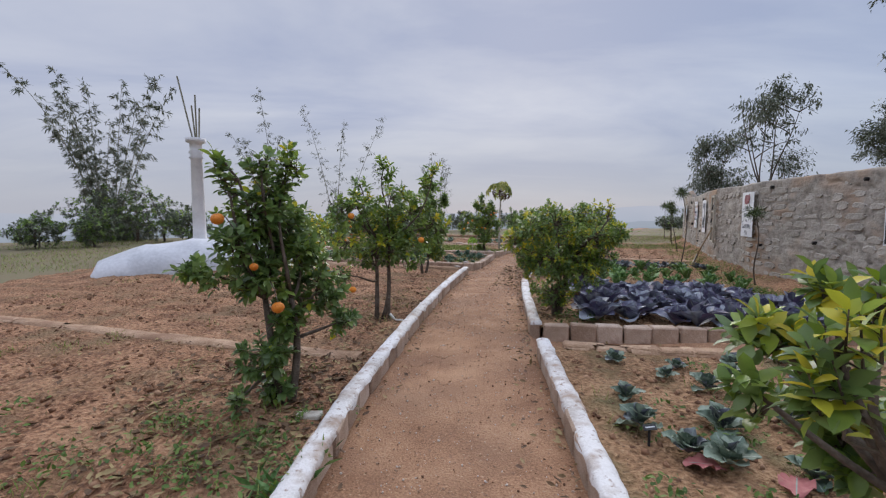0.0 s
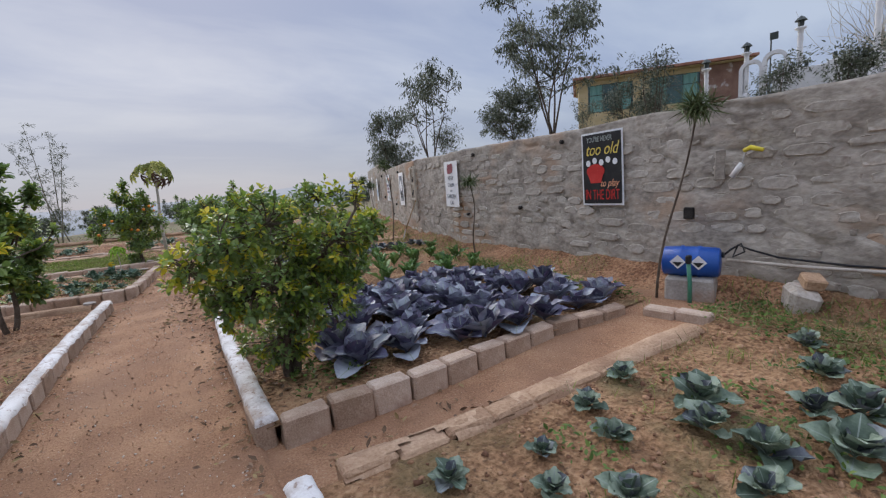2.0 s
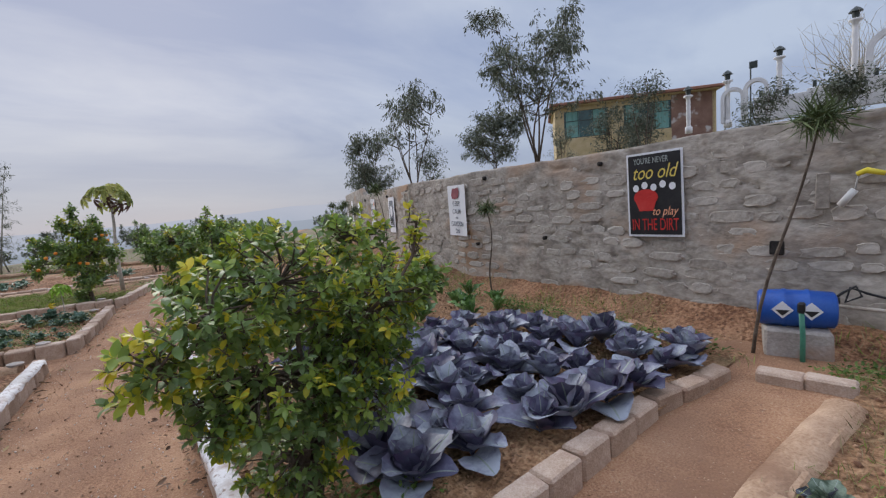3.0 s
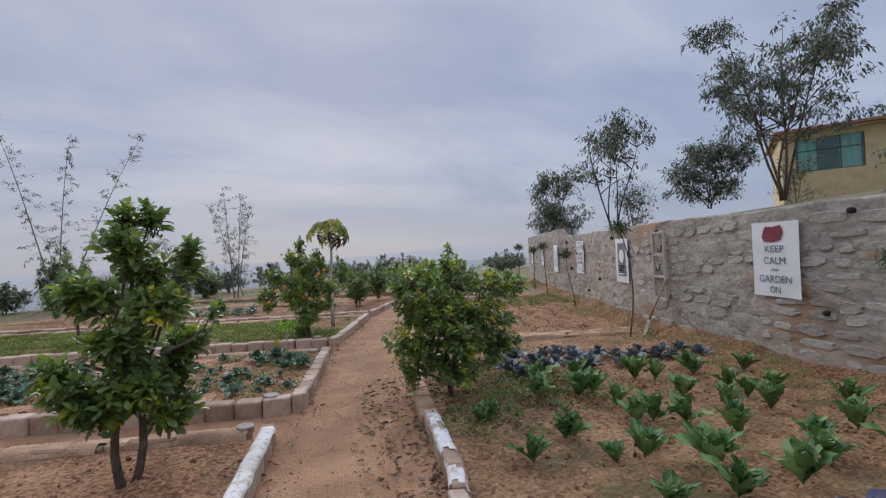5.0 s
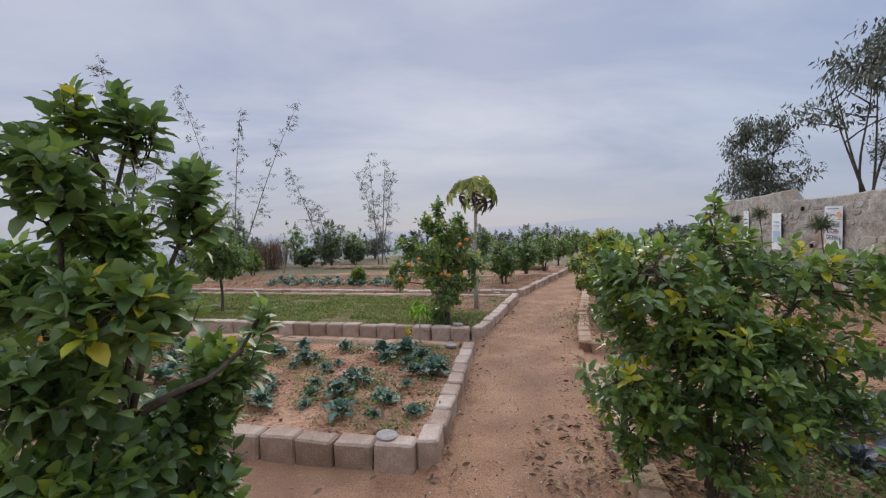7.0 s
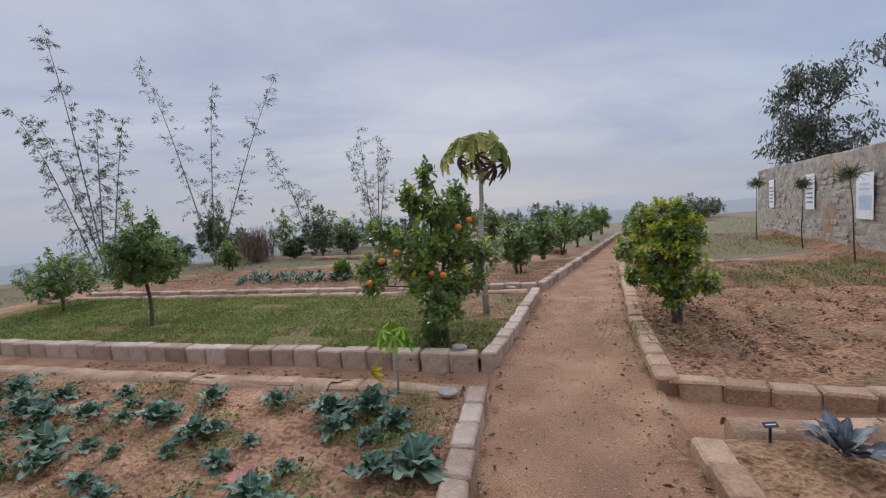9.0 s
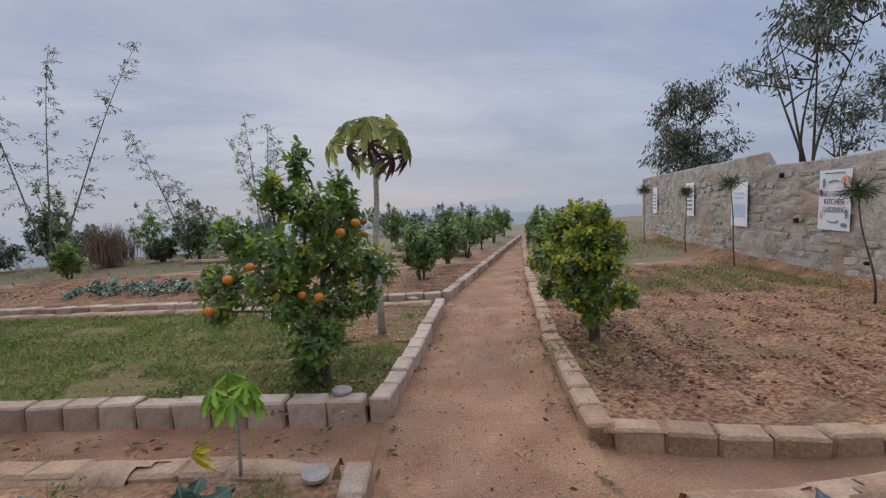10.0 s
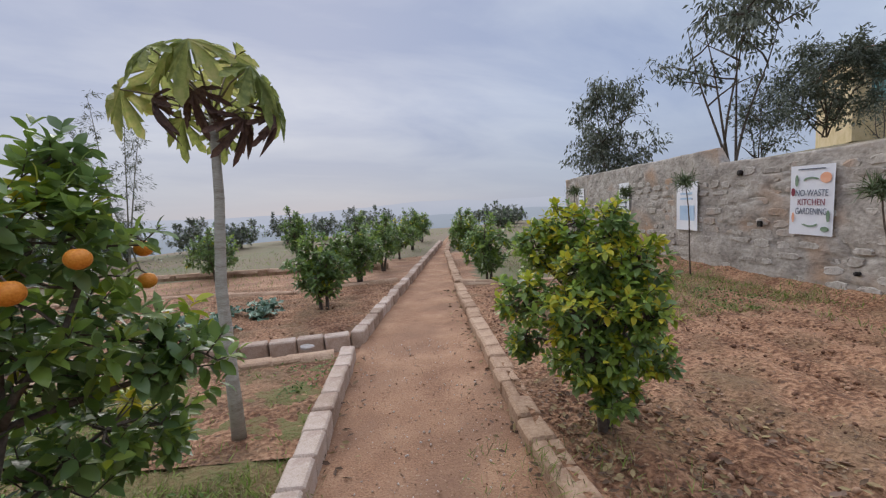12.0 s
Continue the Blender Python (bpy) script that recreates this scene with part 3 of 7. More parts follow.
def crown_masses(r, height, width, bottom, lean, dome, squash, shoots):
    """Leafy lumps of a crown as (x, y, z, half width, half height): a core, lobes round it and shoots on top."""
    c = np.array((lean[0], lean[1], (height * dome + bottom) / 2))
    rad = np.array((width / 2, width / 2 * squash, (height * dome - bottom) / 2))
    out = [(c[0], c[1], c[2], rad[0] * 0.55, rad[2] * 0.6)]
    for k in range(13):
        z = 1 - 2 * (k + 0.5) / 13
        a = k * 2.4 + r.uniform(-0.4, 0.4)
        q = math.sqrt(1 - z * z)
        d = np.array((math.cos(a) * q, math.sin(a) * q, z))
        p = c + d * rad * r.uniform(0.55, 0.75)
        w = r.uniform(0.3, 0.46)
        out.append((p[0], p[1], p[2], rad[0] * w, max(0.08, rad[2] * w * r.uniform(0.8, 1.1))))
    for k in range(max(2, shoots // 3)):
        a, q = r.uniform(0, 6.28), math.sqrt(r.random()) * 0.6
        h = height * r.uniform(0.9, 0.98) - 0.1
        out.append((c[0] + math.cos(a) * q * rad[0], c[1] + math.sin(a) * q * rad[1], h - 0.08, 0.06 + 0.02 * width, 0.16))
    return out


def citrus(at, height, width, bottom, seed, twigs=330, leaf=0.085, mats=("leaf", "leaf_mid", "leaf_young"), mix=(0.7, 0.25, 0.05), young_top=0.3, stems=1, shoots=10, fruits=(), label="", lean=(0, 0), name="citrus_tree", trunk=0.035, squash=1.0, category="tree", dome=0.86, masses=None, fine=False):
    """A small citrus tree: forked stem, a limb into each leafy lump, leaves in whorls at the twig ends."""
    r = np.random.default_rng(seed)
    base = thing(name, label, category, at=at)
    lumps = np.array([tuple(m) + (0.0,) * (6 - len(m)) for m in (masses or crown_masses(r, height, width, bottom, lean, dome, squash, shoots))], float)
    c = np.average(lumps[:, :3], axis=0, weights=lumps[:, 3] ** 2)
    area = lumps[:, 3] ** 2 + 2 * lumps[:, 3] * lumps[:, 4]
    share = np.maximum(4, np.round(twigs * area / area.sum())).astype(int)
    wood, forks = [], []
    for k in range(stems):
        a = 2 * math.pi * k / max(1, stems) + r.uniform(0, 1)
        off = np.array((math.cos(a), math.sin(a), 0)) * (1 if stems > 1 else 0)
        head = np.array((c[0] * 0.6, c[1] * 0.6, bottom + (c[2] - bottom) * 0.75)) + off * 0.09
        line = bent(off * 0.03 - UP * 0.08, head, r, 7, 0.03)
        forks += line[2:]
        wood.append(tube(line, np.linspace(trunk, trunk * 0.55, 7), 8))
    forks = np.array(forks)
    pos, way, size, pick, tips = [], [], [], [], []
    for (x, y, z, rx, rz, young), n in zip(lumps, share):
        m = np.array((x, y, z))
        low = forks[np.argmin(np.linalg.norm(forks - (m - UP * 0.12), axis=1))]
        limb = bent(low, m, r, 6, 0.06)
        wood.append(tube(limb, np.linspace(trunk * 0.42, 0.007, 6), 6))
        ends = np.array(limb[2:])
        shoot = rx < 0.13 and rz > rx * 1.1
        for k in range(n):
            d = unit(r.normal(0, 1, 3))
            depth = r.uniform(0.2, 1.0) ** 0.5
            tip = m + d * np.array((rx, rx, rz)) * depth
            tip[2] = max(tip[2], 0.06)
            out = unit((tip - c) * np.array((1, 1, 0.4)))
            w = unit(d * 0.6 + out * 0.45 + UP * (2.2 if shoot else 0.6) + r.normal(0, 0.25, 3))
            w[2] = max(w[2], -0.15)
            l = r.uniform(0.06, 0.13) * (1.3 if shoot else 1.0) * leaf / 0.09
            start = tip - w * l
            tips.append(tip)
            if k % 2 == 0 or shoot:
                f = ends[np.argmin(np.linalg.norm(ends - start, axis=1))]
                wood.append(tube([f, (f + start) / 2 + r.normal(0, 0.02, 3), start, tip], [0.006, 0.005, 0.004, 0.002], 4, False))
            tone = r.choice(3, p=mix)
            # inner twigs take the dark leaf only: the crown's inner shade put into colour
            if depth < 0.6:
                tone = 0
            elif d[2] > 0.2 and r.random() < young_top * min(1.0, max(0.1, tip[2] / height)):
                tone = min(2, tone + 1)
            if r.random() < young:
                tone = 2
            sx = unit(np.cross(w, (0.3, 0.8, 0.2)))
            sy = np.cross(w, sx)
            ang = r.uniform(0, 6.28)
            for i in range(9):
                t = (i + 0.5) / 9
                ang += 2.4
                radial = math.cos(ang) * sx + math.sin(ang) * sy
                pos.append(start + w * l * t)
                way.append(w * (0.2 + 0.65 * t) + radial * (1.2 - 0.7 * t) - UP * 0.3 * (1 - t) + r.normal(0, 0.14, 3))
                size.append(leaf * r.uniform(0.72, 1.2) * (1 - 0.3 * t * t))
                pick.append(min(2, tone + (1 if r.random() < 0.06 else 0)))
    tips = np.array(tips)
    spots = []
    for f in fruits:
        p = np.array(f[:3])
        near = tips[np.argmin(np.linalg.norm(tips - p - UP * 0.06, axis=1))]
        p = near + (p - near) * 0.85
        wood.append(tube([near, (near + p) / 2 + UP * 0.04, p + UP * f[3] * 0.8], [0.004, 0.004, 0.003], 4, False))
        spots.append((p, f[3]))
    part("trunk", mesh_of("trunk", *joined(wood), M["bark"], True), base)
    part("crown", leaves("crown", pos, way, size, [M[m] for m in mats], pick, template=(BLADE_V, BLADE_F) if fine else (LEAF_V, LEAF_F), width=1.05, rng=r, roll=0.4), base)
    for p, q in spots:
        part("fruit", ORANGE, base, "ripe orange fruit", m=Matrix.Translation(p) @ Matrix.Scale(q, 4))
    return base


def orange_mesh():
    bm = bmesh.new()
    bmesh.ops.create_icosphere(bm, subdivisions=3, radius=1.0)
    for v in bm.verts:
        v.co.z *= 0.9
        if v.co.z > 0.8:
            v.co.z -= (v.co.z - 0.8) * 0.5
        v.co *= 1 + 0.01 * noise.noise(v.co * 3)
    return bm_mesh("fruit", bm, M["orange"], True)


ORANGE = orange_mesh()


def fruit_spots(n, width, lo, hi, seed, size=0.04):
    r = random.Random(seed)
    out = []
    for _ in range(n):
        a = r.uniform(0, 6.28)
        q = width / 2 * r.uniform(0.75, 0.95)
        out.append((math.cos(a) * q, math.sin(a) * q, r.uniform(lo, hi), size * r.uniform(0.85, 1.1)))
    return out


OR = "orange tree with dark glossy leaves and ripe fruit"
citrus((-1.17, 3.1, 0.1), 1.95, 1.1, 0.15, 11, 440, 0.085, mix=(0.85, 0.13, 0.02), young_top=0.3, fruits=[(-0.17, -0.57, 1.38, 0.038), (0.14, -0.43, 0.78, 0.04), (0.02, -0.48, 1.06, 0.026)], label="dark green orange tree with ripe fruit beside the kerb", stems=2, fine=True, masses=[(-0.13, -0.17, 1.39, 0.24, 0.22), (0, 0.11, 1.33, 0.23, 0.23), (-0.12, -0.05, 0.99, 0.32, 0.2), (-0.44, -0.31, 1.04, 0.15, 0.1), (0.2, 0.2, 0.84, 0.25, 0.2), (0.37, 0.28, 0.57, 0.13, 0.11), (-0.22, -0.43, 1.78, 0.06, 0.1), (-0.23, -0.32, 1.63, 0.07, 0.08), (-0.03, -0.23, 1.75, 0.09, 0.12), (0.06, 0.03, 1.75, 0.12, 0.15), (-0.06, -0.03, 1.57, 0.16, 0.14), (-0.08, -0.15, 0.41, 0.22, 0.16), (-0.21, -0.31, 0.16, 0.07, 0.1), (-0.17, -0.35, 1.21, 0.16, 0.15), (0.15, 0.07, 1.12, 0.17, 0.17), (0.01, 0, 0.64, 0.19, 0.15), (-0.08, -0.04, 0.15, 0.15, 0.13)])
citrus((-0.86, 5.68, 0.1), 2.2, 1.5, 0.6, 12, 520, 0.08, mix=(0.5, 0.43, 0.07), young_top=0.4, stems=2, fruits=[(-0.23, -0.53, 1.37, 0.04), (-0.21, -0.53, 0.46, 0.042), (0.61, -0.3, 1.07, 0.04)], label="sparse light green orange tree with few fruits", fine=True, masses=[(0.08, 0.04, 2.02, 0.18, 0.2), (0.72, 0.08, 1.89, 0.18, 0.2), (-0.21, -0.25, 1.46, 0.31, 0.25), (0.18, -0.1, 1.59, 0.31, 0.27), (0.52, 0.43, 1.48, 0.36, 0.32), (0.09, 0.2, 1.2, 0.39, 0.3), (-0.33, -0.32, 1.04, 0.28, 0.2), (-0.13, 0.16, 0.88, 0.39, 0.25), (0.47, -0.11, 0.93, 0.31, 0.24), (0.73, 0.29, 1.27, 0.25, 0.32), (-0.41, -0.36, 0.61, 0.18, 0.12), (-0.37, -0.44, 1.41, 0.19, 0.22), (-0.23, 0.03, 1.77, 0.18, 0.18), (0.14, 0.04, 1, 0.39, 0.3), (0.27, 0.28, 1.22, 0.37, 0.32)])
citrus((-2.6, 7.5, 0.1), 1.75, 1.5, 0.5, 13, 230, 0.085, mix=(0.15, 0.5, 0.35), stems=2, shoots=6, fruits=fruit_spots(3, 1.2, 0.6, 1.2, 6), label="yellowing young citrus tree in tilled soil")
citrus((1.55, 5.8, 0.12), 1.6, 1.7, 0.2, 14, 1150, 0.058, mix=(0.6, 0.28, 0.12), young_top=0.5, stems=4, label="bushy lime tree with yellow-green young leaves", fine=True, masses=[(-0.08, -0.13, 1.23, 0.35, 0.29, 0.1), (0.39, -0.23, 1.08, 0.33, 0.29, 0.1), (-0.42, -0.23, 1.16, 0.24, 0.24, 0.1), (-0.22, -0.14, 0.79, 0.41, 0.29), (0.26, -0.19, 0.65, 0.36, 0.31), (-0.64, -0.32, 1.02, 0.17, 0.22, 0.6), (0.51, -0.48, 1.46, 0.06, 0.12, 0.9), (0.73, -0.24, 1.15, 0.17, 0.17, 0.15), (-0.1, -0.07, 0.35, 0.32, 0.21), (0.36, -0.07, 1.4, 0.24, 0.17, 0.12), (-0.44, -0.22, 0.74, 0.18, 0.24, 0.12), (0.56, -0.03, 0.8, 0.25, 0.25), (0.28, 0.12, 0.94, 0.3, 0.3), (0.66, 0.55, 1.02, 0.2, 0.13, 0.2), (0.85, 0.36, 1.1, 0.2, 0.14, 0.2)])
citrus((1.34, 0.95, 0.12), 1.3, 1.1, 0.1, 15, 230, 0.09, mix=(0.5, 0.33, 0.17), young_top=0.75, stems=3, label="low citrus bush with bright young leaves", fine=True, masses=[(-0.4, 0.06, 1.05, 0.1, 0.13), (0.05, 0.47, 0.62, 0.15, 0.16), (-0.29, 0.44, 1.01, 0.14, 0.07), (-0.26, 0.27, 1.18, 0.07, 0.07), (-0.44, 0.32, 0.88, 0.07, 0.06), (-0.11, 0.27, 1.18, 0.07, 0.09), (-0.09, 0.48, 0.76, 0.12, 0.12), (0.1, -0.05, 0.6, 0.3, 0.35), (0.25, 0.2, 0.85, 0.2, 0.2)])
citrus((-0.45, 10.13, 0.1), 2.2, 1.2, 0.3, 16, 600, 0.1, mix=(0.76, 0.21, 0.03), young_top=0.2, stems=2, label="dense dark green citrus tree beside the kerb", fine=True, masses=[(0.06, -0.02, 2.1, 0.09, 0.1), (0.2, 0.06, 2.07, 0.1, 0.12), (0.06, -0.22, 1.82, 0.17, 0.14), (0.49, -0.08, 1.72, 0.13, 0.15), (0.17, -0.06, 1.66, 0.17, 0.15), (-0.18, -0.01, 1.46, 0.23, 0.16), (0.31, -0.21, 1.39, 0.23, 0.15), (0.4, 0.32, 0.99, 0.22, 0.16), (0.01, -0.13, 1.09, 0.26, 0.18), (0.22, 0.33, 0.73, 0.24, 0.2), (-0.31, -0.16, 0.81, 0.17, 0.13), (0.11, -0.08, 0.7, 0.25, 0.13), (0.61, 0.17, 1.25, 0.03, 0.15), (-0.19, -0.16, 0.66, 0.21, 0.15), (0.29, 0.18, 0.46, 0.22, 0.17), (0.07, -0.14, 0.74, 0.25, 0.16), (-0.42, -0.11, 0.95, 0.13, 0.1)])
citrus((2.52, 10.68, 0.12), 1.7, 1.75, 0.3, 17, 900, 0.08, mix=(0.7, 0.27, 0.03), young_top=0.4, stems=2, label="broad bushy citrus tree above dry leaf litter", fine=True, masses=[(0.07, 0.09, 1.6, 0.1, 0.17), (-0.4, -0.1, 1.33, 0.35, 0.21), (0.22, 0.05, 1.39, 0.35, 0.21), (0.58, -0.11, 1.25, 0.4, 0.2), (-0.26, 0.22, 0.93, 0.36, 0.26), (-0.03, -0.09, 0.97, 0.43, 0.27), (0.43, -0.22, 0.89, 0.37, 0.21), (-0.57, -0.01, 0.69, 0.22, 0.16), (-0.34, -0.13, 0.63, 0.24, 0.18), (0.04, -0.27, 0.65, 0.34, 0.18), (0.67, -0.09, 0.56, 0.26, 0.17), (-0.39, 0.17, 0.26, 0.11, 0.17), (-0.4, 0.22, 1.29, 0.26, 0.24), (-0.32, 0.16, 0.45, 0.33, 0.27), (0.06, -0.2, 0.36, 0.39, 0.22), (0.55, -0.16, 0.51, 0.26, 0.26), (-0.07, -0.19, 0.88, 0.39, 0.33)])
citrus((1.47, 15.42, 0.1), 2.1, 1.5, 0.3, 18, 600, 0.088, mix=(0.6, 0.35, 0.05), young_top=0.35, stems=2, fruits=[(0.34, -0.22, 1.43, 0.03528), (0.22, -0.3, 1.34, 0.0378), (-0.46, -0.48, 1.15, 0.0336), (-0.62, -0.49, 1.06, 0.03528), (-0.78, -0.5, 0.85, 0.03528), (0.01, -0.45, 0.89, 0.0378), (-0.12, -0.46, 0.9, 0.0336)] + [(0.46, 0.17, 1.42, 0.0336), (0.46, 0.17, 1.3, 0.0336)], label="orange tree with ripe fruit in a weedy bed", fine=True, masses=[(-0.07, 0.1, 1.98, 0.15, 0.16), (0.25, 0.12, 1.8, 0.12, 0.13), (-0.32, -0.12, 1.74, 0.17, 0.16), (-0.07, -0.1, 1.59, 0.35, 0.23), (0.3, 0.03, 1.49, 0.23, 0.21), (-0.62, 0.14, 1.31, 0.24, 0.2), (-0.22, -0.26, 1.24, 0.33, 0.22), (0.19, 0.17, 1.14, 0.33, 0.26), (0.55, 0.22, 1.01, 0.21, 0.23), (-0.76, 0.19, 0.94, 0.24, 0.17), (-0.24, -0.31, 0.9, 0.34, 0.22), (0.24, 0.3, 0.71, 0.35, 0.24), (-0.01, -0.26, 0.54, 0.31, 0.19), (-0.79, -0.08, 0.78, 0.11, 0.12), (-0.13, 0.06, 0.19, 0.18, 0.15)])
citrus((4.29, 15.5, 0.12), 1.55, 1.38, 0.2, 19, 700, 0.072, mix=(0.36, 0.4, 0.24), young_top=0.85, stems=2, label="rounded lime tree with yellow young leaves on top", fine=True, masses=[(0.04, 0.36, 1.33, 0.22, 0.2), (0.02, -0.08, 1.36, 0.15, 0.19), (-0.09, 0.51, 1.18, 0.22, 0.22), (-0.02, 0.06, 1.14, 0.32, 0.24), (0.04, -0.23, 1.11, 0.2, 0.19), (-0.42, 0.3, 0.91, 0.2, 0.2), (-0.23, -0.05, 0.85, 0.33, 0.22), (-0.06, -0.34, 0.86, 0.21, 0.21), (-0.21, -0.1, 0.58, 0.33, 0.19), (0.27, -0.13, 0.48, 0.19, 0.2), (-0.25, 0.47, 0.57, 0.18, 0.14), (-0.14, -0.17, 0.38, 0.19, 0.14)])
citrus((-3.04, 17.7, 0.08), 2.15, 1.35, 0.6, 20, 480, 0.085, mix=(0.95, 0.05, 0.0), stems=1, shoots=8, label="dark green rounded citrus tree in weedy grass")
citrus((-3.4, 13.5, 0.08), 1.6, 1.3, 0.4, 33, 260, 0.08, mix=(0.5, 0.4, 0.1), stems=2, shoots=6, fruits=fruit_spots(14, 1.2, 0.5, 1.2, 8), label="orange tree with many fruits in a cabbage bed")
citrus((-6.0, 20.0, 0.0), 1.6, 1.8, 0.3, 21, 280, 0.09, mix=(0.7, 0.3, 0.0), shoots=6, label="low spreading citrus tree")
for k, (x, y, h, w, mx) in enumerate([(3.65, 20.5, 1.75, 1.5, (0.85, 0.12, 0.03)), (4.9, 22.6, 1.7, 1.4, (0.9, 0.1, 0)), (6.2, 24.6, 1.75, 1.4, (0.7, 0.3, 0)), (7.6, 26.8, 1.7, 1.4, (0.8, 0.2, 0)), (9.2, 29.3, 1.8, 1.5, (0.7, 0.3, 0)), (11.2, 32.5, 1.8, 1.5, (0.8, 0.2, 0)), (7.15, 20.95, 1.75, 1.35, (0.85, 0.15, 0)), (8.7, 24.3, 1.6, 1.4, (0.6, 0.4, 0)), (10.6, 27.5, 1.7, 1.5, (0.8, 0.2, 0)), (2.2, 26.5, 1.7, 1.7, (0.9, 0.1, 0)), (4.9, 30.0, 2.4, 1.8, (0.9, 0.1, 0)), (-2.0, 32.5, 2.2, 2.0, (0.5, 0.5, 0)), (-0.6, 21.7, 0.7, 0.5, (0.4, 0.6, 0)), (-5.5, 27.0, 1.4, 1.0, (0.4, 0.6, 0)), (-5.2, 33.0, 2.6, 2.2, (0.6, 0.4, 0))]):
    citrus((x, y, 0.05), h * (0.86 + 0.2 * ((k * 37) % 10) / 10), w * (0.72 + 0.3 * ((k * 53) % 10) / 10), 0.08, 40 + k, 210, 0.115, mix=mx, stems=2, shoots=7, label="small dark green citrus tree in a row along the path")


# ---- cabbages and leafy plants ----
M["red_cabbage"] = material("purple_cabbage_leaf", [(0.09, 0.088, 0.145), (0.175, 0.185, 0.25), (0.33, 0.365, 0.42)], 7, 0.5, 0.25, 40, 0.2, obj=0.6, blotch=((0.13, 0.07, 0.15), 5, 0.5, 0.75), transl=0.08)
M["green_cabbage"] = material("blue_green_cabbage_leaf", [(0.085, 0.125, 0.09), (0.15, 0.205, 0.145), (0.27, 0.33, 0.25)], 9, 0.5, 0.25, 50, 0.2, obj=0.6, transl=0.12)
M["dusky_cabbage"] = material("dusky_grey_purple_leaf", [(0.06, 0.065, 0.085), (0.11, 0.125, 0.14), (0.2, 0.225, 0.235)], 8, 0.5, 0.25, 40, 0.25, obj=0.6, blotch=((0.1, 0.14, 0.1), 4, 0.5, 0.7), transl=0.08)
M["seedling"] = material("sea_green_seedling_leaf", [(0.06, 0.115, 0.075), (0.11, 0.185, 0.12), (0.22, 0.31, 0.215)], 9, 0.5, 0.25, 50, 0.25, obj=0.7, transl=0.12)
M["lettuce"] = material("leafy_green", [(0.055, 0.125, 0.034), (0.1, 0.2, 0.055), (0.2, 0.32, 0.11)], 8, 0.5, 0.25, 50, 0.2, obj=0.6, transl=0.2)
M["leaf_vein"] = material("pale_leaf_vein", [(0.16, 0.2, 0.17), (0.23, 0.28, 0.24), (0.3, 0.35, 0.31)], 8, 0.5, 0.1, 40, 0.2)
M["old_leaf"] = material("reddened_old_leaf", [(0.28, 0.07, 0.08), (0.38, 0.13, 0.12), (0.34, 0.2, 0.14)], 8, 0.6, 0.2, 40, 0.2)


def big_leaf(name, length, width, cup, curl, mat, ripple=0.02, seed=0, stalk=0.25, n_l=10):
    """A broad leaf with a stalk, cupped and curled, its edge rippled; it starts at the origin and grows along y."""
    r = random.Random(seed)
    verts = []
    us = (-1, -0.66, -0.3, -0.045, 0.045, 0.3, 0.66, 1)
    n_w = len(us)
    for i in range(n_l):
        t = i / (n_l - 1)
        y = length * t
        body = 1 - ((t - 0.6) / 0.43) ** 2
        half = width / 2 * max(0.1, max(0.0, body) ** 0.42)
        if i == n_l - 1:
            half *= 0.75
        zc = curl * length * (t * t) * -1
        for u in us:
            z = zc + cup * half * (u * u) + ripple * abs(u) ** 2 * math.sin(t * 17 + seed + 2 * u) * (t > stalk)
            verts.append((u * half, y * (1 - 0.07 * u * u), z + 0.0015 * r.uniform(-1, 1) + (0.004 if abs(u) < 0.1 else 0)))
    faces = [(i * n_w + j, i * n_w + j + 1, (i + 1) * n_w + j + 1, (i + 1) * n_w + j) for i in range(n_l - 1) for j in range(n_w - 1)]
    me = mesh_of(name, verts, faces, mat, True)
    me.materials.append(M["leaf_vein"])
    for k, f in enumerate(me.polygons):
        if k % (n_w - 1) == 3:
            f.material_index = 1
    return me


def rosette(name, meshes, count, label, category, seed, size=1.0, low=15, high=75, group=""):
    """A plant of broad leaves: outer ones lie low, inner ones stand up."""
    r = random.Random(seed)
    ob = thing(name, label, category, group)
    for k in range(count):
        t = k / max(1, count - 1)
        s = size * (1.0 - 0.35 * t) * r.uniform(0.85, 1.12)
        m = Matrix.Translation((0, 0, 0.015 + 0.05 * t * size)) @ Matrix.Rotation(k * 2.399 + r.uniform(-0.3, 0.3), 4, "Z") @ Matrix.Rotation(radians(low + (high - low) * t + r.uniform(-10, 10)), 4, "X") @ Matrix.Rotation(r.uniform(-0.25, 0.25), 4, "Y") @ Matrix.Scale(s, 4)
        part("leaf", r.choice(meshes), ob, m=m)
    return ob


def plant_out(kinds, spots, seed, smin=0.8, smax=1.15):
    """The first kinds stand at the first spots, copies at the rest."""
    r = random.Random(seed)
    for k, (x, y, z, s) in enumerate(spots):
        m = pose(x, y, z, r.uniform(-6, 6), r.uniform(-6, 6), r.uniform(0, 360)) @ Matrix.Scale(s * r.uniform(smin, smax), 4)
        if k < len(kinds):
            kinds[k].matrix_basis = m
        else:
            copy_thing(kinds[k % len(kinds)], Matrix.Identity(4)).matrix_basis = m


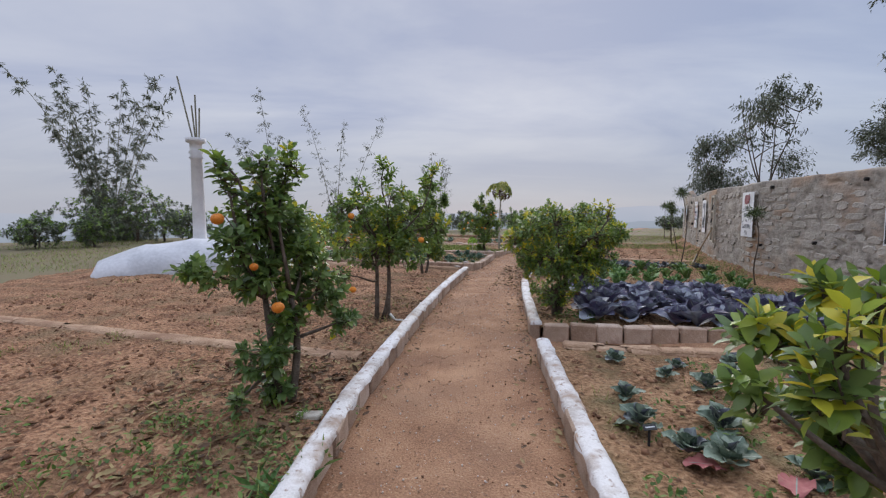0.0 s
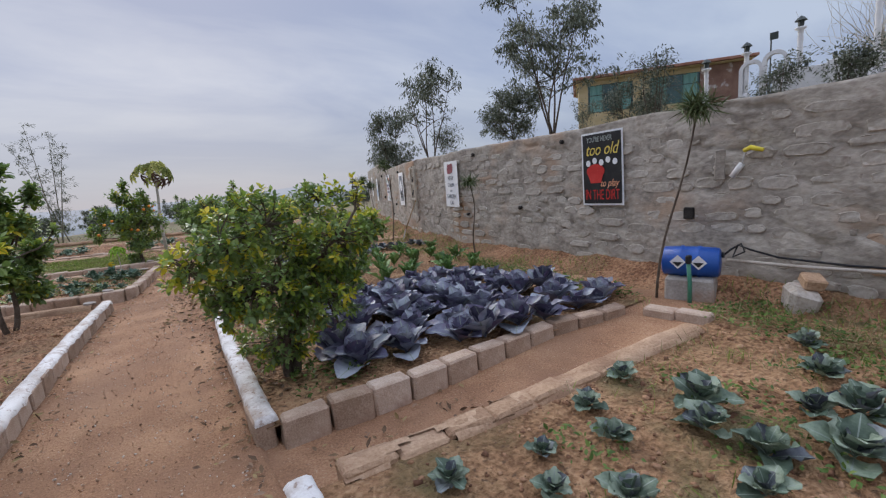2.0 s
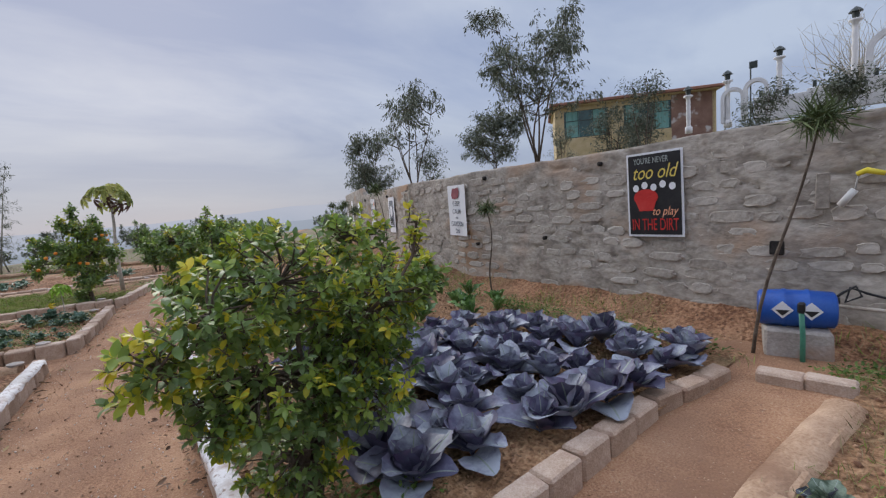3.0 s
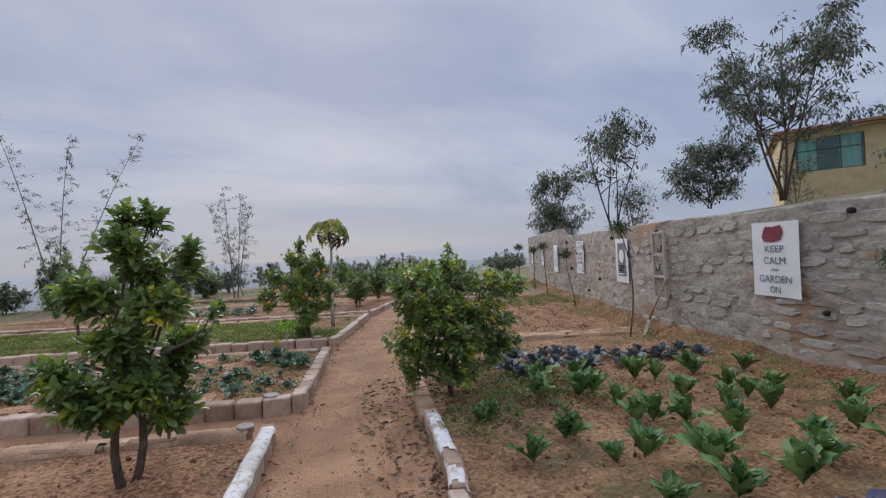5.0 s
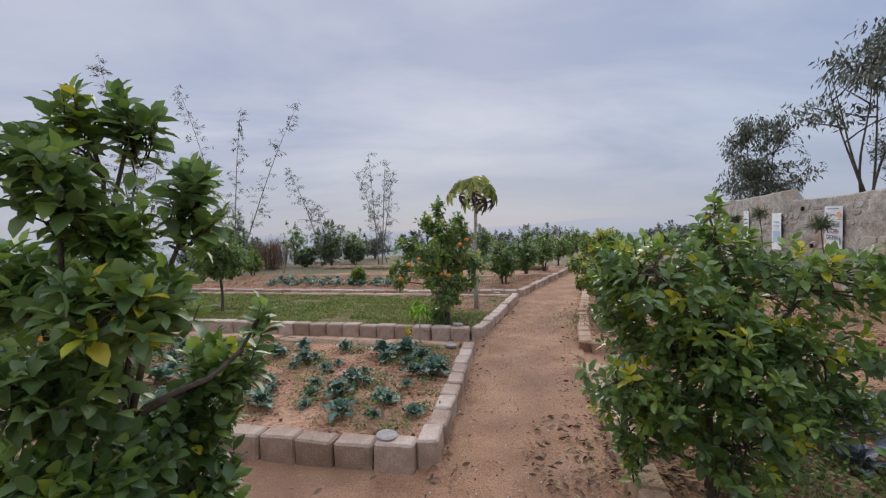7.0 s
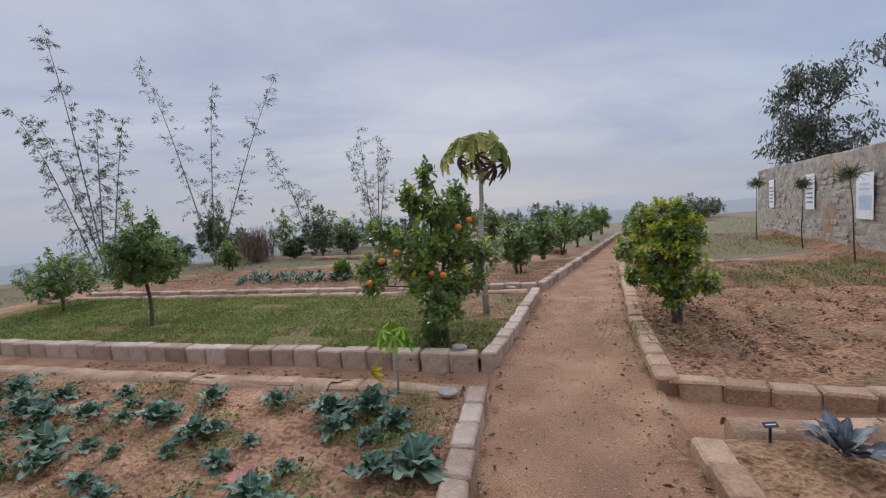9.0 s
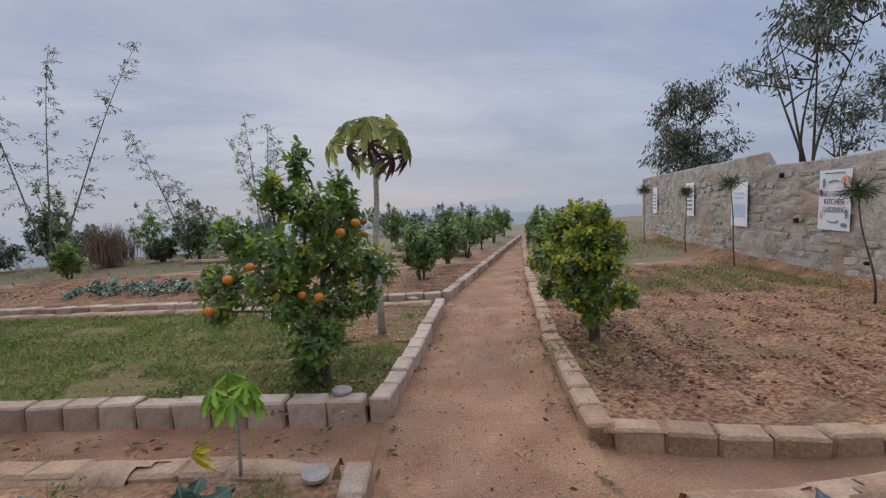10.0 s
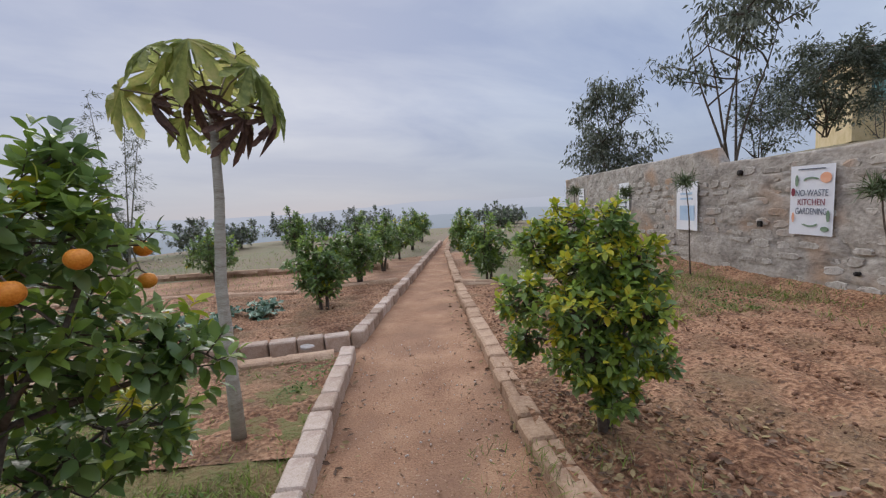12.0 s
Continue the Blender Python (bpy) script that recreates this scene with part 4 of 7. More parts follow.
RED = [big_leaf("leaf", 0.33, 0.27, 0.5, 0.12 + 0.1 * k, M["red_cabbage"], 0.012, k) for k in range(4)]
GREEN = [big_leaf("leaf", 0.26, 0.2, 0.42, 0.1 + 0.1 * k, M["green_cabbage"], 0.018, 10 + k) for k in range(4)]
LEAFY = [big_leaf("leaf", 0.31, 0.125, 0.6, 0.05 + 0.09 * k, M["lettuce"], 0.022, 20 + k, 0.2) for k in range(4)]
SMALL = [big_leaf("leaf", 0.19, 0.12, 0.4, 0.2 + 0.15 * k, M["seedling"], 0.028, 30 + k) for k in range(4)]

red_kinds = [rosette("red_cabbage", RED, 11, "purple cabbage with broad bluish leaves", "cabbage", 50 + k, 1.0, 34, 84, "purple cabbages in the bed") for k in range(5)]
spots, r4 = [], random.Random(8)
for i in range(12):
    for j in range(9):
        x = 2.05 + 0.36 * i + r4.uniform(-0.1, 0.1)
        y = 5.35 - 0.17 * (x - 2) + 0.36 * j + r4.uniform(-0.1, 0.1)
        if x > 4.95 or (x > 4.6 and y > 5.9) or y > 7.55 - 0.1 * (x - 2) or math.hypot(x - 1.62, y - 6.3) < 0.55:
            continue
        if x < 1.8 + 0.16 * (y - 5):
            continue
        spots.append((x, y, 0.12, 1.0))
plant_out(red_kinds, spots, 3)
RED_LONG = [big_leaf("leaf", 0.36, 0.13, 0.4, 0.15 + 0.14 * k, M["dusky_cabbage"], 0.02, 60 + k) for k in range(3)]
plant_out([rosette("red_cabbage", RED_LONG, 13, "single bluish purple cabbage beside the block row", "cabbage", 58, 1.0, 30, 86)], [(3.4, 12.68, 0.15, 0.85)], 12)
small_red = [(3.6 + 0.33 * (k % 9) + r4.uniform(-0.1, 0.1), 10.75 + 0.38 * (k // 9) + r4.uniform(-0.1, 0.1) - 0.06 * (k % 9), 0.12, 0.72) for k in range(24)]
DUSKY = [big_leaf("leaf", 0.32, 0.19, 0.45, 0.1 + 0.12 * k, M["dusky_cabbage"], 0.022, 64 + k) for k in range(3)]
plant_out([rosette("red_cabbage", DUSKY, 10, "small dusky grey-purple cabbage", "cabbage", 60 + k, 1.0, 30, 84, "purple cabbages in the bed") for k in range(2)], small_red, 4)

GREEN += [big_leaf("leaf", 0.26, 0.2, 0.42, 0.15, M["dusky_cabbage"], 0.018, 15)]
green_kinds = [rosette("green_cabbage", GREEN, 12, "young blue-green cabbage with spreading leaves", "cabbage", 70 + k, 1.0, 24, 82, "young cabbages in the sandy bed") for k in range(4)]
g_spots = [(3.06, 3.32), (2.81, 3.2), (3.35, 2.85), (2.76, 2.92), (3.01, 2.65), (2.47, 2.86), (3.47, 2.66), (3.1, 3.81), (2.61, 3.79), (2.41, 3.52), (2.06, 3.71), (1.6, 3.91), (1.88, 3.51), (2.04, 3.24), (4.41, 3.06), (3.7, 2.45), (1.36, 3.09), (1.27, 2.65), (1.4, 2.35), (1.55, 2.24), (1.75, 2.6), (2.2, 2.6), (3.9, 2.9), (2.8, 2.2), (4.0, 2.2), (1.9, 2.1), (2.4, 1.9)]
plant_out(green_kinds, [(x, y, 0.13, (0.48 if y > 3.4 else 0.66) * (1.12 if x > 2.6 and y < 3.4 else 1.0)) for x, y in g_spots], 5)

OLD = big_leaf("leaf", 0.2, 0.15, 0.3, 0.25, M["old_leaf"], 0.015, 77)
for k, (x, y) in enumerate([(3.12, 2.59), (1.49, 2.16), (1.82, 2.11), (0.04, 13.21)]):
    old = thing("cabbage_leaf", "reddened old cabbage leaf lying on the soil", "leaf", "old cabbage leaves", at=(x, y, 0.135), turn=70 * k)
    part("blade", OLD, old, m=pose(0, 0, 0.02, 14, 6, 0))

leafy_kinds = [rosette("leafy_green", LEAFY, 14, "bright green leafy vegetable with upright leaves", "vegetable", 80 + k, 1.0, 58, 88, "leafy greens in the bed") for k in range(4)]
l_spots = [(2.56, 9.76), (2.93, 9.04), (3.57, 10.4), (3.84, 9.8), (3.77, 9.39), (4.8, 9.8), (5.5, 9.95), (4.54, 9.25), (3.74, 8.93), (4.57, 8.8), (2.36, 8.83), (3.13, 8.49), (4.02, 10.27), (2.4, 9.72), (2.84, 9.03), (2.9, 8.53), (3.59, 9.0), (4.59, 9.9), (5.33, 9.7), (3.44, 8.17), (4.1, 8.4), (4.9, 8.6), (5.2, 9.2), (5.5, 8.9), (4.4, 8.0), (5.0, 8.0), (5.6, 8.3), (5.95, 9.5), (4.75, 7.6), (5.3, 7.5), (3.7, 7.75), (4.15, 7.85), (4.6, 7.35), (5.05, 7.3), (3.2, 7.85), (2.75, 7.95), (3.95, 8.75), (5.05, 8.9)]
l_spots += [(3.22, 9.92), (3.67, 9.82)]
plant_out(leafy_kinds, [(x, y, 0.125, 0.74 if x < 3 else 0.98 if y < 8.5 else 0.95) for x, y in l_spots], 6)

bro_kinds = [rosette("green_cabbage", SMALL, 11, "small cabbage seedling in reddish soil", "cabbage", 90 + k, 1.0, 30, 82, "young cabbages across the path") for k in range(4)]
b_spots = []
for i in range(20):
    for j in range(6):
        x = -5.2 + 0.33 * i + r4.uniform(-0.13, 0.13)
        y = 11.85 - 0.355 * (x - 0.9) + 0.38 * j + r4.uniform(-0.12, 0.12)
        if r4.random() < 0.92 and x < 0.75 + 0.27 * (y - 11.6):
            b_spots.append((x, y, 0.11, r4.uniform(0.45, 1.1)))
plant_out(bro_kinds, b_spots, 7)
far_spots = [(-3.4 + 0.42 * (k % 10) + r4.uniform(-0.1, 0.1), 22.3 - 0.36 * (-3.4 + 0.42 * (k % 10)) * 0.9 - 1.1 + 0.5 * (k // 10), 0.1, 1.3) for k in range(30)]
far_spots += [(2.1 + r4.uniform(-0.5, 0.9), 20.0 + r4.uniform(-0.6, 1.2), 0.1, 1.3) for k in range(14)]
plant_out([rosette("green_cabbage", SMALL, 8, "green cabbage in a distant row", "cabbage", 95 + k, 1.0, 12, 70, "cabbages in the far bed") for k in range(2)], far_spots, 9)


# ---- papaya ----
M["papaya_leaf"] = material("papaya_leaf", [(0.19, 0.235, 0.065), (0.35, 0.39, 0.12), (0.52, 0.48, 0.18)], 3, 0.5, 0.15, 9, 0.3, obj=0.4, transl=0.5)
M["papaya_stalk"] = material("papaya_leaf_stalk", [(0.16, 0.13, 0.09), (0.24, 0.2, 0.13), (0.33, 0.28, 0.17)], 5, 0.6, 0.2, 40, 0.2)
M["papaya_young"] = material("papaya_seedling_leaf", [(0.16, 0.33, 0.03), (0.28, 0.48, 0.05), (0.4, 0.55, 0.08)], 6, 0.5, 0.15, 30, 0.2, transl=0.35)
M["papaya_dry"] = material("withered_papaya_leaf", [(0.09, 0.055, 0.05), (0.15, 0.09, 0.075), (0.22, 0.13, 0.09)], 8, 0.8, 0.4, 30, 0.3, transl=0.15)
M["papaya_yellow"] = material("yellow_papaya_leaf", [(0.5, 0.36, 0.02), (0.66, 0.5, 0.03), (0.72, 0.58, 0.06)], 6, 0.5, 0.15, 30, 0.2, transl=0.3)
M["papaya_bark"] = material("papaya_stem", [(0.3, 0.27, 0.22), (0.43, 0.4, 0.34), (0.52, 0.5, 0.44)], 5, 0.8, 0.5, 40, 0.3, stretch=(1, 1, 5))


def palmate(name, size, droop, mat, seed=0, lobes=7, shrivel=1.0):
    """A palmate leaf of deep lobes with side teeth, hanging from its middle."""
    r = random.Random(seed)
    bm = bmesh.new()
    c = bm.verts.new((0, 0, 0))
    ring = []
    for k in range(lobes):
        a0 = radians(-145 + 290 * (k + 0.5) / lobes)
        l = size * (1.0 - 0.35 * abs(k - (lobes - 1) / 2) / (lobes / 2)) * r.uniform(0.9, 1.1)
        for da, f in ((-0.31, 0.38), (-0.21, 0.58), (-0.31, 0.78), (-0.15, 0.74), (-0.15, 0.9), (0, 1.0), (0.15, 0.89), (0.15, 0.73), (0.31, 0.77), (0.21, 0.57), (0.31, 0.38)):
            a = a0 + da * shrivel * (7 / lobes)
            d = l * f
            ring.append(bm.verts.new((math.sin(a) * d, math.cos(a) * d, -droop * d * d / size + 0.03 * size * math.sin(f * 9 + k))))
    for a, b in zip(ring, ring[1:]):
        bm.faces.new((c, a, b))
    return bm_mesh(name, bm, mat, True)


# each leaf: sideways, away and up from the stem's top to the stalk's end; size; withered
PAPAYA_LEAVES = [(-0.53, -0.05, 0.13, 0.24, 0), (-0.37, 0.12, 0.31, 0.27, 0), (0.0, -0.2, 0.35, 0.27, 0), (0.08, 0.24, 0.4, 0.26, 0), (0.3, -0.08, 0.22, 0.25, 0), (0.34, 0.18, 0.08, 0.22, 0), (-0.2, -0.26, 0.3, 0.22, 0), (-0.16, 0.34, 0.26, 0.24, 0), (0.22, 0.36, 0.2, 0.22, 0), (-0.3, -0.12, 0.04, 0.22, 1), (0.0, -0.2, 0.06, 0.22, 1), (0.24, -0.1, -0.1, 0.24, 1), (0.38, 0.05, -0.06, 0.22, 1), (-0.01, 0.12, -0.12, 0.14, 0), (-0.26, 0.12, -0.03, 0.18, 0), (0.17, 0.1, -0.02, 0.16, 0)]


def papaya(at, height, lean_to, turn, seed):
    r = random.Random(seed)
    base = thing("papaya_tree", "slim papaya tree with drooping lobed leaves, some withered", "tree", at=at)
    line = [(0, 0, -0.05), (-0.01, 0, 0.5), (-0.02, 0.01, 1.1), (lean_to[0] * 0.7, lean_to[1] * 0.7, height * 0.75), (lean_to[0], lean_to[1], height)]
    part("trunk", mesh_of("trunk", *tube(line, [0.052, 0.044, 0.038, 0.032, 0.026], 10), M["papaya_bark"], True), base)
    fresh = [palmate("leaf", 1.0, 0.45 + 0.12 * k, M["papaya_leaf"], k) for k in range(4)]
    dry = [palmate("leaf", 1.0, 1.1, M["papaya_dry"], 10 + k, 7, 0.75) for k in range(3)]
    top = Vector(line[-1])
    ca, sa = math.cos(radians(turn)), math.sin(radians(turn))
    for right, away, up, size, withered in PAPAYA_LEAVES:
        way = Vector((right * ca + away * sa, -right * sa + away * ca, 0))
        start = top + Vector((0, 0, r.uniform(-0.08, 0.03) if up > 0.1 else r.uniform(-0.16, -0.06)))
        end = top + way + Vector((0, 0, up))
        mid = (start + end) / 2 + Vector((0, 0, 0.04))
        stalk = part("leaf_stalk", mesh_of("leaf_stalk", *tube([start, mid, end], [0.008, 0.006, 0.005], 6), M["papaya_stalk"], True), base)
        out = way.normalized() + Vector((0, 0, (-2.6 if withered else -0.75 if up > 0.2 else -1.3) + r.uniform(-0.15, 0.15)))
        q = out.to_track_quat("Y", "Z").to_matrix().to_4x4()
        part("leaf", r.choice(dry if withered else fresh), stalk, "withered brown leaf" if withered else "", m=Matrix.Translation(end) @ q @ Matrix.Scale(size * (0.95 if withered else 1.22), 4))
    return base


papaya((2.2, 16.78, 0.08), 2.24, (0.03, -0.02), 28, 3)
seedling = thing("papaya_seedling", "papaya seedling with bright green leaves and one yellow leaf", "plant", at=(0.97, 14.2, 0.1))
part("stem", mesh_of("stem", *tube([(0, 0, -0.03), (0.01, 0, 0.25), (0, 0, 0.52)], [0.011, 0.01, 0.008], 7), M["papaya_bark"], True), seedling)
for k in range(7):
    a = k * 2.4
    end = Vector((math.cos(a) * 0.09, math.sin(a) * 0.09, 0.5 + 0.02 * k))
    q = Vector((math.cos(a), math.sin(a), -0.35)).to_track_quat("Y", "Z").to_matrix().to_4x4()
    part("leaf", palmate("leaf", 0.13, 0.8, M["papaya_young"], 40 + k), seedling, m=Matrix.Translation(end) @ q)
yl = part("leaf_stalk", mesh_of("leaf_stalk", *tube([(0, 0, 0.42), (-0.12, -0.06, 0.36), (-0.2, -0.1, 0.28)], 0.004, 5), M["papaya_young"], True), seedling)
part("leaf", palmate("leaf", 0.11, 1.4, M["papaya_yellow"], 50), yl, "drooping yellow leaf", m=Matrix.Translation((-0.2, -0.1, 0.28)) @ Vector((-0.3, -0.1, -1)).to_track_quat("Y", "Z").to_matrix().to_4x4())


# ---- saplings with tufts beside the wall ----
M["needle"] = material("feathery_tuft", [(0.05, 0.075, 0.03), (0.085, 0.12, 0.045), (0.14, 0.175, 0.07)], 2, 0.7, 0.0, 20, 0.2, island=0.5)


def sapling(foot, head, seed, tuft=0.22, dense=420):
    r = np.random.default_rng(seed)
    base = thing("tufted_sapling", "thin leaning sapling with a feathery dark green tuft", "sapling", "saplings beside the wall", at=foot)
    e = np.array(head) - np.array(foot)
    part("trunk", mesh_of("trunk", *tube(bent((0, 0, -0.05), e, r, 9, 0.02), np.linspace(0.016, 0.008, 9), 7), M["bark"], True), base)
    d = unit(r.normal(0, 1, (dense, 3)) + np.array((0, 0, 0.25)))
    d[:, 2] *= 0.75
    root = e + r.normal(0, 0.05, (dense, 3)) * np.array((1.2, 1.2, 0.6))
    part("crown", leaves("crown", root, d, tuft * r.uniform(0.6, 1.15, dense), [M["needle"]], template=(THIN_V, THIN_F), width=0.06, rng=r), base)


sapling((5.11, 4.47, 0.1), (4.95, 4.02, 2.06), 1, 0.2, 520)
sapling((5.95, 8.1, 0.12), (5.75, 7.96, 1.5), 2, 0.17)
sapling((6.55, 11.8, 0.12), (6.58, 11.94, 2.07), 3, 0.2)
sapling((9.75, 18.3, 0.2), (9.65, 18.35, 1.86), 5, 0.22)
sapling((10.9, 20.6, 0.2), (10.8, 20.5, 1.75), 6, 0.22)
sapling((12.0, 23.3, 0.2), (11.9, 23.2, 1.9), 7, 0.24)
sapling((8.3, 15.2, 0.18), (8.16, 15.35, 1.59), 8, 0.2)


# ---- bamboo ----
def bamboo(at, culms, seed, label, density=1.0, bush=0.0, leaf=0.16):
    """A clump: each culm is (lean x, lean y, height, bow); leaves hang on fine side shoots."""
    r = np.random.default_rng(seed)
    base = thing("bamboo_clump", label, "bamboo", at=at)
    pos, way = [], []
    twig = []
    for lx, ly, h, bow in culms:
        n = 16
        pts = []
        x0 = r.normal(0, 0.25, 2)
        for i in range(n):
            t = i / (n - 1)
            pts.append(np.array((x0[0] + lx * t + bow * lx * t ** 4, x0[1] + ly * t + bow * ly * t ** 4, h * (t - 0.12 * bow * t ** 5))))
        part("culm", mesh_of("culm", *tube(pts, np.linspace(0.035, 0.006, n), 6), M["culm"], True), base)
        for i in range(3, n - 1):
            for s in range(4):
                if r.random() > 0.8 * density:
                    continue
                p = pts[i] + (pts[i + 1] - pts[i]) * r.random()
                w = unit(r.normal(0, 1, 3) * np.array((1, 1, 0.4)) + UP * 0.15)
                l = r.uniform(0.25, 0.8) * (1.1 - 0.6 * i / n)
                q = p + w * l - UP * 0.12 * l
                twig.append(tube([p, (p + q) / 2 + UP * 0.05, q], [0.006, 0.004, 0.002], 3, False))
                for k in range(int(10 * density) + 4):
                    t = r.uniform(0.25, 1.05)
                    pos.append(p + (q - p) * t + r.normal(0, 0.04, 3))
                    way.append(w + r.normal(0, 0.6, 3) - UP * 0.55)
        for k in range(5):
            pos.append(pts[-1] + r.normal(0, 0.05, 3))
            way.append(np.array((lx, ly, 0)) * 0.3 + r.normal(0, 0.5, 3) - UP * 0.4)
    for k in range(int(900 * bush)):
        a = r.uniform(0, 6.28)
        q = math.sqrt(r.random()) * 1.8 * (1 + 0.3 * math.sin(3 * a))
        pos.append((math.cos(a) * q, math.sin(a) * q * 0.7, r.uniform(0.15, 1.9) * (1.1 - q / 3.4)))
        way.append(r.normal(0, 1, 3) - UP * 0.2)
    if twig:
        tagged(part("side_shoot", mesh_of("side_shoot", *joined(twig), M["culm"]), base), kind="stuff")
    part("foliage", leaves("foliage", pos, way, leaf * r.uniform(0.6, 1.2, len(pos)), [M["leaf_bamboo"]], template=(THIN_V, THIN_F), width=0.2, rng=r), base)
    return base
bamboo((-18.6, 24.0, -0.1), [(-4.6, 0, 11.2, 0.5), (-2.6, 0.5, 9.8, 0.2), (-1.6, -0.5, 8.2, 0.1), (0.6, 0.4, 9.2, 0.1), (2.4, 0.2, 9.4, 0.2), (3.4, -0.3, 8.4, 0.2), (-0.6, 0.3, 8.8, 0.2), (1.5, 0.6, 8.0, 0.1), (-3.4, 0.4, 7.0, 0.1), (-2.2, 0.6, 6.4, 0.1), (0.2, 0.6, 6.8, 0.1)], 1, "tall bamboo clump with a bushy green foot", 1.0, 5.0, 0.34)
bamboo((-7.4, 30.2, 0.0), [(-2.0, 0.2, 9.0, 0.15), (0.4, 0.3, 8.3, 0.35), (2.9, 0.0, 8.2, 0.12)], 2, "three tall bamboo culms spreading from one foot", 1.1, 0.2, 0.18)
bamboo((-11.2, 29.0, 0.0), [(-1.0, 0, 9.8, 0.2), (-2.4, 0.4, 7.0, 0.2), (0.9, 0.2, 6.4, 0.1), (-1.8, 0.2, 6.6, 0.2), (0.2, 0.3, 6.9, 0.2)], 3, "leafy grey-green bamboo clump", 1.2, 0.8, 0.2)
bamboo((-3.0, 31.0, 0.0), [(-1.5, 0, 5.2, 0.2), (-0.6, 0.2, 3.4, 0.3)], 4, "young bamboo culms with hanging leaves", 1.1, 0.2)
bamboo((-0.3, 31.5, 0.0), [(-0.3, 0, 5.9, 0.2), (0.3, 0.2, 5.6, 0.1), (0.7, 0.2, 5.0, 0.1), (-1.3, 0.1, 5.0, 0.2)], 5, "thin bamboo culms behind the beds", 1.0, 0.3)
bamboo((-3.6, 24.0, 0.0), [(-4.4, 0.3, 0.1, 0.0)], 6, "fallen bamboo shoot among weeds", 0.1, 0.05)

# dry reed bush
rr = np.random.default_rng(5)
reed = thing("dry_reed_clump", "brown dry reed clump at the plateau edge", "bush", at=(-5.7, 30.5, 0))
tagged(part("stalk_bundle", leaves("stalk_bundle", rr.normal(0, 0.32, (650, 3)) * np.array((1, 1, 0)), np.stack([rr.normal(0, 0.16, 650), rr.normal(0, 0.16, 650), np.ones(650)], 1), rr.uniform(0.8, 1.75, 650), [material("dry_reed", [(0.13, 0.08, 0.055), (0.2, 0.13, 0.09), (0.28, 0.2, 0.14)], 3, 0.9, 0, 9, 0.2, island=0.4)], template=(THIN_V, THIN_F), width=0.02, rng=rr), reed), kind="stuff")


# ---- tall trees behind the wall ----
def airy_tree(at, height, spread, seed, label, stems=3, limbs=16, clusters=150, per=16, leaf=0.17, low=0.35, width=0.3, dense_low=0.0, droop=0.9):
    """A loose tree: several stems, thin limbs, hanging sprays of leaves with sky between."""
    r = np.random.default_rng(seed)
    base = thing("tree", label, "tree", at=at)
    wood, ends = [], []
    for k in range(stems):
        a = 2 * math.pi * (k + r.random() * 0.5) / stems
        e = np.array((math.cos(a) * spread * 0.28, math.sin(a) * spread * 0.28, height * r.uniform(0.72, 0.97)))
        if k == 0:
            e[:2] *= 0.4
            e[2] = height * 0.97
        line = bent((r.normal(0, 0.08), r.normal(0, 0.08), -0.3), e, r, 10, 0.03)
        wood.append(tube(line, np.linspace(0.007 * height + 0.008, 0.008, 10), 7))
        ends += [(p, i / 9) for i, p in enumerate(line) if i / 9 > low]
    tips = []
    for k in range(limbs):
        p, t = ends[r.integers(len(ends))]
        a = r.uniform(0, 6.28)
        reach = spread * 0.5 * (1.15 - 0.75 * t) * r.uniform(0.6, 1.1)
        e = p + np.array((math.cos(a) * reach, math.sin(a) * reach, reach * r.uniform(0.2, 0.9)))
        e[2] = min(e[2], height)
        line = bent(p, e, r, 6, 0.05)
        wood.append(tube(line, np.linspace(0.03, 0.006, 6), 5))
        tips += [(q, 1) for q in line[2:]]
    tips += [(p, 1) for p, t in ends if t > 0.75]
    pos, way = [], []
    for k in range(clusters):
        p = tips[r.integers(len(tips))][0] + r.normal(0, 0.16, 3)
        w = unit(r.normal(0, 1, 3) * np.array((1, 1, 0.5)))
        for i in range(per):
            pos.append(p + w * r.uniform(0, 0.4) + r.normal(0, 0.1, 3))
            way.append(w * 0.8 + r.normal(0, 0.5, 3) - UP * droop)
    for k in range(int(dense_low)):
        a, q = r.uniform(0, 6.28), math.sqrt(r.random())
        z = r.uniform(0.05, 0.5)
        pos.append((math.cos(a) * q * spread * 0.36, math.sin(a) * q * spread * 0.36, height * z))
        way.append(r.normal(0, 1, 3) - UP * 0.4)
    part("trunk", mesh_of("trunk", *joined(wood), M["bark"], True), base)
    part("crown", leaves("crown", pos, way, leaf * r.uniform(0.6, 1.25, len(pos)), [M["leaf_grey"]], template=(THIN_V, THIN_F), width=width, rng=r), base)
    return base


airy_tree((15.2, 20.5, 2.5), 4.7, 4.2, 1, "tall loose tree with hanging leaves behind the wall", 5, 22, 170, 14, 0.22, 0.35)
airy_tree((15.8, 25.2, 2.3), 3.5, 3.2, 2, "dense dark tree behind the wall", 4, 26, 260, 16, 0.2, 0.1, dense_low=1800)
airy_tree((20.3, 16.5, 3.6), 7.3, 6.4, 3, "big airy tree with many fine branches on the terrace", 5, 40, 560, 16, 0.22, 0.25)
airy_tree((22.6, 21.1, 3.8), 3.0, 4.2, 4, "low spreading tree on the terrace", 5, 24, 420, 16, 0.22, 0.1, droop=0.3, dense_low=500)
airy_tree((15.9, 20.1, 2.6), 1.7, 1.4, 5, "small leafy bush behind the wall", 4, 14, 110, 14, 0.15, 0.1, droop=0.3)
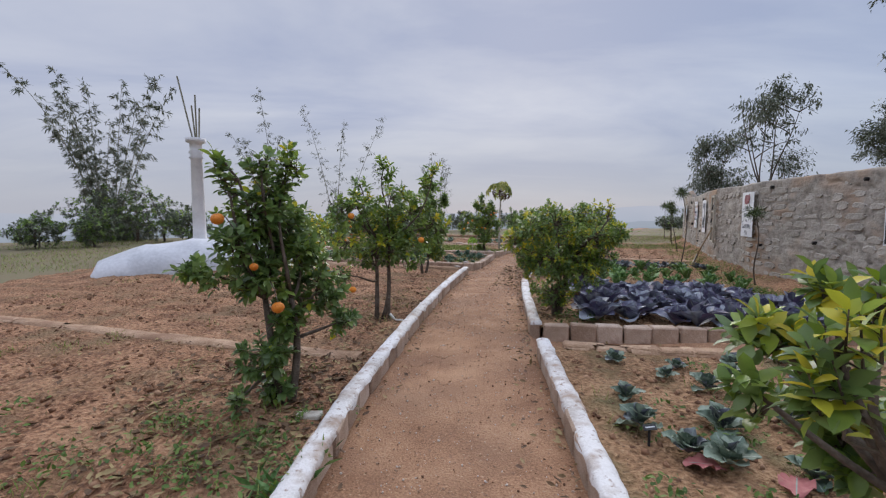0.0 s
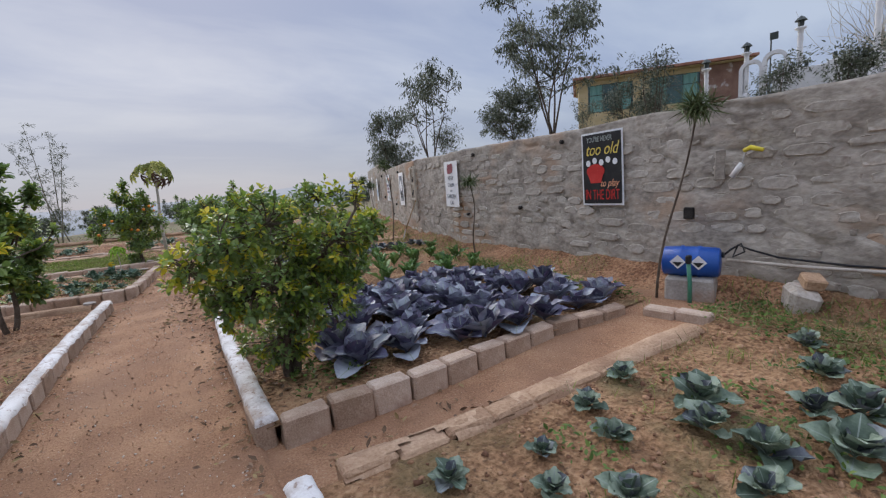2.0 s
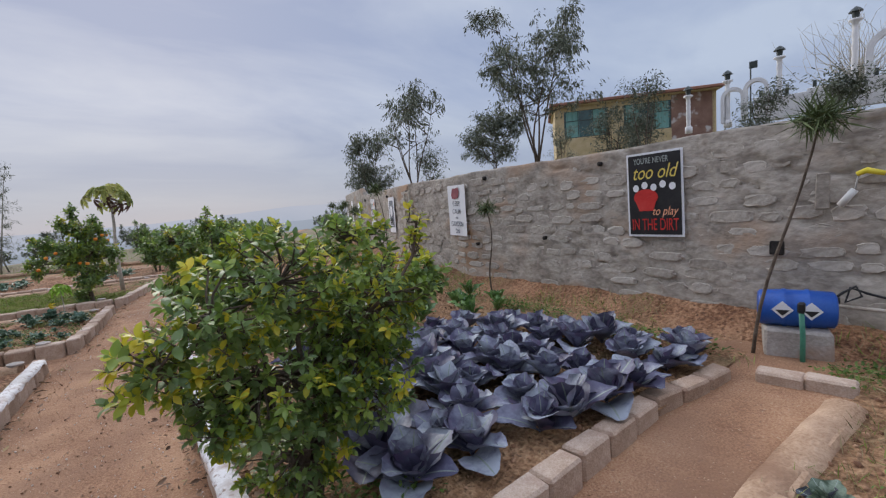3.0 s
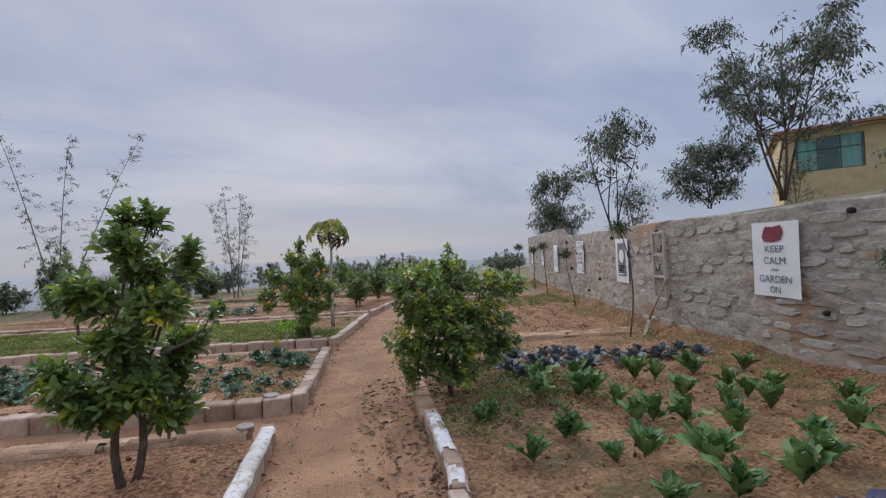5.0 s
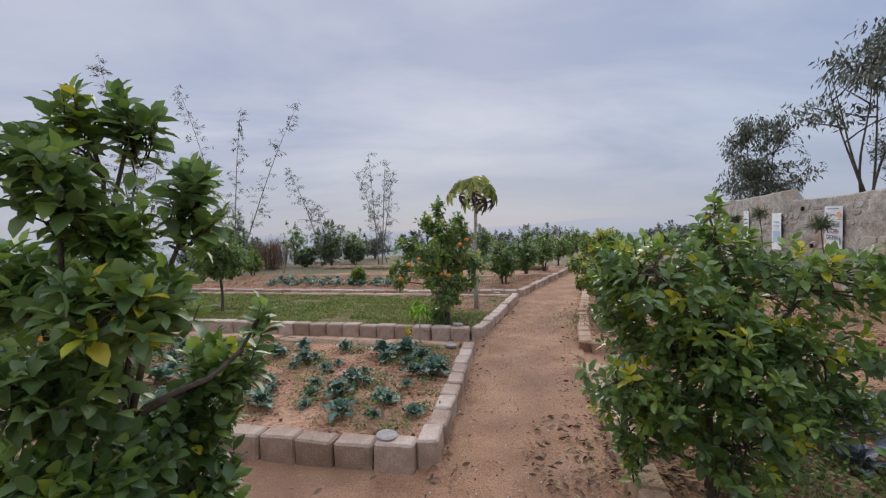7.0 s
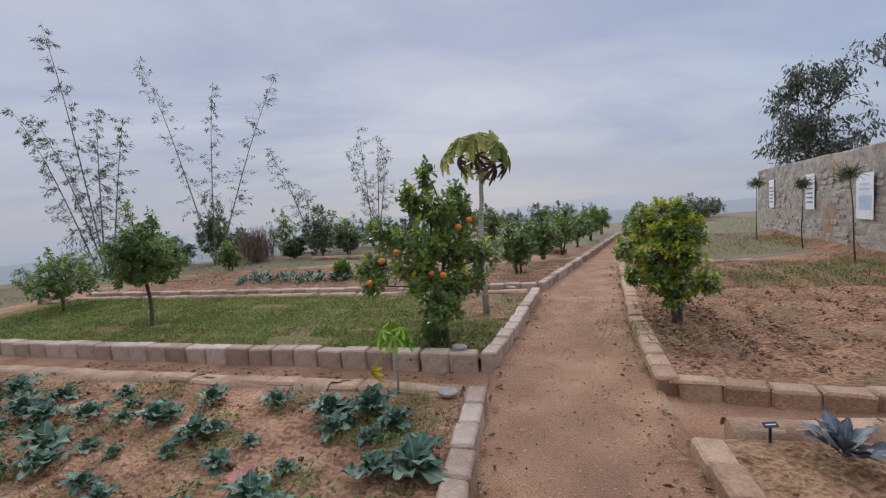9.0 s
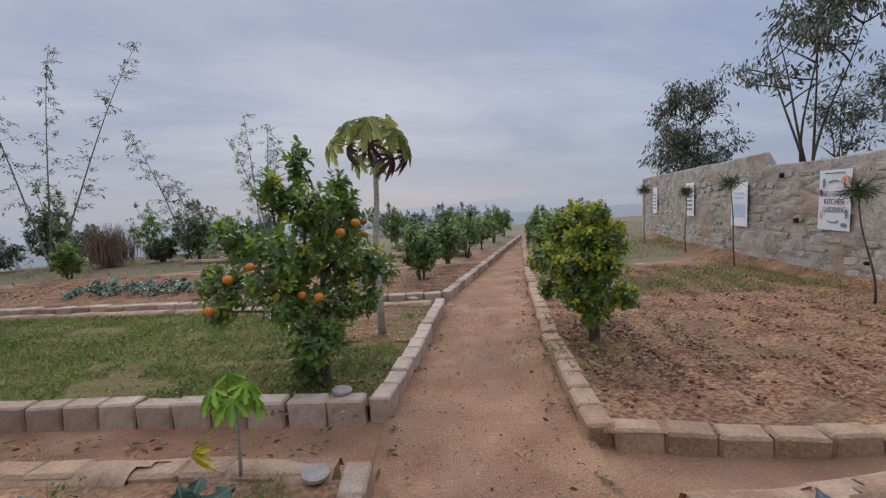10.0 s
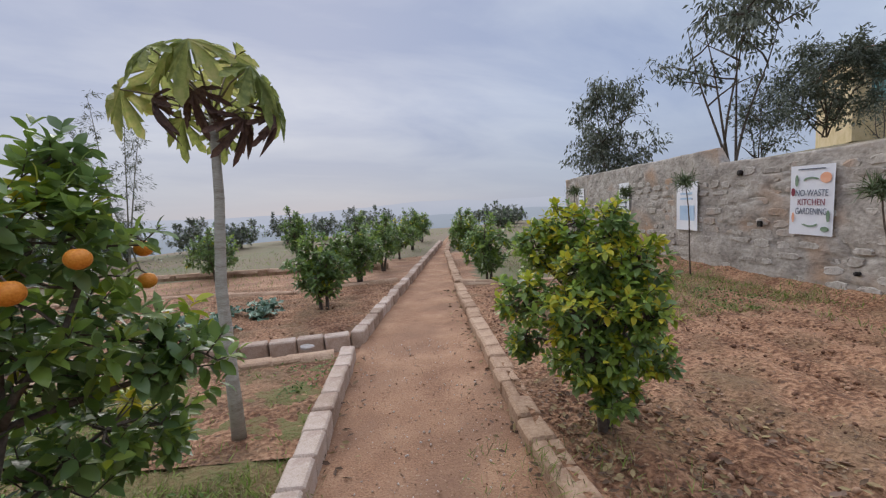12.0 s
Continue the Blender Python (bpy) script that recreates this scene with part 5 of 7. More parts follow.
for k, (x, y, h, w) in enumerate([(18.9, 11.9, 1.9, 1.6), (20.3, 11.5, 1.5, 1.0), (17.9, 10.1, 2.7, 1.3), (33.2, 22.6, 3.0, 2.6), (21.5, 7.0, 1.5, 1.6), (19.5, 4.9, 1.3, 1.3), (17, 3.2, 0.9, 1.0)]):
    airy_tree((x, y, land_z(x, y) - 0.1), h, w, 10 + k, "small shrub on the terrace beside the house", 4, 12, 160, 14, 0.15, 0.1, droop=0.3)


# ---- things on and beside the wall ----
M["board"] = material("poster_paper", [(0.70, 0.72, 0.75), (0.78, 0.79, 0.81), (0.82, 0.83, 0.84)], 4, 0.6, 0.05, 40, 0.1)
M["ink"] = material("black_print", [(0.012, 0.012, 0.014), (0.02, 0.02, 0.022), (0.035, 0.035, 0.035)], 5, 0.5, 0, 40, 0.1)
M["grey_ink"] = material("grey_print", [(0.09, 0.11, 0.14), (0.13, 0.15, 0.19), (0.2, 0.22, 0.26)], 5, 0.5, 0, 40, 0.1)
M["pale_ink"] = material("pale_grey_print", [(0.28, 0.32, 0.3), (0.36, 0.4, 0.38), (0.44, 0.48, 0.46)], 5, 0.5, 0, 40, 0.1)
M["red_ink"] = material("red_print", [(0.42, 0.02, 0.02), (0.55, 0.035, 0.03), (0.6, 0.06, 0.05)], 5, 0.5, 0, 40, 0.1)
M["maroon_ink"] = material("dark_red_print", [(0.16, 0.02, 0.04), (0.22, 0.03, 0.05), (0.28, 0.05, 0.07)], 5, 0.5, 0, 40, 0.1)
M["yellow_ink"] = material("yellow_print", [(0.62, 0.46, 0.08), (0.72, 0.56, 0.12), (0.76, 0.62, 0.2)], 5, 0.5, 0, 40, 0.1)
M["orange_ink"] = material("orange_print", [(0.72, 0.3, 0.16), (0.8, 0.4, 0.24), (0.84, 0.5, 0.34)], 5, 0.5, 0, 40, 0.1)
M["green_ink"] = material("green_print", [(0.12, 0.2, 0.12), (0.18, 0.27, 0.17), (0.25, 0.33, 0.23)], 5, 0.5, 0, 40, 0.1)
M["blue_ink"] = material("pale_blue_print", [(0.35, 0.5, 0.66), (0.42, 0.57, 0.72), (0.5, 0.64, 0.76)], 5, 0.5, 0, 40, 0.1)


def sheet_mesh(name, w, h, mat, seed=0, wave=0.005, thick=0.0015):
    """A printed sheet hanging on the wall, slightly rippled; its middle at the origin, facing -y."""
    nx, nzz = 9, 13
    verts = []
    for side in (0, 1):
        for j in range(nzz):
            for i in range(nx):
                x, z = (i / (nx - 1) - 0.5) * w, (j / (nzz - 1) - 0.5) * h
                verts.append((x, wave * nz(x * 4, z * 3, 1, seed) + side * thick, z))
    n = nx * nzz
    faces = []
    for j in range(nzz - 1):
        for i in range(nx - 1):
            a = j * nx + i
            faces += [(a, a + 1, a + nx + 1, a + nx), (n + a, n + a + nx, n + a + nx + 1, n + a + 1)]
    rim = [i for i in range(nx)] + [j * nx + nx - 1 for j in range(1, nzz)] + [(nzz - 1) * nx + i for i in range(nx - 2, -1, -1)] + [j * nx for j in range(nzz - 2, 0, -1)]
    for a, b in zip(rim, rim[1:] + rim[:1]):
        faces.append((a, n + a, n + b, b))
    return mesh_of(name, verts, faces, mat)


def poly_mesh(name, pts, mat, thick=0.003):
    """A flat printed shape on a sheet: outline in x, z."""
    bm = bmesh.new()
    f = bm.faces.new([bm.verts.new((x, 0, z)) for x, z in pts])
    ext = bmesh.ops.extrude_face_region(bm, geom=[f])
    bmesh.ops.translate(bm, vec=(0, thick, 0), verts=[v for v in ext["geom"] if isinstance(v, bmesh.types.BMVert)])
    return bm_mesh(name, bm, mat)


def words(text, size, mat, width=None, shear=0.0):
    cu = bpy.data.curves.new("lettering", "FONT")
    cu.body, cu.size, cu.align_x, cu.align_y, cu.extrude, cu.shear = text, size, "CENTER", "CENTER", 0.001, shear
    tmp = new("lettering", cu)
    me = bpy.data.meshes.new_from_object(tmp)
    bpy.data.objects.remove(tmp)
    me.materials.append(mat)
    if width:
        xs = [v.co.x for v in me.vertices]
        k = width / (max(xs) - min(xs))
        for v in me.vertices:
            v.co.x *= k
    for v in me.vertices:
        v.co = Vector((v.co.x, -v.co.z, v.co.y))
    return me


def ellipse(w, h, n=20, a0=0, a1=6.2832, cx=0, cz=0):
    return [(cx + w / 2 * math.cos(a0 + (a1 - a0) * i / n), cz + h / 2 * math.sin(a0 + (a1 - a0) * i / n)) for i in range(n)]


def poster(y_mid, z_mid, w, h, label, mat="board", seed=0, tilt=0.0):
    ob = thing("poster", label, "poster", "posters on the wall")
    ob.matrix_basis = wall_at(y_mid, z_mid, 0.042) @ Matrix.Rotation(radians(tilt), 4, "Y")
    part("sheet", sheet_mesh("sheet", w, h, M[mat], seed), ob)
    return ob


def put(ob, name, me, x, z, out=0.012, label=""):
    return part(name, me, ob, label, m=Matrix.Translation((x, -out, z)))


P1 = poster(5.58, 1.56, 0.68, 1.0, "black poster with yellow and red lettering and white edge", seed=1, tilt=-0.5)
put(P1, "print", sheet_mesh("print", 0.63, 0.95, M["ink"], 1), 0, 0, 0.006)
put(P1, "lettering", words("YOU'RE NEVER", 0.1, M["pale_ink"], 0.42), -0.03, 0.4)
put(P1, "lettering", words("too old", 0.23, M["yellow_ink"], 0.54, 0.35), 0.0, 0.26)
for k in range(5):
    put(P1, "drawing", poly_mesh("drawing", ellipse(0.075, 0.085), M["board"]), -0.22 + 0.11 * k, 0.085 + 0.03 * (k % 2))
put(P1, "drawing", poly_mesh("drawing", ellipse(0.3, 0.2, 24) + [], M["red_ink"]), -0.1, -0.03)
put(P1, "drawing", poly_mesh("drawing", [(-0.14, 0.02), (0.0, 0.04), (0.14, 0.02), (0.09, -0.13), (-0.08, -0.13)], M["red_ink"]), -0.1, -0.06, 0.016)
put(P1, "lettering", words("to play", 0.14, M["orange_ink"], 0.3, 0.35), 0.12, -0.2)
put(P1, "lettering", words("IN THE DIRT", 0.2, M["red_ink"], 0.56), 0.0, -0.36)

P2 = poster(9.45, 1.48, 0.70, 0.97, "white poster with a dark red emblem and grey lettering", seed=2, tilt=0.5)
put(P2, "emblem", poly_mesh("emblem", [(-0.16, -0.04), (-0.13, 0.05), (-0.1, 0.1), (0.0, 0.09), (0.13, 0.11), (0.16, 0.02), (0.12, -0.08), (0.0, -0.11), (-0.13, -0.1)], M["maroon_ink"]), -0.02, 0.33)
for t, z, s, w in (("KEEP", 0.13, 0.13, 0.28), ("CALM", -0.02, 0.13, 0.32), ("AND", -0.14, 0.05, 0.1), ("GARDEN", -0.26, 0.13, 0.48), ("ON", -0.40, 0.13, 0.16)):
    put(P2, "lettering", words(t, s, M["grey_ink"], w), 0, z)

P3 = poster(13.3, 1.42, 0.62, 0.98, "white poster framing a dark picture of a plant", seed=3)
put(P3, "picture", sheet_mesh("picture", 0.4, 0.74, M["grey_ink"], 3), 0, 0.02, 0.006)
put(P3, "drawing", poly_mesh("drawing", ellipse(0.24, 0.3), M["board"]), 0.0, 0.1)
put(P3, "drawing", poly_mesh("drawing", [(-0.14, -0.16), (0.14, -0.16), (0.1, 0.0), (-0.1, 0.0)], M["ink"]), 0.0, -0.1, 0.016)
for k in range(3):
    put(P3, "text_line", poly_mesh("text_line", [(-0.15, -0.012), (0.15, -0.012), (0.15, 0.012), (-0.15, 0.012)], M["board"]), 0, -0.2 - 0.05 * k, 0.016)

P4 = poster(16.5, 1.46, 0.65, 0.99, "white poster about kitchen gardening with small drawings", seed=4, tilt=1.0)
for t, z, w in (("NO-WASTE", 0.1, 0.48), ("KITCHEN", -0.03, 0.4), ("GARDENING", -0.16, 0.46)):
    put(P4, "lettering", words(t, 0.13, M["maroon_ink" if t == "KITCHEN" else "grey_ink"], w), 0.01, z)
put(P4, "text_line", poly_mesh("text_line", [(-0.2, -0.008), (0.2, -0.008), (0.2, 0.008), (-0.2, 0.008)], M["grey_ink"]), 0, 0.44)
put(P4, "drawing", poly_mesh("drawing", ellipse(0.16, 0.15), M["orange_ink"]), 0.21, 0.31)
put(P4, "drawing", poly_mesh("drawing", ellipse(0.05, 0.17), M["green_ink"]), -0.22, 0.28)
put(P4, "drawing", poly_mesh("drawing", ellipse(0.06, 0.12), M["maroon_ink"]), -0.27, 0.12)
put(P4, "drawing", poly_mesh("drawing", ellipse(0.12, 0.07), M["green_ink"]), 0.22, -0.4)
put(P4, "drawing", poly_mesh("drawing", ellipse(0.04, 0.14), M["orange_ink"]), -0.26, -0.25)
put(P4, "drawing", poly_mesh("drawing", ellipse(0.05, 0.16), M["green_ink"]), 0.26, -0.22)
for z, a in ((0.25, 0.6), (-0.3, 3.7)):
    arc = ellipse(0.28, 0.16, 10, a, a + 2.2) + ellipse(0.22, 0.11, 10, a + 2.2, a)
    put(P4, "drawing", poly_mesh("drawing", arc, M["green_ink"]), 0, z)

P5 = poster(18.95, 1.4, 0.72, 0.97, "pale poster with a washed-out blue picture", seed=5)
put(P5, "picture", sheet_mesh("picture", 0.5, 0.3, M["blue_ink"], 5), 0.02, -0.14, 0.006)
for k in range(2):
    put(P5, "text_line", poly_mesh("text_line", [(-0.2, -0.02), (0.2, -0.02), (0.2, 0.02), (-0.2, 0.02)], M["blue_ink"]), 0, 0.25 - 0.1 * k)
for y, sd in ((21.5, 6), (24.6, 7)):
    P = poster(y, 1.55, 0.6, 0.95, "distant white poster with faint grey print", seed=sd)
    for k in range(5):
        put(P, "text_line", poly_mesh("text_line", [(-0.2, -0.02), (0.2, -0.02), (0.2, 0.02), (-0.2, 0.02)], M["grey_ink"]), 0, 0.2 - 0.12 * k)

M["old_wood"] = material("weathered_painted_wood", [(0.32, 0.28, 0.22), (0.46, 0.42, 0.35), (0.55, 0.52, 0.45)], 5, 0.85, 0.4, 50, 0.3, stretch=(4, 4, 1))
rack = thing("wooden_rack", "weathered pale wooden frame hung on the wall", "rack")
rack.matrix_basis = wall_at(11.75, 0.72, 0.05)
for x in (-0.2, 0.2):
    part("side_rail", box_mesh("side_rail", (0.045, 0.05, 1.28), M["old_wood"], 0.005), rack, m=Matrix.Translation((x, -0.02, 0)))
for k in range(4):
    part("rung", box_mesh("rung", (0.36, 0.04, 0.045), M["old_wood"], 0.005), rack, m=Matrix.Translation((0, -0.02, 0.0 + 0.405 * k)))
for k, (x, z) in enumerate(((0.0, 0.6), (0.08, 0.95))):
    part("iron_hook", mesh_of("iron_hook", *tube([(x - 0.07, -0.05, z), (x - 0.03, -0.06, z - 0.07), (x + 0.05, -0.06, z - 0.05), (x + 0.08, -0.05, z + 0.06)], 0.012, 6), M["ink"], True), rack)

M["steel"] = material("worn_shovel_steel", [(0.24, 0.23, 0.22), (0.36, 0.35, 0.33), (0.46, 0.44, 0.42)], 6, 0.5, 0.2, 60, 0.2, metal=0.6)
M["handle"] = material("shovel_handle_wood", [(0.2, 0.13, 0.07), (0.3, 0.2, 0.11), (0.38, 0.27, 0.16)], 6, 0.7, 0.3, 50, 0.2, stretch=(5, 5, 1))
shovel = thing("shovel", "garden shovel leaning against the stone wall", "shovel", at=(6.86, 11.8, 0.13), turn=-40)
shovel.matrix_basis = shovel.matrix_basis @ Matrix.Rotation(radians(24), 4, "Y")
part("handle", mesh_of("handle", *tube([(0, 0, 0.22), (0, 0, 1.05)], [0.018, 0.016], 8), M["handle"], True), shovel)
part("grip", mesh_of("grip", *tube([(0, -0.06, 1.07), (0, 0.06, 1.07)], 0.016, 8), M["handle"], True), shovel)
bm = bmesh.new()
rows = []
for i in range(7):
    t = i / 6
    half = 0.11 * math.sin(math.pi * min(1, 0.12 + t * 0.7)) ** 0.5
    rows.append([bm.verts.new((0.03 * (u * u) - 0.02 * t, half * u, 0.3 * t)) for u in (-1, -0.5, 0, 0.5, 1)])
for a, b in zip(rows, rows[1:]):
    for j in range(4):
        bm.faces.new((a[j], a[j + 1], b[j + 1], b[j]))
bmesh.ops.solidify(bm, geom=list(bm.faces), thickness=0.004)
part("blade", bm_mesh("blade", bm, M["steel"], True), shovel)

# weep holes: closed dark boxes and plugs, the shade inside put into their colour
M["hole"] = material("weep_hole_shade", [(0.015, 0.013, 0.012), (0.025, 0.022, 0.02), (0.05, 0.045, 0.04)], 8, 0.95, 0.3, 60, 0.2)
for y, z, s in ((4.39, 0.98, 0.085), (6.3, 2.0, 0.03), (7.3, 1.0, 0.03), (8.6, 2.02, 0.035), (8.9, 0.85, 0.03), (11.9, 1.98, 0.035), (13.9, 1.95, 0.04), (14.9, 0.9, 0.035), (17.3, 1.1, 0.06), (17.7, 1.95, 0.05), (15.9, 0.5, 0.03)):
    h = thing("weep_hole", "dark weep hole in the stone wall", "drain hole", "weep holes")
    h.matrix_basis = wall_at(y, z, 0.035)
    if s > 0.05:
        part("recess", box_mesh("recess", (s * 1.25, 0.04, s * 1.6), M["hole"], 0.008, 0.006, 4, False), h)
    else:
        part("pipe_mouth", mesh_of("pipe_mouth", *tube([(0, -0.012, 0), (0, 0.05, 0)], [s, s], 10), M["hole"], True), h)

# roller hung on a nail
M["yellow_plastic"] = material("yellow_plastic", [(0.6, 0.5, 0.03), (0.72, 0.6, 0.05), (0.78, 0.66, 0.1)], 4, 0.4, 0.05, 40, 0.1)
M["white_plastic"] = material("grimy_white_plastic", [(0.5, 0.5, 0.48), (0.62, 0.62, 0.6), (0.7, 0.7, 0.68)], 4, 0.45, 0.05, 40, 0.1)
gun = thing("paint_roller", "roller with a yellow grip hung on the wall", "tool")
gun.matrix_basis = wall_at(3.8, 1.5, 0.07)
part("grip", mesh_of("grip", *tube([(-0.04, 0, 0.13), (0.02, -0.01, 0.155), (0.13, 0, 0.12)], [0.02, 0.026, 0.02], 8), M["yellow_plastic"], True), gun)
part("wire_frame", mesh_of("wire_frame", *tube([(-0.03, 0, 0.13), (-0.05, 0, 0.0), (-0.08, 0, -0.03)], 0.007, 6), M["steel"], True), gun)
part("roller", mesh_of("roller", *tube([(-0.14, -0.01, -0.13), (-0.05, -0.01, 0.0)], [0.03, 0.03], 10), M["white_plastic"], True), gun)
part("bracket", box_mesh("bracket", (0.09, 0.03, 0.32), M["stone"], 0.01, 0.012, 3), gun, m=Matrix.Translation((-0.26, 0.0, -0.16)))

# pump on its plinth
M["blue_drum"] = material("blue_plastic_drum", [(0.012, 0.05, 0.24), (0.02, 0.085, 0.36), (0.035, 0.12, 0.42)], 3, 0.35, 0.1, 60, 0.15)
M["green_pipe"] = material("green_water_pipe", [(0.04, 0.16, 0.11), (0.06, 0.22, 0.15), (0.1, 0.27, 0.2)], 5, 0.5, 0.1, 50, 0.15)
M["cement"] = material("rough_cement", [(0.26, 0.235, 0.21), (0.36, 0.33, 0.30), (0.45, 0.42, 0.39)], 4, 0.95, 0.7, 40, 0.3, blotch=((0.3, 0.2, 0.14), 3, 0.52, 0.7))
plinth = thing("concrete_plinth", "rough cement plinth under the blue drum", "plinth", at=(5.33, 4.2, 0.05), turn=-78)
part("block", box_mesh("block", (0.46, 0.4, 0.31), M["cement"], 0.02, 0.012, 5), plinth)
drum = thing("blue_drum", "blue plastic drum with white markings lying on a plinth", "drum", at=(5.33, 4.2, 0.515), turn=-78)
prof = [(-0.27, 0.03), (-0.265, 0.13), (-0.25, 0.152), (-0.1, 0.16), (-0.09, 0.168), (-0.07, 0.168), (-0.06, 0.16), (0.06, 0.16), (0.07, 0.168), (0.09, 0.168), (0.1, 0.16), (0.25, 0.152), (0.265, 0.13), (0.27, 0.03)]
part("body", mesh_of("body", *tube([(x, 0, 0) for x, _ in prof], [q for _, q in prof], 24), M["blue_drum"], True), drum)
for x in (-0.1, 0.09):
    part("label", poly_mesh("label", [(-0.075, 0), (0, 0.075), (0.075, 0), (0, -0.075)], M["board"]), drum, "white diamond label", m=Matrix.Translation((x, -0.173, 0.02)))
    part("label", poly_mesh("label", [(-0.05, 0), (0.05, 0), (0, -0.05)], M["ink"]), drum, "black mark on the label", m=Matrix.Translation((x, -0.177, 0.02)))
part("bung", mesh_of("bung", *tube([(0.27, 0.05, 0.07), (0.295, 0.05, 0.07)], [0.03, 0.03], 10), M["ink"], True), drum)
tap = thing("standpipe", "green standpipe with a black tap beside the drum", "pipe", at=(5.08, 4.12, 0.1))
part("riser", mesh_of("riser", *tube([(0, 0, -0.1), (0, 0, 0.24), (-0.012, 0.01, 0.46)], 0.02, 8), M["green_pipe"], True), tap)
part("tap", box_mesh("tap", (0.06, 0.05, 0.09), M["ink"], 0.012), tap, m=Matrix.Translation((-0.01, 0.01, 0.44)))
M["pale_stone"] = material("pale_cut_stone", [(0.36, 0.31, 0.26), (0.5, 0.45, 0.39), (0.6, 0.56, 0.5)], 5, 0.9, 0.6, 40, 0.3, blotch=((0.34, 0.22, 0.15), 4, 0.52, 0.7))
M["grey_pipe"] = material("dusty_grey_pipe", [(0.28, 0.24, 0.2), (0.4, 0.36, 0.32), (0.48, 0.45, 0.41)], 6, 0.6, 0.1, 40, 0.2)
pipe = thing("water_pipe", "grey water pipe running along the wall", "pipe", at=(0, 0, 0))
wp = [wall_at(y, z, 0.16).translation for y, z in ((3.93, 0.50), (3.3, 0.5), (2.4, 0.52), (1.0, 0.52), (-1.0, 0.52))]
part("pipe", mesh_of("pipe", *tube(wp, 0.017, 8), M["grey_pipe"], True), pipe)
cable = thing("black_hose", "black cable coiled beside the drum and along the wall", "hose")
cpts = [wall_at(3.98, 0.53, 0.2).translation, wall_at(3.9, 0.62, 0.15).translation, wall_at(3.82, 0.68, 0.12).translation, wall_at(3.78, 0.6, 0.14).translation, wall_at(3.88, 0.54, 0.16).translation, wall_at(3.86, 0.66, 0.1).translation, wall_at(3.75, 0.62, 0.1).translation, wall_at(3.5, 0.56, 0.1).translation, wall_at(3.0, 0.54, 0.12).translation, wall_at(1.5, 0.55, 0.12).translation]
part("hose", mesh_of("hose", *tube(cpts, 0.011, 6), M["ink"], True), cable)
cut_stone = thing("cut_stone", "pale tilted block of cut stone beside the wall", "stone", at=(5.38, 3.3, 0.09), turn=24)
part("stone", box_mesh("stone", (0.3, 0.24, 0.27), M["pale_stone"], 0.045, 0.03, 6), cut_stone, m=pose(0, 0, 0, 6, -9, 0))
top_brick = thing("brick", "brown brick lying on a cut stone", "brick", at=(5.44, 3.22, 0.345), turn=20)
part("body", box_mesh("body", (0.27, 0.15, 0.1), M["earth_block"], 0.015, 0.012, 2), top_brick, m=pose(0, 0, 0, 5, -6, 0))


# ---- terrace: yellow house, white arches, lamp posts ----
M["yellow_wall"] = material("yellow_plaster", [(0.42, 0.33, 0.17), (0.5, 0.4, 0.23), (0.56, 0.46, 0.29)], 1.5, 0.9, 0.2, 30, 0.2)
M["brown_wall"] = material("red_brown_plaster", [(0.16, 0.09, 0.07), (0.22, 0.13, 0.1), (0.29, 0.19, 0.15)], 1.2, 0.9, 0.2, 25, 0.25, blotch=((0.5, 0.47, 0.45), 1.1, 0.58, 0.66))
M["teal_glass"] = material("teal_tinted_glass", [(0.012, 0.05, 0.05), (0.02, 0.08, 0.08), (0.03, 0.11, 0.11)], 1.2, 0.08, 0.0, 5, 0.2, spec=0.7)
M["curtain"] = material("pale_teal_curtain", [(0.10, 0.24, 0.22), (0.16, 0.33, 0.3), (0.22, 0.4, 0.37)], 2.0, 0.8, 0.2, 12, 0.2, stretch=(1, 6, 0.4))
M["roof_edge"] = material("red_brown_roof", [(0.22, 0.10, 0.07), (0.3, 0.15, 0.11), (0.36, 0.2, 0.15)], 2, 0.85, 0.3, 20, 0.2)
M["white_stone"] = material("whitewashed_masonry", [(0.56, 0.56, 0.57), (0.68, 0.68, 0.69), (0.76, 0.76, 0.76)], 2, 0.85, 0.3, 20, 0.2)
M["frame"] = material("dark_window_frame", [(0.03, 0.04, 0.035), (0.045, 0.055, 0.05), (0.06, 0.07, 0.065)], 4, 0.5, 0.1, 30, 0.1)


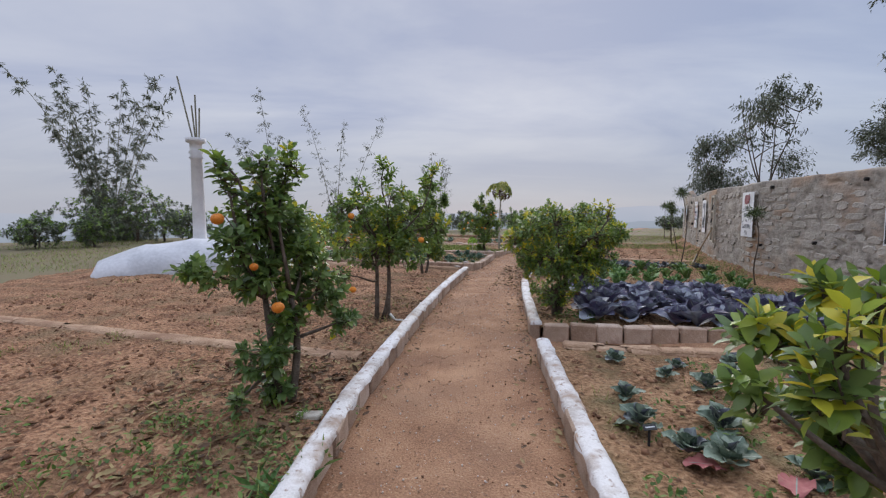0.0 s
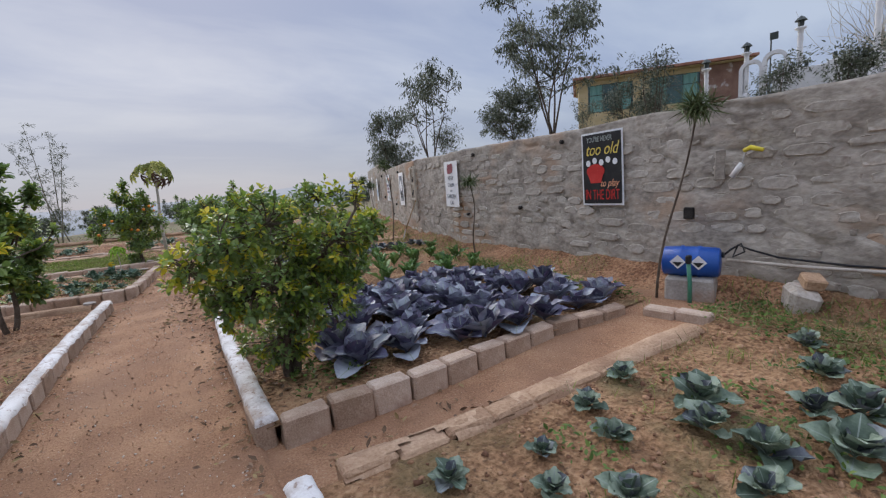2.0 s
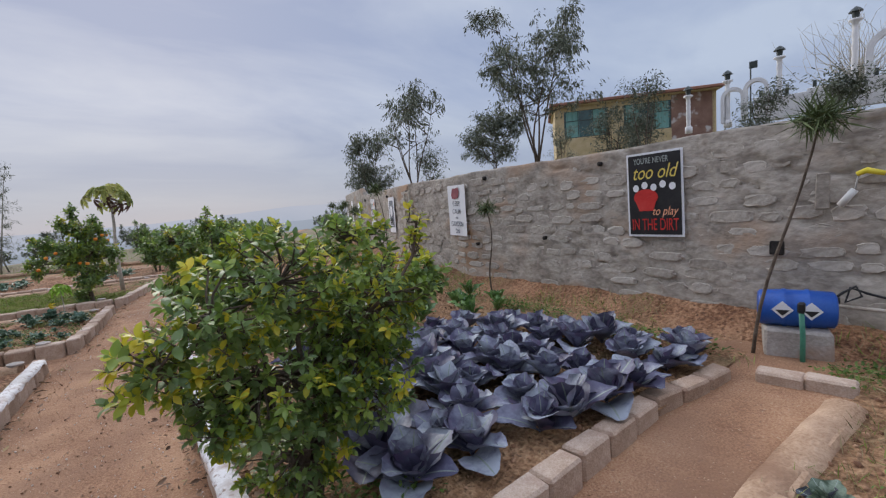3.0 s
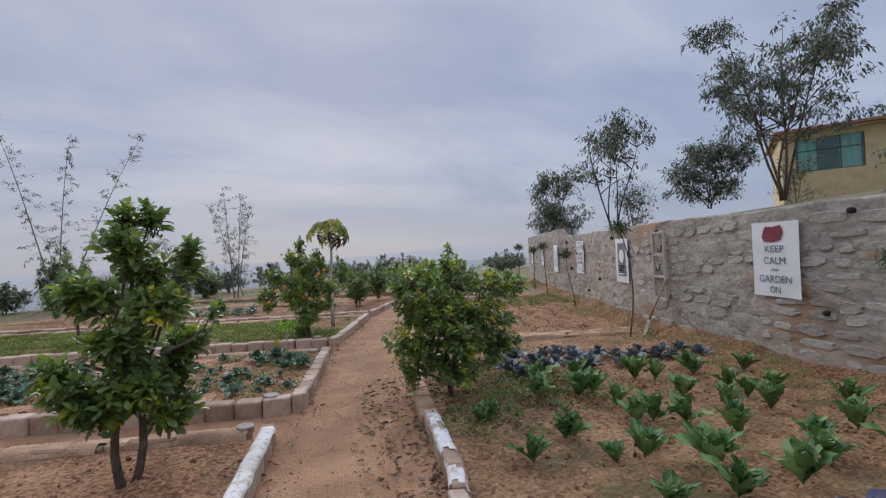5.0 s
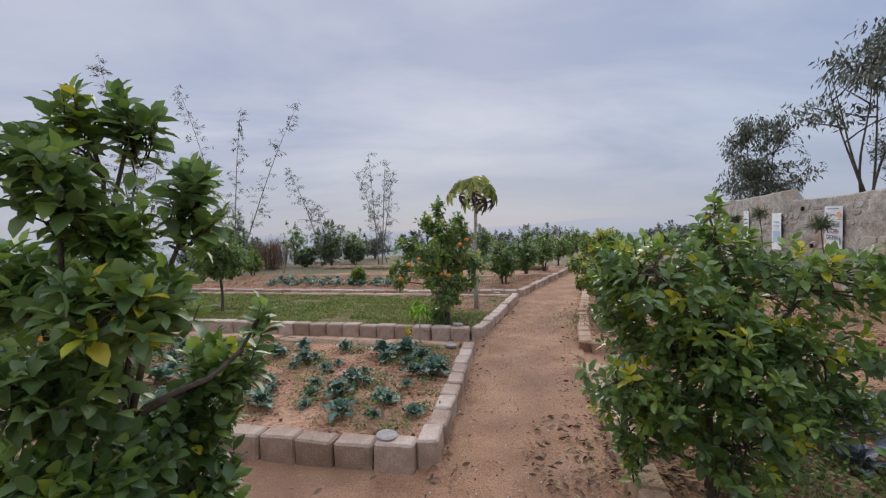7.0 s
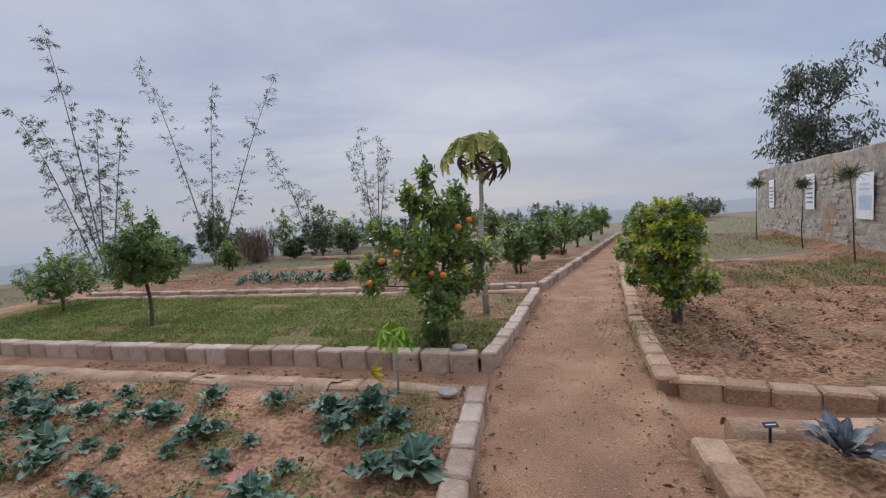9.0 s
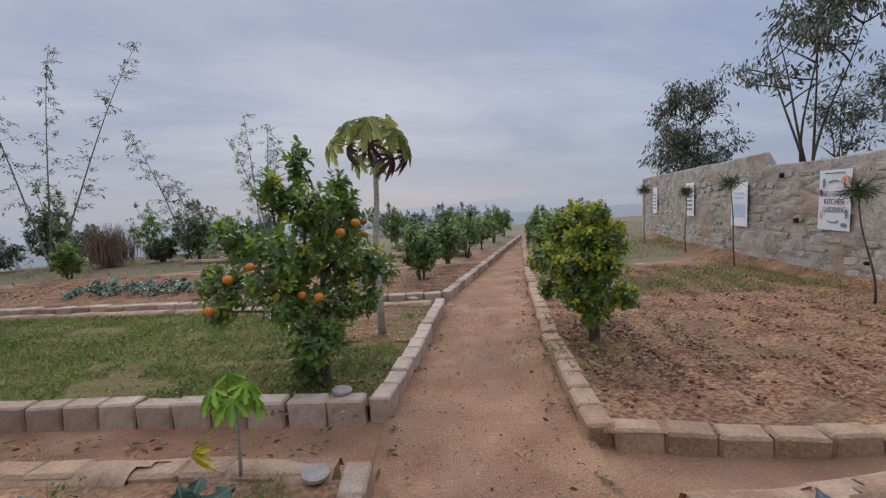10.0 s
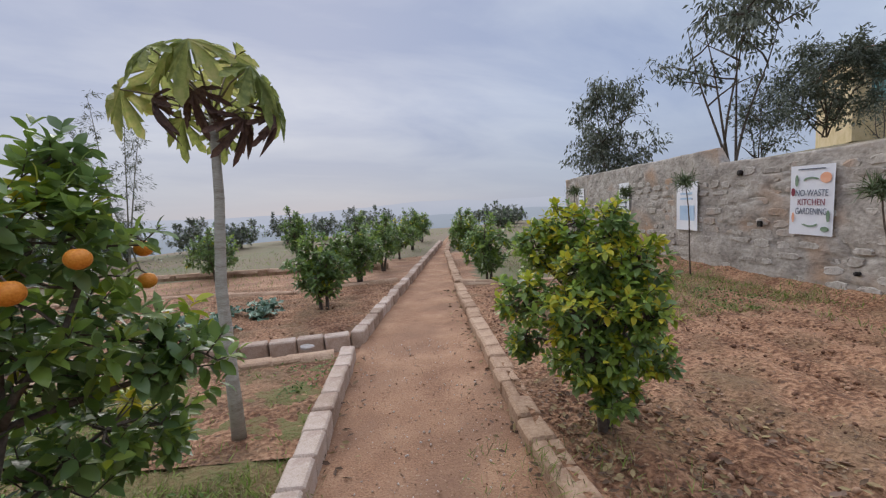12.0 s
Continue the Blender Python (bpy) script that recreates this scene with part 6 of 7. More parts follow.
def house(at, length, depth, height, windows, label):
    """A house whose front looks along -x; windows are (y, z, width, height)."""
    h = thing("house", label, "house", at=at)
    spans = sorted((y - w / 2, y + w / 2, z, hh) for y, z, w, hh in windows)
    y = 0.0
    for a, b, z, hh in spans + [(length, length, 0, 0)]:
        if a > y + 0.01:
            part("wall", box_mesh("wall", (0.3, a - y, height), M["brown_wall" if y == 0 else "yellow_wall"], 0.01), h, "red-brown painted wall" if y == 0 else "", m=Matrix.Translation((0.15, (a + y) / 2, 0)))
        if b > a:
            part("wall", box_mesh("wall", (0.3, b - a, z), M["yellow_wall"], 0.01), h, m=Matrix.Translation((0.15, (a + b) / 2, 0)))
            part("wall", box_mesh("wall", (0.3, b - a, height - z - hh), M["yellow_wall"], 0.01), h, m=Matrix.Translation((0.15, (a + b) / 2, z + hh)))
            win = part("window", box_mesh("window", (0.04, b - a, 0.06), M["frame"], 0.005), h, m=Matrix.Translation((0.1, (a + b) / 2, z)))
            part("pane", box_mesh("pane", (0.02, b - a, hh), M["teal_glass"], 0.0), win, m=Matrix.Translation((0.03, 0, 0)))
            for k in range(4):
                part("frame", box_mesh("frame", (0.05, 0.06, hh), M["frame"], 0.005), win, m=Matrix.Translation((0, (b - a) * (k / 3 - 0.5), 0)))
            part("frame", box_mesh("frame", (0.05, b - a, 0.06), M["frame"], 0.005), win, m=Matrix.Translation((0, 0, hh * 0.62)))
            for k in (-1, 1):
                part("curtain", box_mesh("curtain", (0.012, (b - a) * 0.3, hh - 0.1), M["curtain"], 0.0), win, m=Matrix.Translation((0.015, (b - a) * 0.3 * k, 0.06)))
        y = b
    part("wall", box_mesh("wall", (0.3, depth, height), M["yellow_wall"], 0.01), h, m=Matrix.Translation((depth / 2, length, 0)) @ Matrix.Rotation(radians(90), 4, "Z"))
    part("wall", box_mesh("wall", (0.3, depth, height), M["yellow_wall"], 0.01), h, m=Matrix.Translation((depth / 2, 0, 0)) @ Matrix.Rotation(radians(90), 4, "Z"))
    part("wall", box_mesh("wall", (0.3, length, height), M["yellow_wall"], 0.01), h, m=Matrix.Translation((depth, length / 2, 0)))
    part("roof", box_mesh("roof", (depth + 1.4, length + 1.2, 0.22), M["roof_edge"], 0.03), h, m=Matrix.Translation((depth / 2 - 0.1, length / 2, height)))
    part("ceiling_slab", box_mesh("ceiling_slab", (depth + 0.9, length + 0.7, 0.12), M["yellow_wall"], 0.02), h, m=Matrix.Translation((depth / 2 - 0.05, length / 2, height - 0.121)))
    return h


house((43.3, 14.0, 4.3), 12.8, 8, 5.0, [(5.2, 2.16, 3.8, 2.35), (10.3, 2.16, 3.7, 2.35)], "yellow plastered house with teal windows and brown roof edge").rotation_euler = (0, 0, radians(32.6))


def arch_wall(at, turn, width, height, opening, label):
    a = thing("white_arch", label, "arch", "white arches", at=at, turn=turn)
    t = 0.28
    bm = bmesh.new()
    n = 14
    outer, inner = [], []
    for i in range(n + 1):
        ang = math.pi * i / n
        inner.append((math.cos(ang) * opening / 2, height - width * 0.5 + math.sin(ang) * opening / 2))
        outer.append((math.cos(ang) * width / 2, height - width * 0.5 + math.sin(ang) * width / 2))
    inner = [(opening / 2, 0)] + inner + [(-opening / 2, 0)]
    outer = [(width / 2, 0)] + outer + [(-width / 2, 0)]
    fr = [[bm.verts.new((x, -t / 2 + t * s, z)) for x, z in line] for line in (inner, outer) for s in (0, 1)]
    for i in range(len(inner) - 1):
        bm.faces.new((fr[0][i], fr[0][i + 1], fr[2][i + 1], fr[2][i]))
        bm.faces.new((fr[1][i], fr[3][i], fr[3][i + 1], fr[1][i + 1]))
        bm.faces.new((fr[0][i], fr[1][i], fr[1][i + 1], fr[0][i + 1]))
        bm.faces.new((fr[2][i], fr[2][i + 1], fr[3][i + 1], fr[3][i]))
    part("arch", bm_mesh("arch", bm, M["white_stone"]), a)
    return a


arch_wall((24, 7.75, 4.2), 95, 0.9, 1.7, 0.6, "small whitewashed masonry arch on the terrace")
arch_wall((24, 8.6, 4.2), 95, 0.9, 1.5, 0.6, "small whitewashed masonry arch on the terrace")
arch_wall((23, 3.6, 4.2), 95, 1.5, 2.3, 1.1, "large whitewashed masonry arch on the terrace")
parapet = thing("parapet", "stepped whitewashed parapet on the terrace", "wall")
for k in range(6):
    part("parapet_block", box_mesh("parapet_block", (0.3, 0.85, 0.9 + 0.1 * (k % 2)), M["white_stone"], 0.02, 0.01, k), parapet, m=Matrix.Translation((23.6, 3.0 + 0.86 * k, 4.0)))
    part("finial", box_mesh("finial", (0.12, 0.12, 0.3), M["frame"], 0.02), parapet, m=Matrix.Translation((23.6, 3.2 + 0.86 * k, 4.98 if k % 2 else 4.88)))
for x, y, z, hh in ((24, 6.95, 4.0, 3.0), (24, 8.8, 4.0, 2.5), (24, 10.4, 4.0, 2.2), (23.5, 4.65, 4.0, 3.6)):
    lp = thing("lamp_post", "ribbed white lamp post with a dark lantern on top", "lamp post", "lamp posts on the terrace", at=(x, y, z))
    prof = [(0.0, 0.16), (0.3, 0.16), (0.32, 0.1)] + [(0.35 + (hh - 0.9) * i / 12, 0.085 if i % 2 else 0.105) for i in range(13)] + [(hh - 0.5, 0.2), (hh - 0.44, 0.2), (hh - 0.42, 0.08)]
    part("post", mesh_of("post", *tube([(0, 0, q) for q, _ in prof], [w for _, w in prof], 12), M["white_stone"], True), lp)
    part("lantern", mesh_of("lantern", *tube([(0, 0, hh - 0.42), (0, 0, hh - 0.2), (0, 0, hh - 0.19), (0, 0, hh - 0.08), (0, 0, hh)], [0.1, 0.12, 0.22, 0.13, 0.02], 8), M["frame"]), lp)
flag = thing("pole", "thin dark pole on the terrace", "pole", at=(24.3, 8.0, 4.0))
part("pole", mesh_of("pole", *tube([(0, 0, 0), (0, 0, 2.7)], 0.03, 6), M["frame"]), flag)
part("vane", box_mesh("vane", (0.04, 0.3, 0.3), M["frame"], 0.01), flag, m=Matrix.Translation((0, -0.1, 2.4)))
bare = thing("bare_tree", "leafless grey tree on the terrace", "tree", at=(26, 4.6, 4.2))
rb, bw = np.random.default_rng(4), []
for k in range(90):
    e = np.array((rb.normal(0, 0.9), rb.normal(0, 1.1), rb.uniform(1.9, 4.0)))
    bw.append(tube(bent((0, 0, 0.4 + rb.random() * 1.2), e, rb, 6, 0.12), np.linspace(0.018, 0.004, 6), 4))
bw.append(tube([(0, 0, -0.3), (0, 0, 1.8)], [0.1, 0.06], 8))
part("crown", mesh_of("crown", *joined(bw), M["papaya_bark"]), bare)


# ---- far side: polytunnel, pillar, cage ----
M["fleece"] = material("white_tunnel_sheet", [(0.44, 0.45, 0.47), (0.53, 0.54, 0.56), (0.62, 0.63, 0.65)], 2, 0.6, 0.5, 14, 0.3)
tunnel = thing("low_tunnel", "low planting tunnel covered with white sheeting", "tunnel", at=(-5.9, 11.2, 0.03), turn=32)
tv, n_a, n_l = [], 15, 34
for i in range(n_l):
    t = i / (n_l - 1)
    x = -2.6 + 5.2 * t
    end = min(1, math.sin(math.pi * t) ** 0.35 + 0.02)
    sag = 0.05 * abs(math.sin(t * 5 * math.pi))
    for j in range(n_a):
        a = math.pi * j / (n_a - 1)
        tv.append((x, math.cos(a) * 0.95 * (0.5 + 0.5 * end), max(-0.02, (0.85 * end - sag) * math.sin(a) + 0.02 * nz(x, a, 5, 2))))
tfc = [(i * n_a + j, i * n_a + j + 1, (i + 1) * n_a + j + 1, (i + 1) * n_a + j) for i in range(n_l - 1) for j in range(n_a - 1)]
part("sheeting", mesh_of("sheeting", tv, tfc, M["fleece"], True), tunnel)
pillar = thing("pillar", "slim whitewashed pillar with bare rods on its capital", "pillar", at=(-9.6, 17.0, 0))
prof = [(0, 0.34), (0.5, 0.34), (0.55, 0.24), (1.2, 0.23), (3.6, 0.2), (3.65, 0.26), (3.75, 0.2), (3.85, 0.26), (3.95, 0.21), (4.2, 0.22), (4.25, 0.34), (4.4, 0.36), (4.42, 0.1)]
part("shaft", mesh_of("shaft", *tube([(0, 0, z) for z, _ in prof], [q for _, q in prof], 16), M["white_stone"], True), pillar)
for dx, l, lean in ((-0.1, 2.4, -0.5), (0.05, 1.7, 0.0), (0.14, 1.2, 0.06), (0.0, 1.3, -0.1)):
    part("rod", mesh_of("rod", *tube([(dx, 0, 4.35), (dx + lean * 0.5, 0, 4.35 + l * 0.5), (dx + lean, 0, 4.35 + l)], 0.03, 5), M["culm"]), pillar)
cage = thing("wire_cage", "black steel cage with wire mesh and bars", "cage", at=(-16.2, 13.05, 0))
for dx, dy in ((-1.2, -0.9), (0.6, -0.4), (0.6, 1.6), (-1.2, 1.6)):
    part("post", mesh_of("post", *tube([(dx, dy, -0.1), (dx - 0.12, dy, 3.5)], 0.045, 6), M["frame"]), cage)
for z in (0.25, 0.95, 1.6, 3.45):
    part("rail", mesh_of("rail", *tube([(-1.3, -0.9, z), (0.55, -0.4, z)], 0.035, 5), M["frame"]), cage)
    part("rail", mesh_of("rail", *tube([(0.55, -0.4, z), (0.55, 1.6, z)], 0.035, 5), M["frame"]), cage)
for k in range(11):
    t = k / 10
    part("bar", mesh_of("bar", *tube([(-1.2 + 1.8 * t, -0.9 + 0.5 * t, 0.05), (-1.2 + 1.8 * t, -0.9 + 0.5 * t, 1.6)], 0.012, 4), M["frame"]), cage)
wires = []
for k in range(26):
    t0 = k / 25 * 1.6 - 0.6
    for s in (1, -1):
        a, b = (t0, 1.6), (t0 + 0.6 * s, 3.45)
        pa, pb = [np.array((-1.25 + 1.82 * min(1, max(0, t)), -0.9 + 0.5 * min(1, max(0, t)), z)) for t, z in (a, b)]
        wires.append(tube([pa, pb], 0.006, 3, False))
part("wire_mesh", mesh_of("wire_mesh", *joined(wires), M["frame"]), cage)
hoop = thing("garden_hose", "pale green hose arched over the ground", "hose", at=(-15.0, 12.55, 0))
part("hose", mesh_of("hose", *tube([(-1.6, 0, 2.2), (-0.8, 0, 2.15), (-0.1, 0, 1.75), (0.25, 0, 1.1), (0.1, 0, 0.4), (-0.4, -0.1, 0.06), (-1.6, -0.2, 0.03)], 0.05, 8), M["green_pipe"], True), hoop)
for k, (x, y, h, w) in enumerate([(-17.5, 18.5, 1.9, 2.6), (-15.8, 19.5, 2.0, 2.4), (-13.2, 22.5, 2.2, 2.6), (-18.6, 23.0, 3.6, 3.6), (-16.6, 23.4, 3.7, 3.4), (-15.0, 23.2, 2.9, 3.0)]):
    citrus((x, y, -0.05), h, w, 0.1, 70 + k, 240, 0.16, mats=("leaf_grey", "leaf", "leaf_mid"), mix=(0.5, 0.44, 0.06), stems=3, shoots=6, label="leafy green shrub at the plateau edge", name="shrub", category="shrub")

for k, (x, y, h, w) in enumerate([(-7.64, 31.0, 3.3, 1.7), (-2.93, 31.0, 2.6, 2.2), (-1.69, 31.0, 1.6, 1.3), (-4.22, 31.0, 1.2, 1.2), (-5.88, 31.0, 1.3, 1.0)]):
    citrus((x, y, land_z(x, y) - 0.05), h, w, 0.1, 90 + k, 260, 0.15, mats=("leaf_grey", "leaf", "leaf_mid"), mix=(0.45, 0.45, 0.1), stems=3, shoots=9, label="leafy grey-green shrub at the foot of bamboo", name="shrub", category="shrub")

# hazy brush along the far edge of the garden
for k, (x, y, h, w) in enumerate([(-9.5, 31, 1.6, 2.4), (-7.6, 33.5, 1.9, 2.2), (-3.6, 34.5, 1.5, 2.6), (-1.0, 36.0, 1.8, 2.4), (1.4, 37.5, 2.0, 2.8), (3.6, 39.0, 1.7, 2.6), (6.2, 40.5, 2.1, 3.0), (8.8, 42.0, 1.8, 3.0), (11.4, 43.5, 2.2, 3.0), (14.0, 46.0, 2.4, 3.4), (24.0, 46.0, 2.0, 3.4), (27.5, 48.0, 2.4, 3.6), (19.5, 37.0, 1.3, 2.2), (22.5, 40.0, 1.5, 2.6)]):
    citrus((x, y, land_z(x, y) - 0.05), h, w, 0.1, 120 + k, 150, 0.19, mats=("leaf_grey", "leaf_bamboo", "leaf"), mix=(0.55, 0.35, 0.1), young_top=0, stems=3, shoots=6, label="grey-green brush along the far field edge", name="shrub", category="shrub")

# caps, stones and a small sign along the kerbs
lid_v, lid_f = tube([(0, 0, 0), (0, 0, 0.022), (0, 0, 0.03)], [0.075, 0.078, 0.05], 18)
CAP = mesh_of("lid", lid_v, lid_f, M["cement"], False)
for x, y, z in ((0.62, 11.5, 0.19), (0.36, 10.66, 0.174), (1.6, 15.02, 0.2), (1.38, 14.05, 0.14), (2.98, 18.45, 0.15)):
    c = thing("stone_disc", "small round concrete disc resting on the kerb", "disc", "round lids", at=(x, y, z))
    part("disc", CAP, c, m=pose(0, 0, 0, 4, 3, 20))
M["slate"] = material("slate_plate", [(0.03, 0.03, 0.032), (0.05, 0.05, 0.05), (0.08, 0.08, 0.08)], 6, 0.6, 0.1, 40, 0.2)
for x, y, a in ((3.2, 12.93, -5), (1.22, 2.45, 10)):
    sgn = thing("plant_label", "small slanted plant label on a black peg", "sign", "plant labels", at=(x, y, 0.15), turn=a)
    part("peg", mesh_of("peg", *tube([(0, 0, -0.06), (0, 0, 0.09)], 0.008, 6), M["ink"]), sgn)
    pl = part("plate", box_mesh("plate", (0.085, 0.035, 0.006), M["slate"], 0.002), sgn, m=pose(0, 0, 0.09, 38, 0, 0))
    part("text_line", box_mesh("text_line", (0.06, 0.006, 0.0015), M["board"], 0), pl, m=Matrix.Translation((0, 0, 0.0065)))
plank = thing("wood_offcut", "weathered split wood offcut lying in leaf litter", "wood", at=(-0.9, 2.81, 0.125), turn=-12)
part("offcut", box_mesh("offcut", (0.19, 0.07, 0.028), M["old_wood"], 0.006, 0.012, 9), plank, m=pose(0, 0, 0, 3, -5, 0))
stake = thing("stake", "short dark wooden stake in tilled soil", "stake", at=(-0.72, 5.6, 0.08))
part("peg", mesh_of("peg", *tube([(0, 0, -0.08), (0.01, 0, 0.32)], [0.022, 0.02], 7), M["bark"]), stake)
part("hose_end", mesh_of("hose_end", *tube([(0.02, 0, 0.1), (0.1, -0.06, 0.03), (0.2, -0.08, 0.03)], 0.018, 7), M["white_plastic"], True), stake)


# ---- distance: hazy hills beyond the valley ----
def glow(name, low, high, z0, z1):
    """A distant surface lit by itself, haze put into its colour, paling upwards."""
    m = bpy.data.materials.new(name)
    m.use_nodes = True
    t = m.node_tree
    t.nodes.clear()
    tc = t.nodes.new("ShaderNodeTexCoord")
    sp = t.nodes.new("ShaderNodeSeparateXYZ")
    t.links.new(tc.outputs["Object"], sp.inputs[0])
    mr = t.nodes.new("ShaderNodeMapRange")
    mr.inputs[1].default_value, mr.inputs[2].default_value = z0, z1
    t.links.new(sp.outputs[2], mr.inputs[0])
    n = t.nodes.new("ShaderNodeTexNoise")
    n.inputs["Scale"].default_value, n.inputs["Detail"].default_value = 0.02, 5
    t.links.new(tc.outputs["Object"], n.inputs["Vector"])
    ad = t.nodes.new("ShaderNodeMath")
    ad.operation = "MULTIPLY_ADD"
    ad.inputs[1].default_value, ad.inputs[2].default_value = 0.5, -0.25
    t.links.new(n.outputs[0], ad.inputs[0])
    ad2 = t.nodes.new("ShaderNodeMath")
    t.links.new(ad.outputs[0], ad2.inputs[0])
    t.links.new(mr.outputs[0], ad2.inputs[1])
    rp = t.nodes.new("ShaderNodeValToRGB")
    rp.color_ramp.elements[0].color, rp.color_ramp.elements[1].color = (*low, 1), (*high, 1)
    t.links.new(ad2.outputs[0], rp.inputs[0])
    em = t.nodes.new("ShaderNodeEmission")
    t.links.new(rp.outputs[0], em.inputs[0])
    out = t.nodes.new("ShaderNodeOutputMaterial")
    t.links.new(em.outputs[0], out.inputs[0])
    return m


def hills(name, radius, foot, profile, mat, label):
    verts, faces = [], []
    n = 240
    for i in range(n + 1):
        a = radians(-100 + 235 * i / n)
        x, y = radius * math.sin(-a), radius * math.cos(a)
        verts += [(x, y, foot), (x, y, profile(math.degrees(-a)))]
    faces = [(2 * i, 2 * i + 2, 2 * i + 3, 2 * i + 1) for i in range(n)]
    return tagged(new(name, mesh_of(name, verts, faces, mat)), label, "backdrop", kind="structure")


def far_ridge(b):
    return 2 + 10 * math.exp(-((b - 32) / 16) ** 2) + 5 * nz(b, 0, 0.07, 3) + 2 * nz(b, 0, 0.25, 4) + 0.5 * nz(b, 0, 1.0, 4)


def near_ridge(b):
    return -9 + 8.5 * math.exp(-((b - 40) / 18) ** 2) + 2.5 * nz(b, 0, 0.1, 5) + 1.2 * nz(b, 0, 0.5, 6) + 0.6 * nz(b, 0, 2, 6)


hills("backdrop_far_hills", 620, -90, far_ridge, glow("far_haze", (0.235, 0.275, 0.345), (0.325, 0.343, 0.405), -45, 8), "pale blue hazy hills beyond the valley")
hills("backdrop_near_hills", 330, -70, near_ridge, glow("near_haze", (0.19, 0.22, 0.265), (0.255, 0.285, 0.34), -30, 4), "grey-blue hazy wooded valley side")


# ---- litter, clods, grass ----
rg = np.random.default_rng(21)
M["dry_leaf"] = material("fallen_leaf", [(0.1, 0.06, 0.036), (0.2, 0.13, 0.073), (0.33, 0.25, 0.12)], 3, 0.85, 0.2, 30, 0.2, island=0.8)
M["dark_litter"] = material("dark_rotten_litter", [(0.12, 0.075, 0.05), (0.19, 0.12, 0.08), (0.28, 0.19, 0.13)], 3, 0.9, 0.2, 30, 0.2, island=0.7)
M["clod"] = material("earth_clod", [(0.13, 0.065, 0.038), (0.28, 0.15, 0.086), (0.39, 0.24, 0.145)], 3, 0.95, 0.6, 40, 0.3, island=0.6)
M["chip"] = material("pale_gravel_chip", [(0.33, 0.21, 0.14), (0.44, 0.32, 0.24), (0.6, 0.53, 0.47)], 3, 0.9, 0.3, 40, 0.2, island=0.9)
M["grass"] = material("low_grass", [(0.12, 0.185, 0.03), (0.2, 0.28, 0.052), (0.31, 0.355, 0.1)], 1.2, 0.7, 0.0, 20, 0.2, island=0.6, transl=0.2)
M["dry_grass"] = material("dry_grass", [(0.16, 0.13, 0.06), (0.26, 0.21, 0.11), (0.36, 0.3, 0.17)], 1.2, 0.8, 0.0, 20, 0.2, island=0.6, transl=0.15)
M["weed"] = material("creeping_weed", [(0.055, 0.105, 0.022), (0.10, 0.17, 0.035), (0.17, 0.25, 0.06)], 2, 0.6, 0.0, 20, 0.2, island=0.6, transl=0.2)
CURL_V = np.array([(0, 0, 0), (-0.2, 0.35, 0.1), (0.2, 0.35, 0.12), (0, 0.4, 0), (-0.15, 0.7, 0.12), (0.16, 0.7, 0.08), (0, 0.7, 0.03), (0, 1, 0.12)])
LUMP_V = np.array([(0, 0, 0.45), (0.5, 0.05, 0), (0.1, 0.5, -0.05), (-0.5, 0.1, 0.05), (-0.1, -0.5, 0), (0, 0, -0.4), (0.32, 0.35, 0.25), (-0.33, -0.3, 0.28)])
LUMP_F = [(0, 1, 6), (0, 6, 2), (6, 1, 2), (0, 2, 3), (0, 3, 7), (0, 7, 4), (7, 3, 4), (0, 4, 1), (5, 2, 1), (5, 3, 2), (5, 4, 3), (5, 1, 4)]


def stuff(name, me, label, category):
    return tagged(new(name, me), label, category, kind="stuff")


def lying(n):
    w = rg.normal(0, 1, (n, 3))
    w[:, 2] *= 0.12
    return w


def disc(cx, cy, rad, n, z):
    a, q = rg.uniform(0, 6.28, n), rad * np.sqrt(rg.random(n)) * (0.6 + 0.4 * rg.random(n))
    return np.stack([cx + np.cos(a) * q, cy + np.sin(a) * q, np.full(n, z)], 1)


def noisy(p, scale, seed, level):
    return p[[nz(q[0], q[1], scale, seed) > level for q in p]]


def patch(a_line, b_line, n, z, power=1.0):
    """Random places between two lines."""
    A, B = np.array(a_line, float), np.array(b_line, float)
    v = rg.random(n)
    u = rg.random(n) ** power
    def on(L):
        d = np.concatenate([[0], np.cumsum(np.linalg.norm(np.diff(L, axis=0), axis=1))])
        return np.stack([np.interp(v * d[-1], d, L[:, k]) for k in range(2)], 1)
    p = on(A) * (1 - u[:, None]) + on(B) * u[:, None]
    return np.column_stack([p, np.full(n, z)])


BED_LINES = {
    1: (cut(LEFT_WHITE, -1, 4.0), [(-7, 1.0), (-7, 6.0)]), 2: (cut(LEFT_WHITE, 4.3, 10.3), [(-7, 6.4), (-7, 12.6)]), 3: (cut(LEFT_2, 11.5, 13.9), [(-7, 14.3), (-7, 16.9)]),
    4: (cut(LEFT_3, 15.0, 17.95), [(-7, 18.2), (-7, 21.6)]), 5: (cut(LEFT_4, 18.8, 22.1), [(-5.5, 22.6), (-5, 26.0)]), 6: (cut(RIGHT_WHITE, 0.5, 4.25), [(5.5, 0.5), (5.6, 3.5)]),
    7: (cut(RIGHT_2, 5.25, 10.0) + cut(RIGHT_3, 10.2, 12.9), [(5.8, 4.6), (6.3, 8), (7.1, 11.6)]), 8: (cut(RIGHT_4, 14.1, 20.4), [(7.3, 12.6), (8.6, 15), (10.3, 18.7)])}


def inset(lines, k=0.12):
    a, b = lines
    return [(p[0] + (k if b[0][0] > p[0] else -k), p[1]) for p in a], b


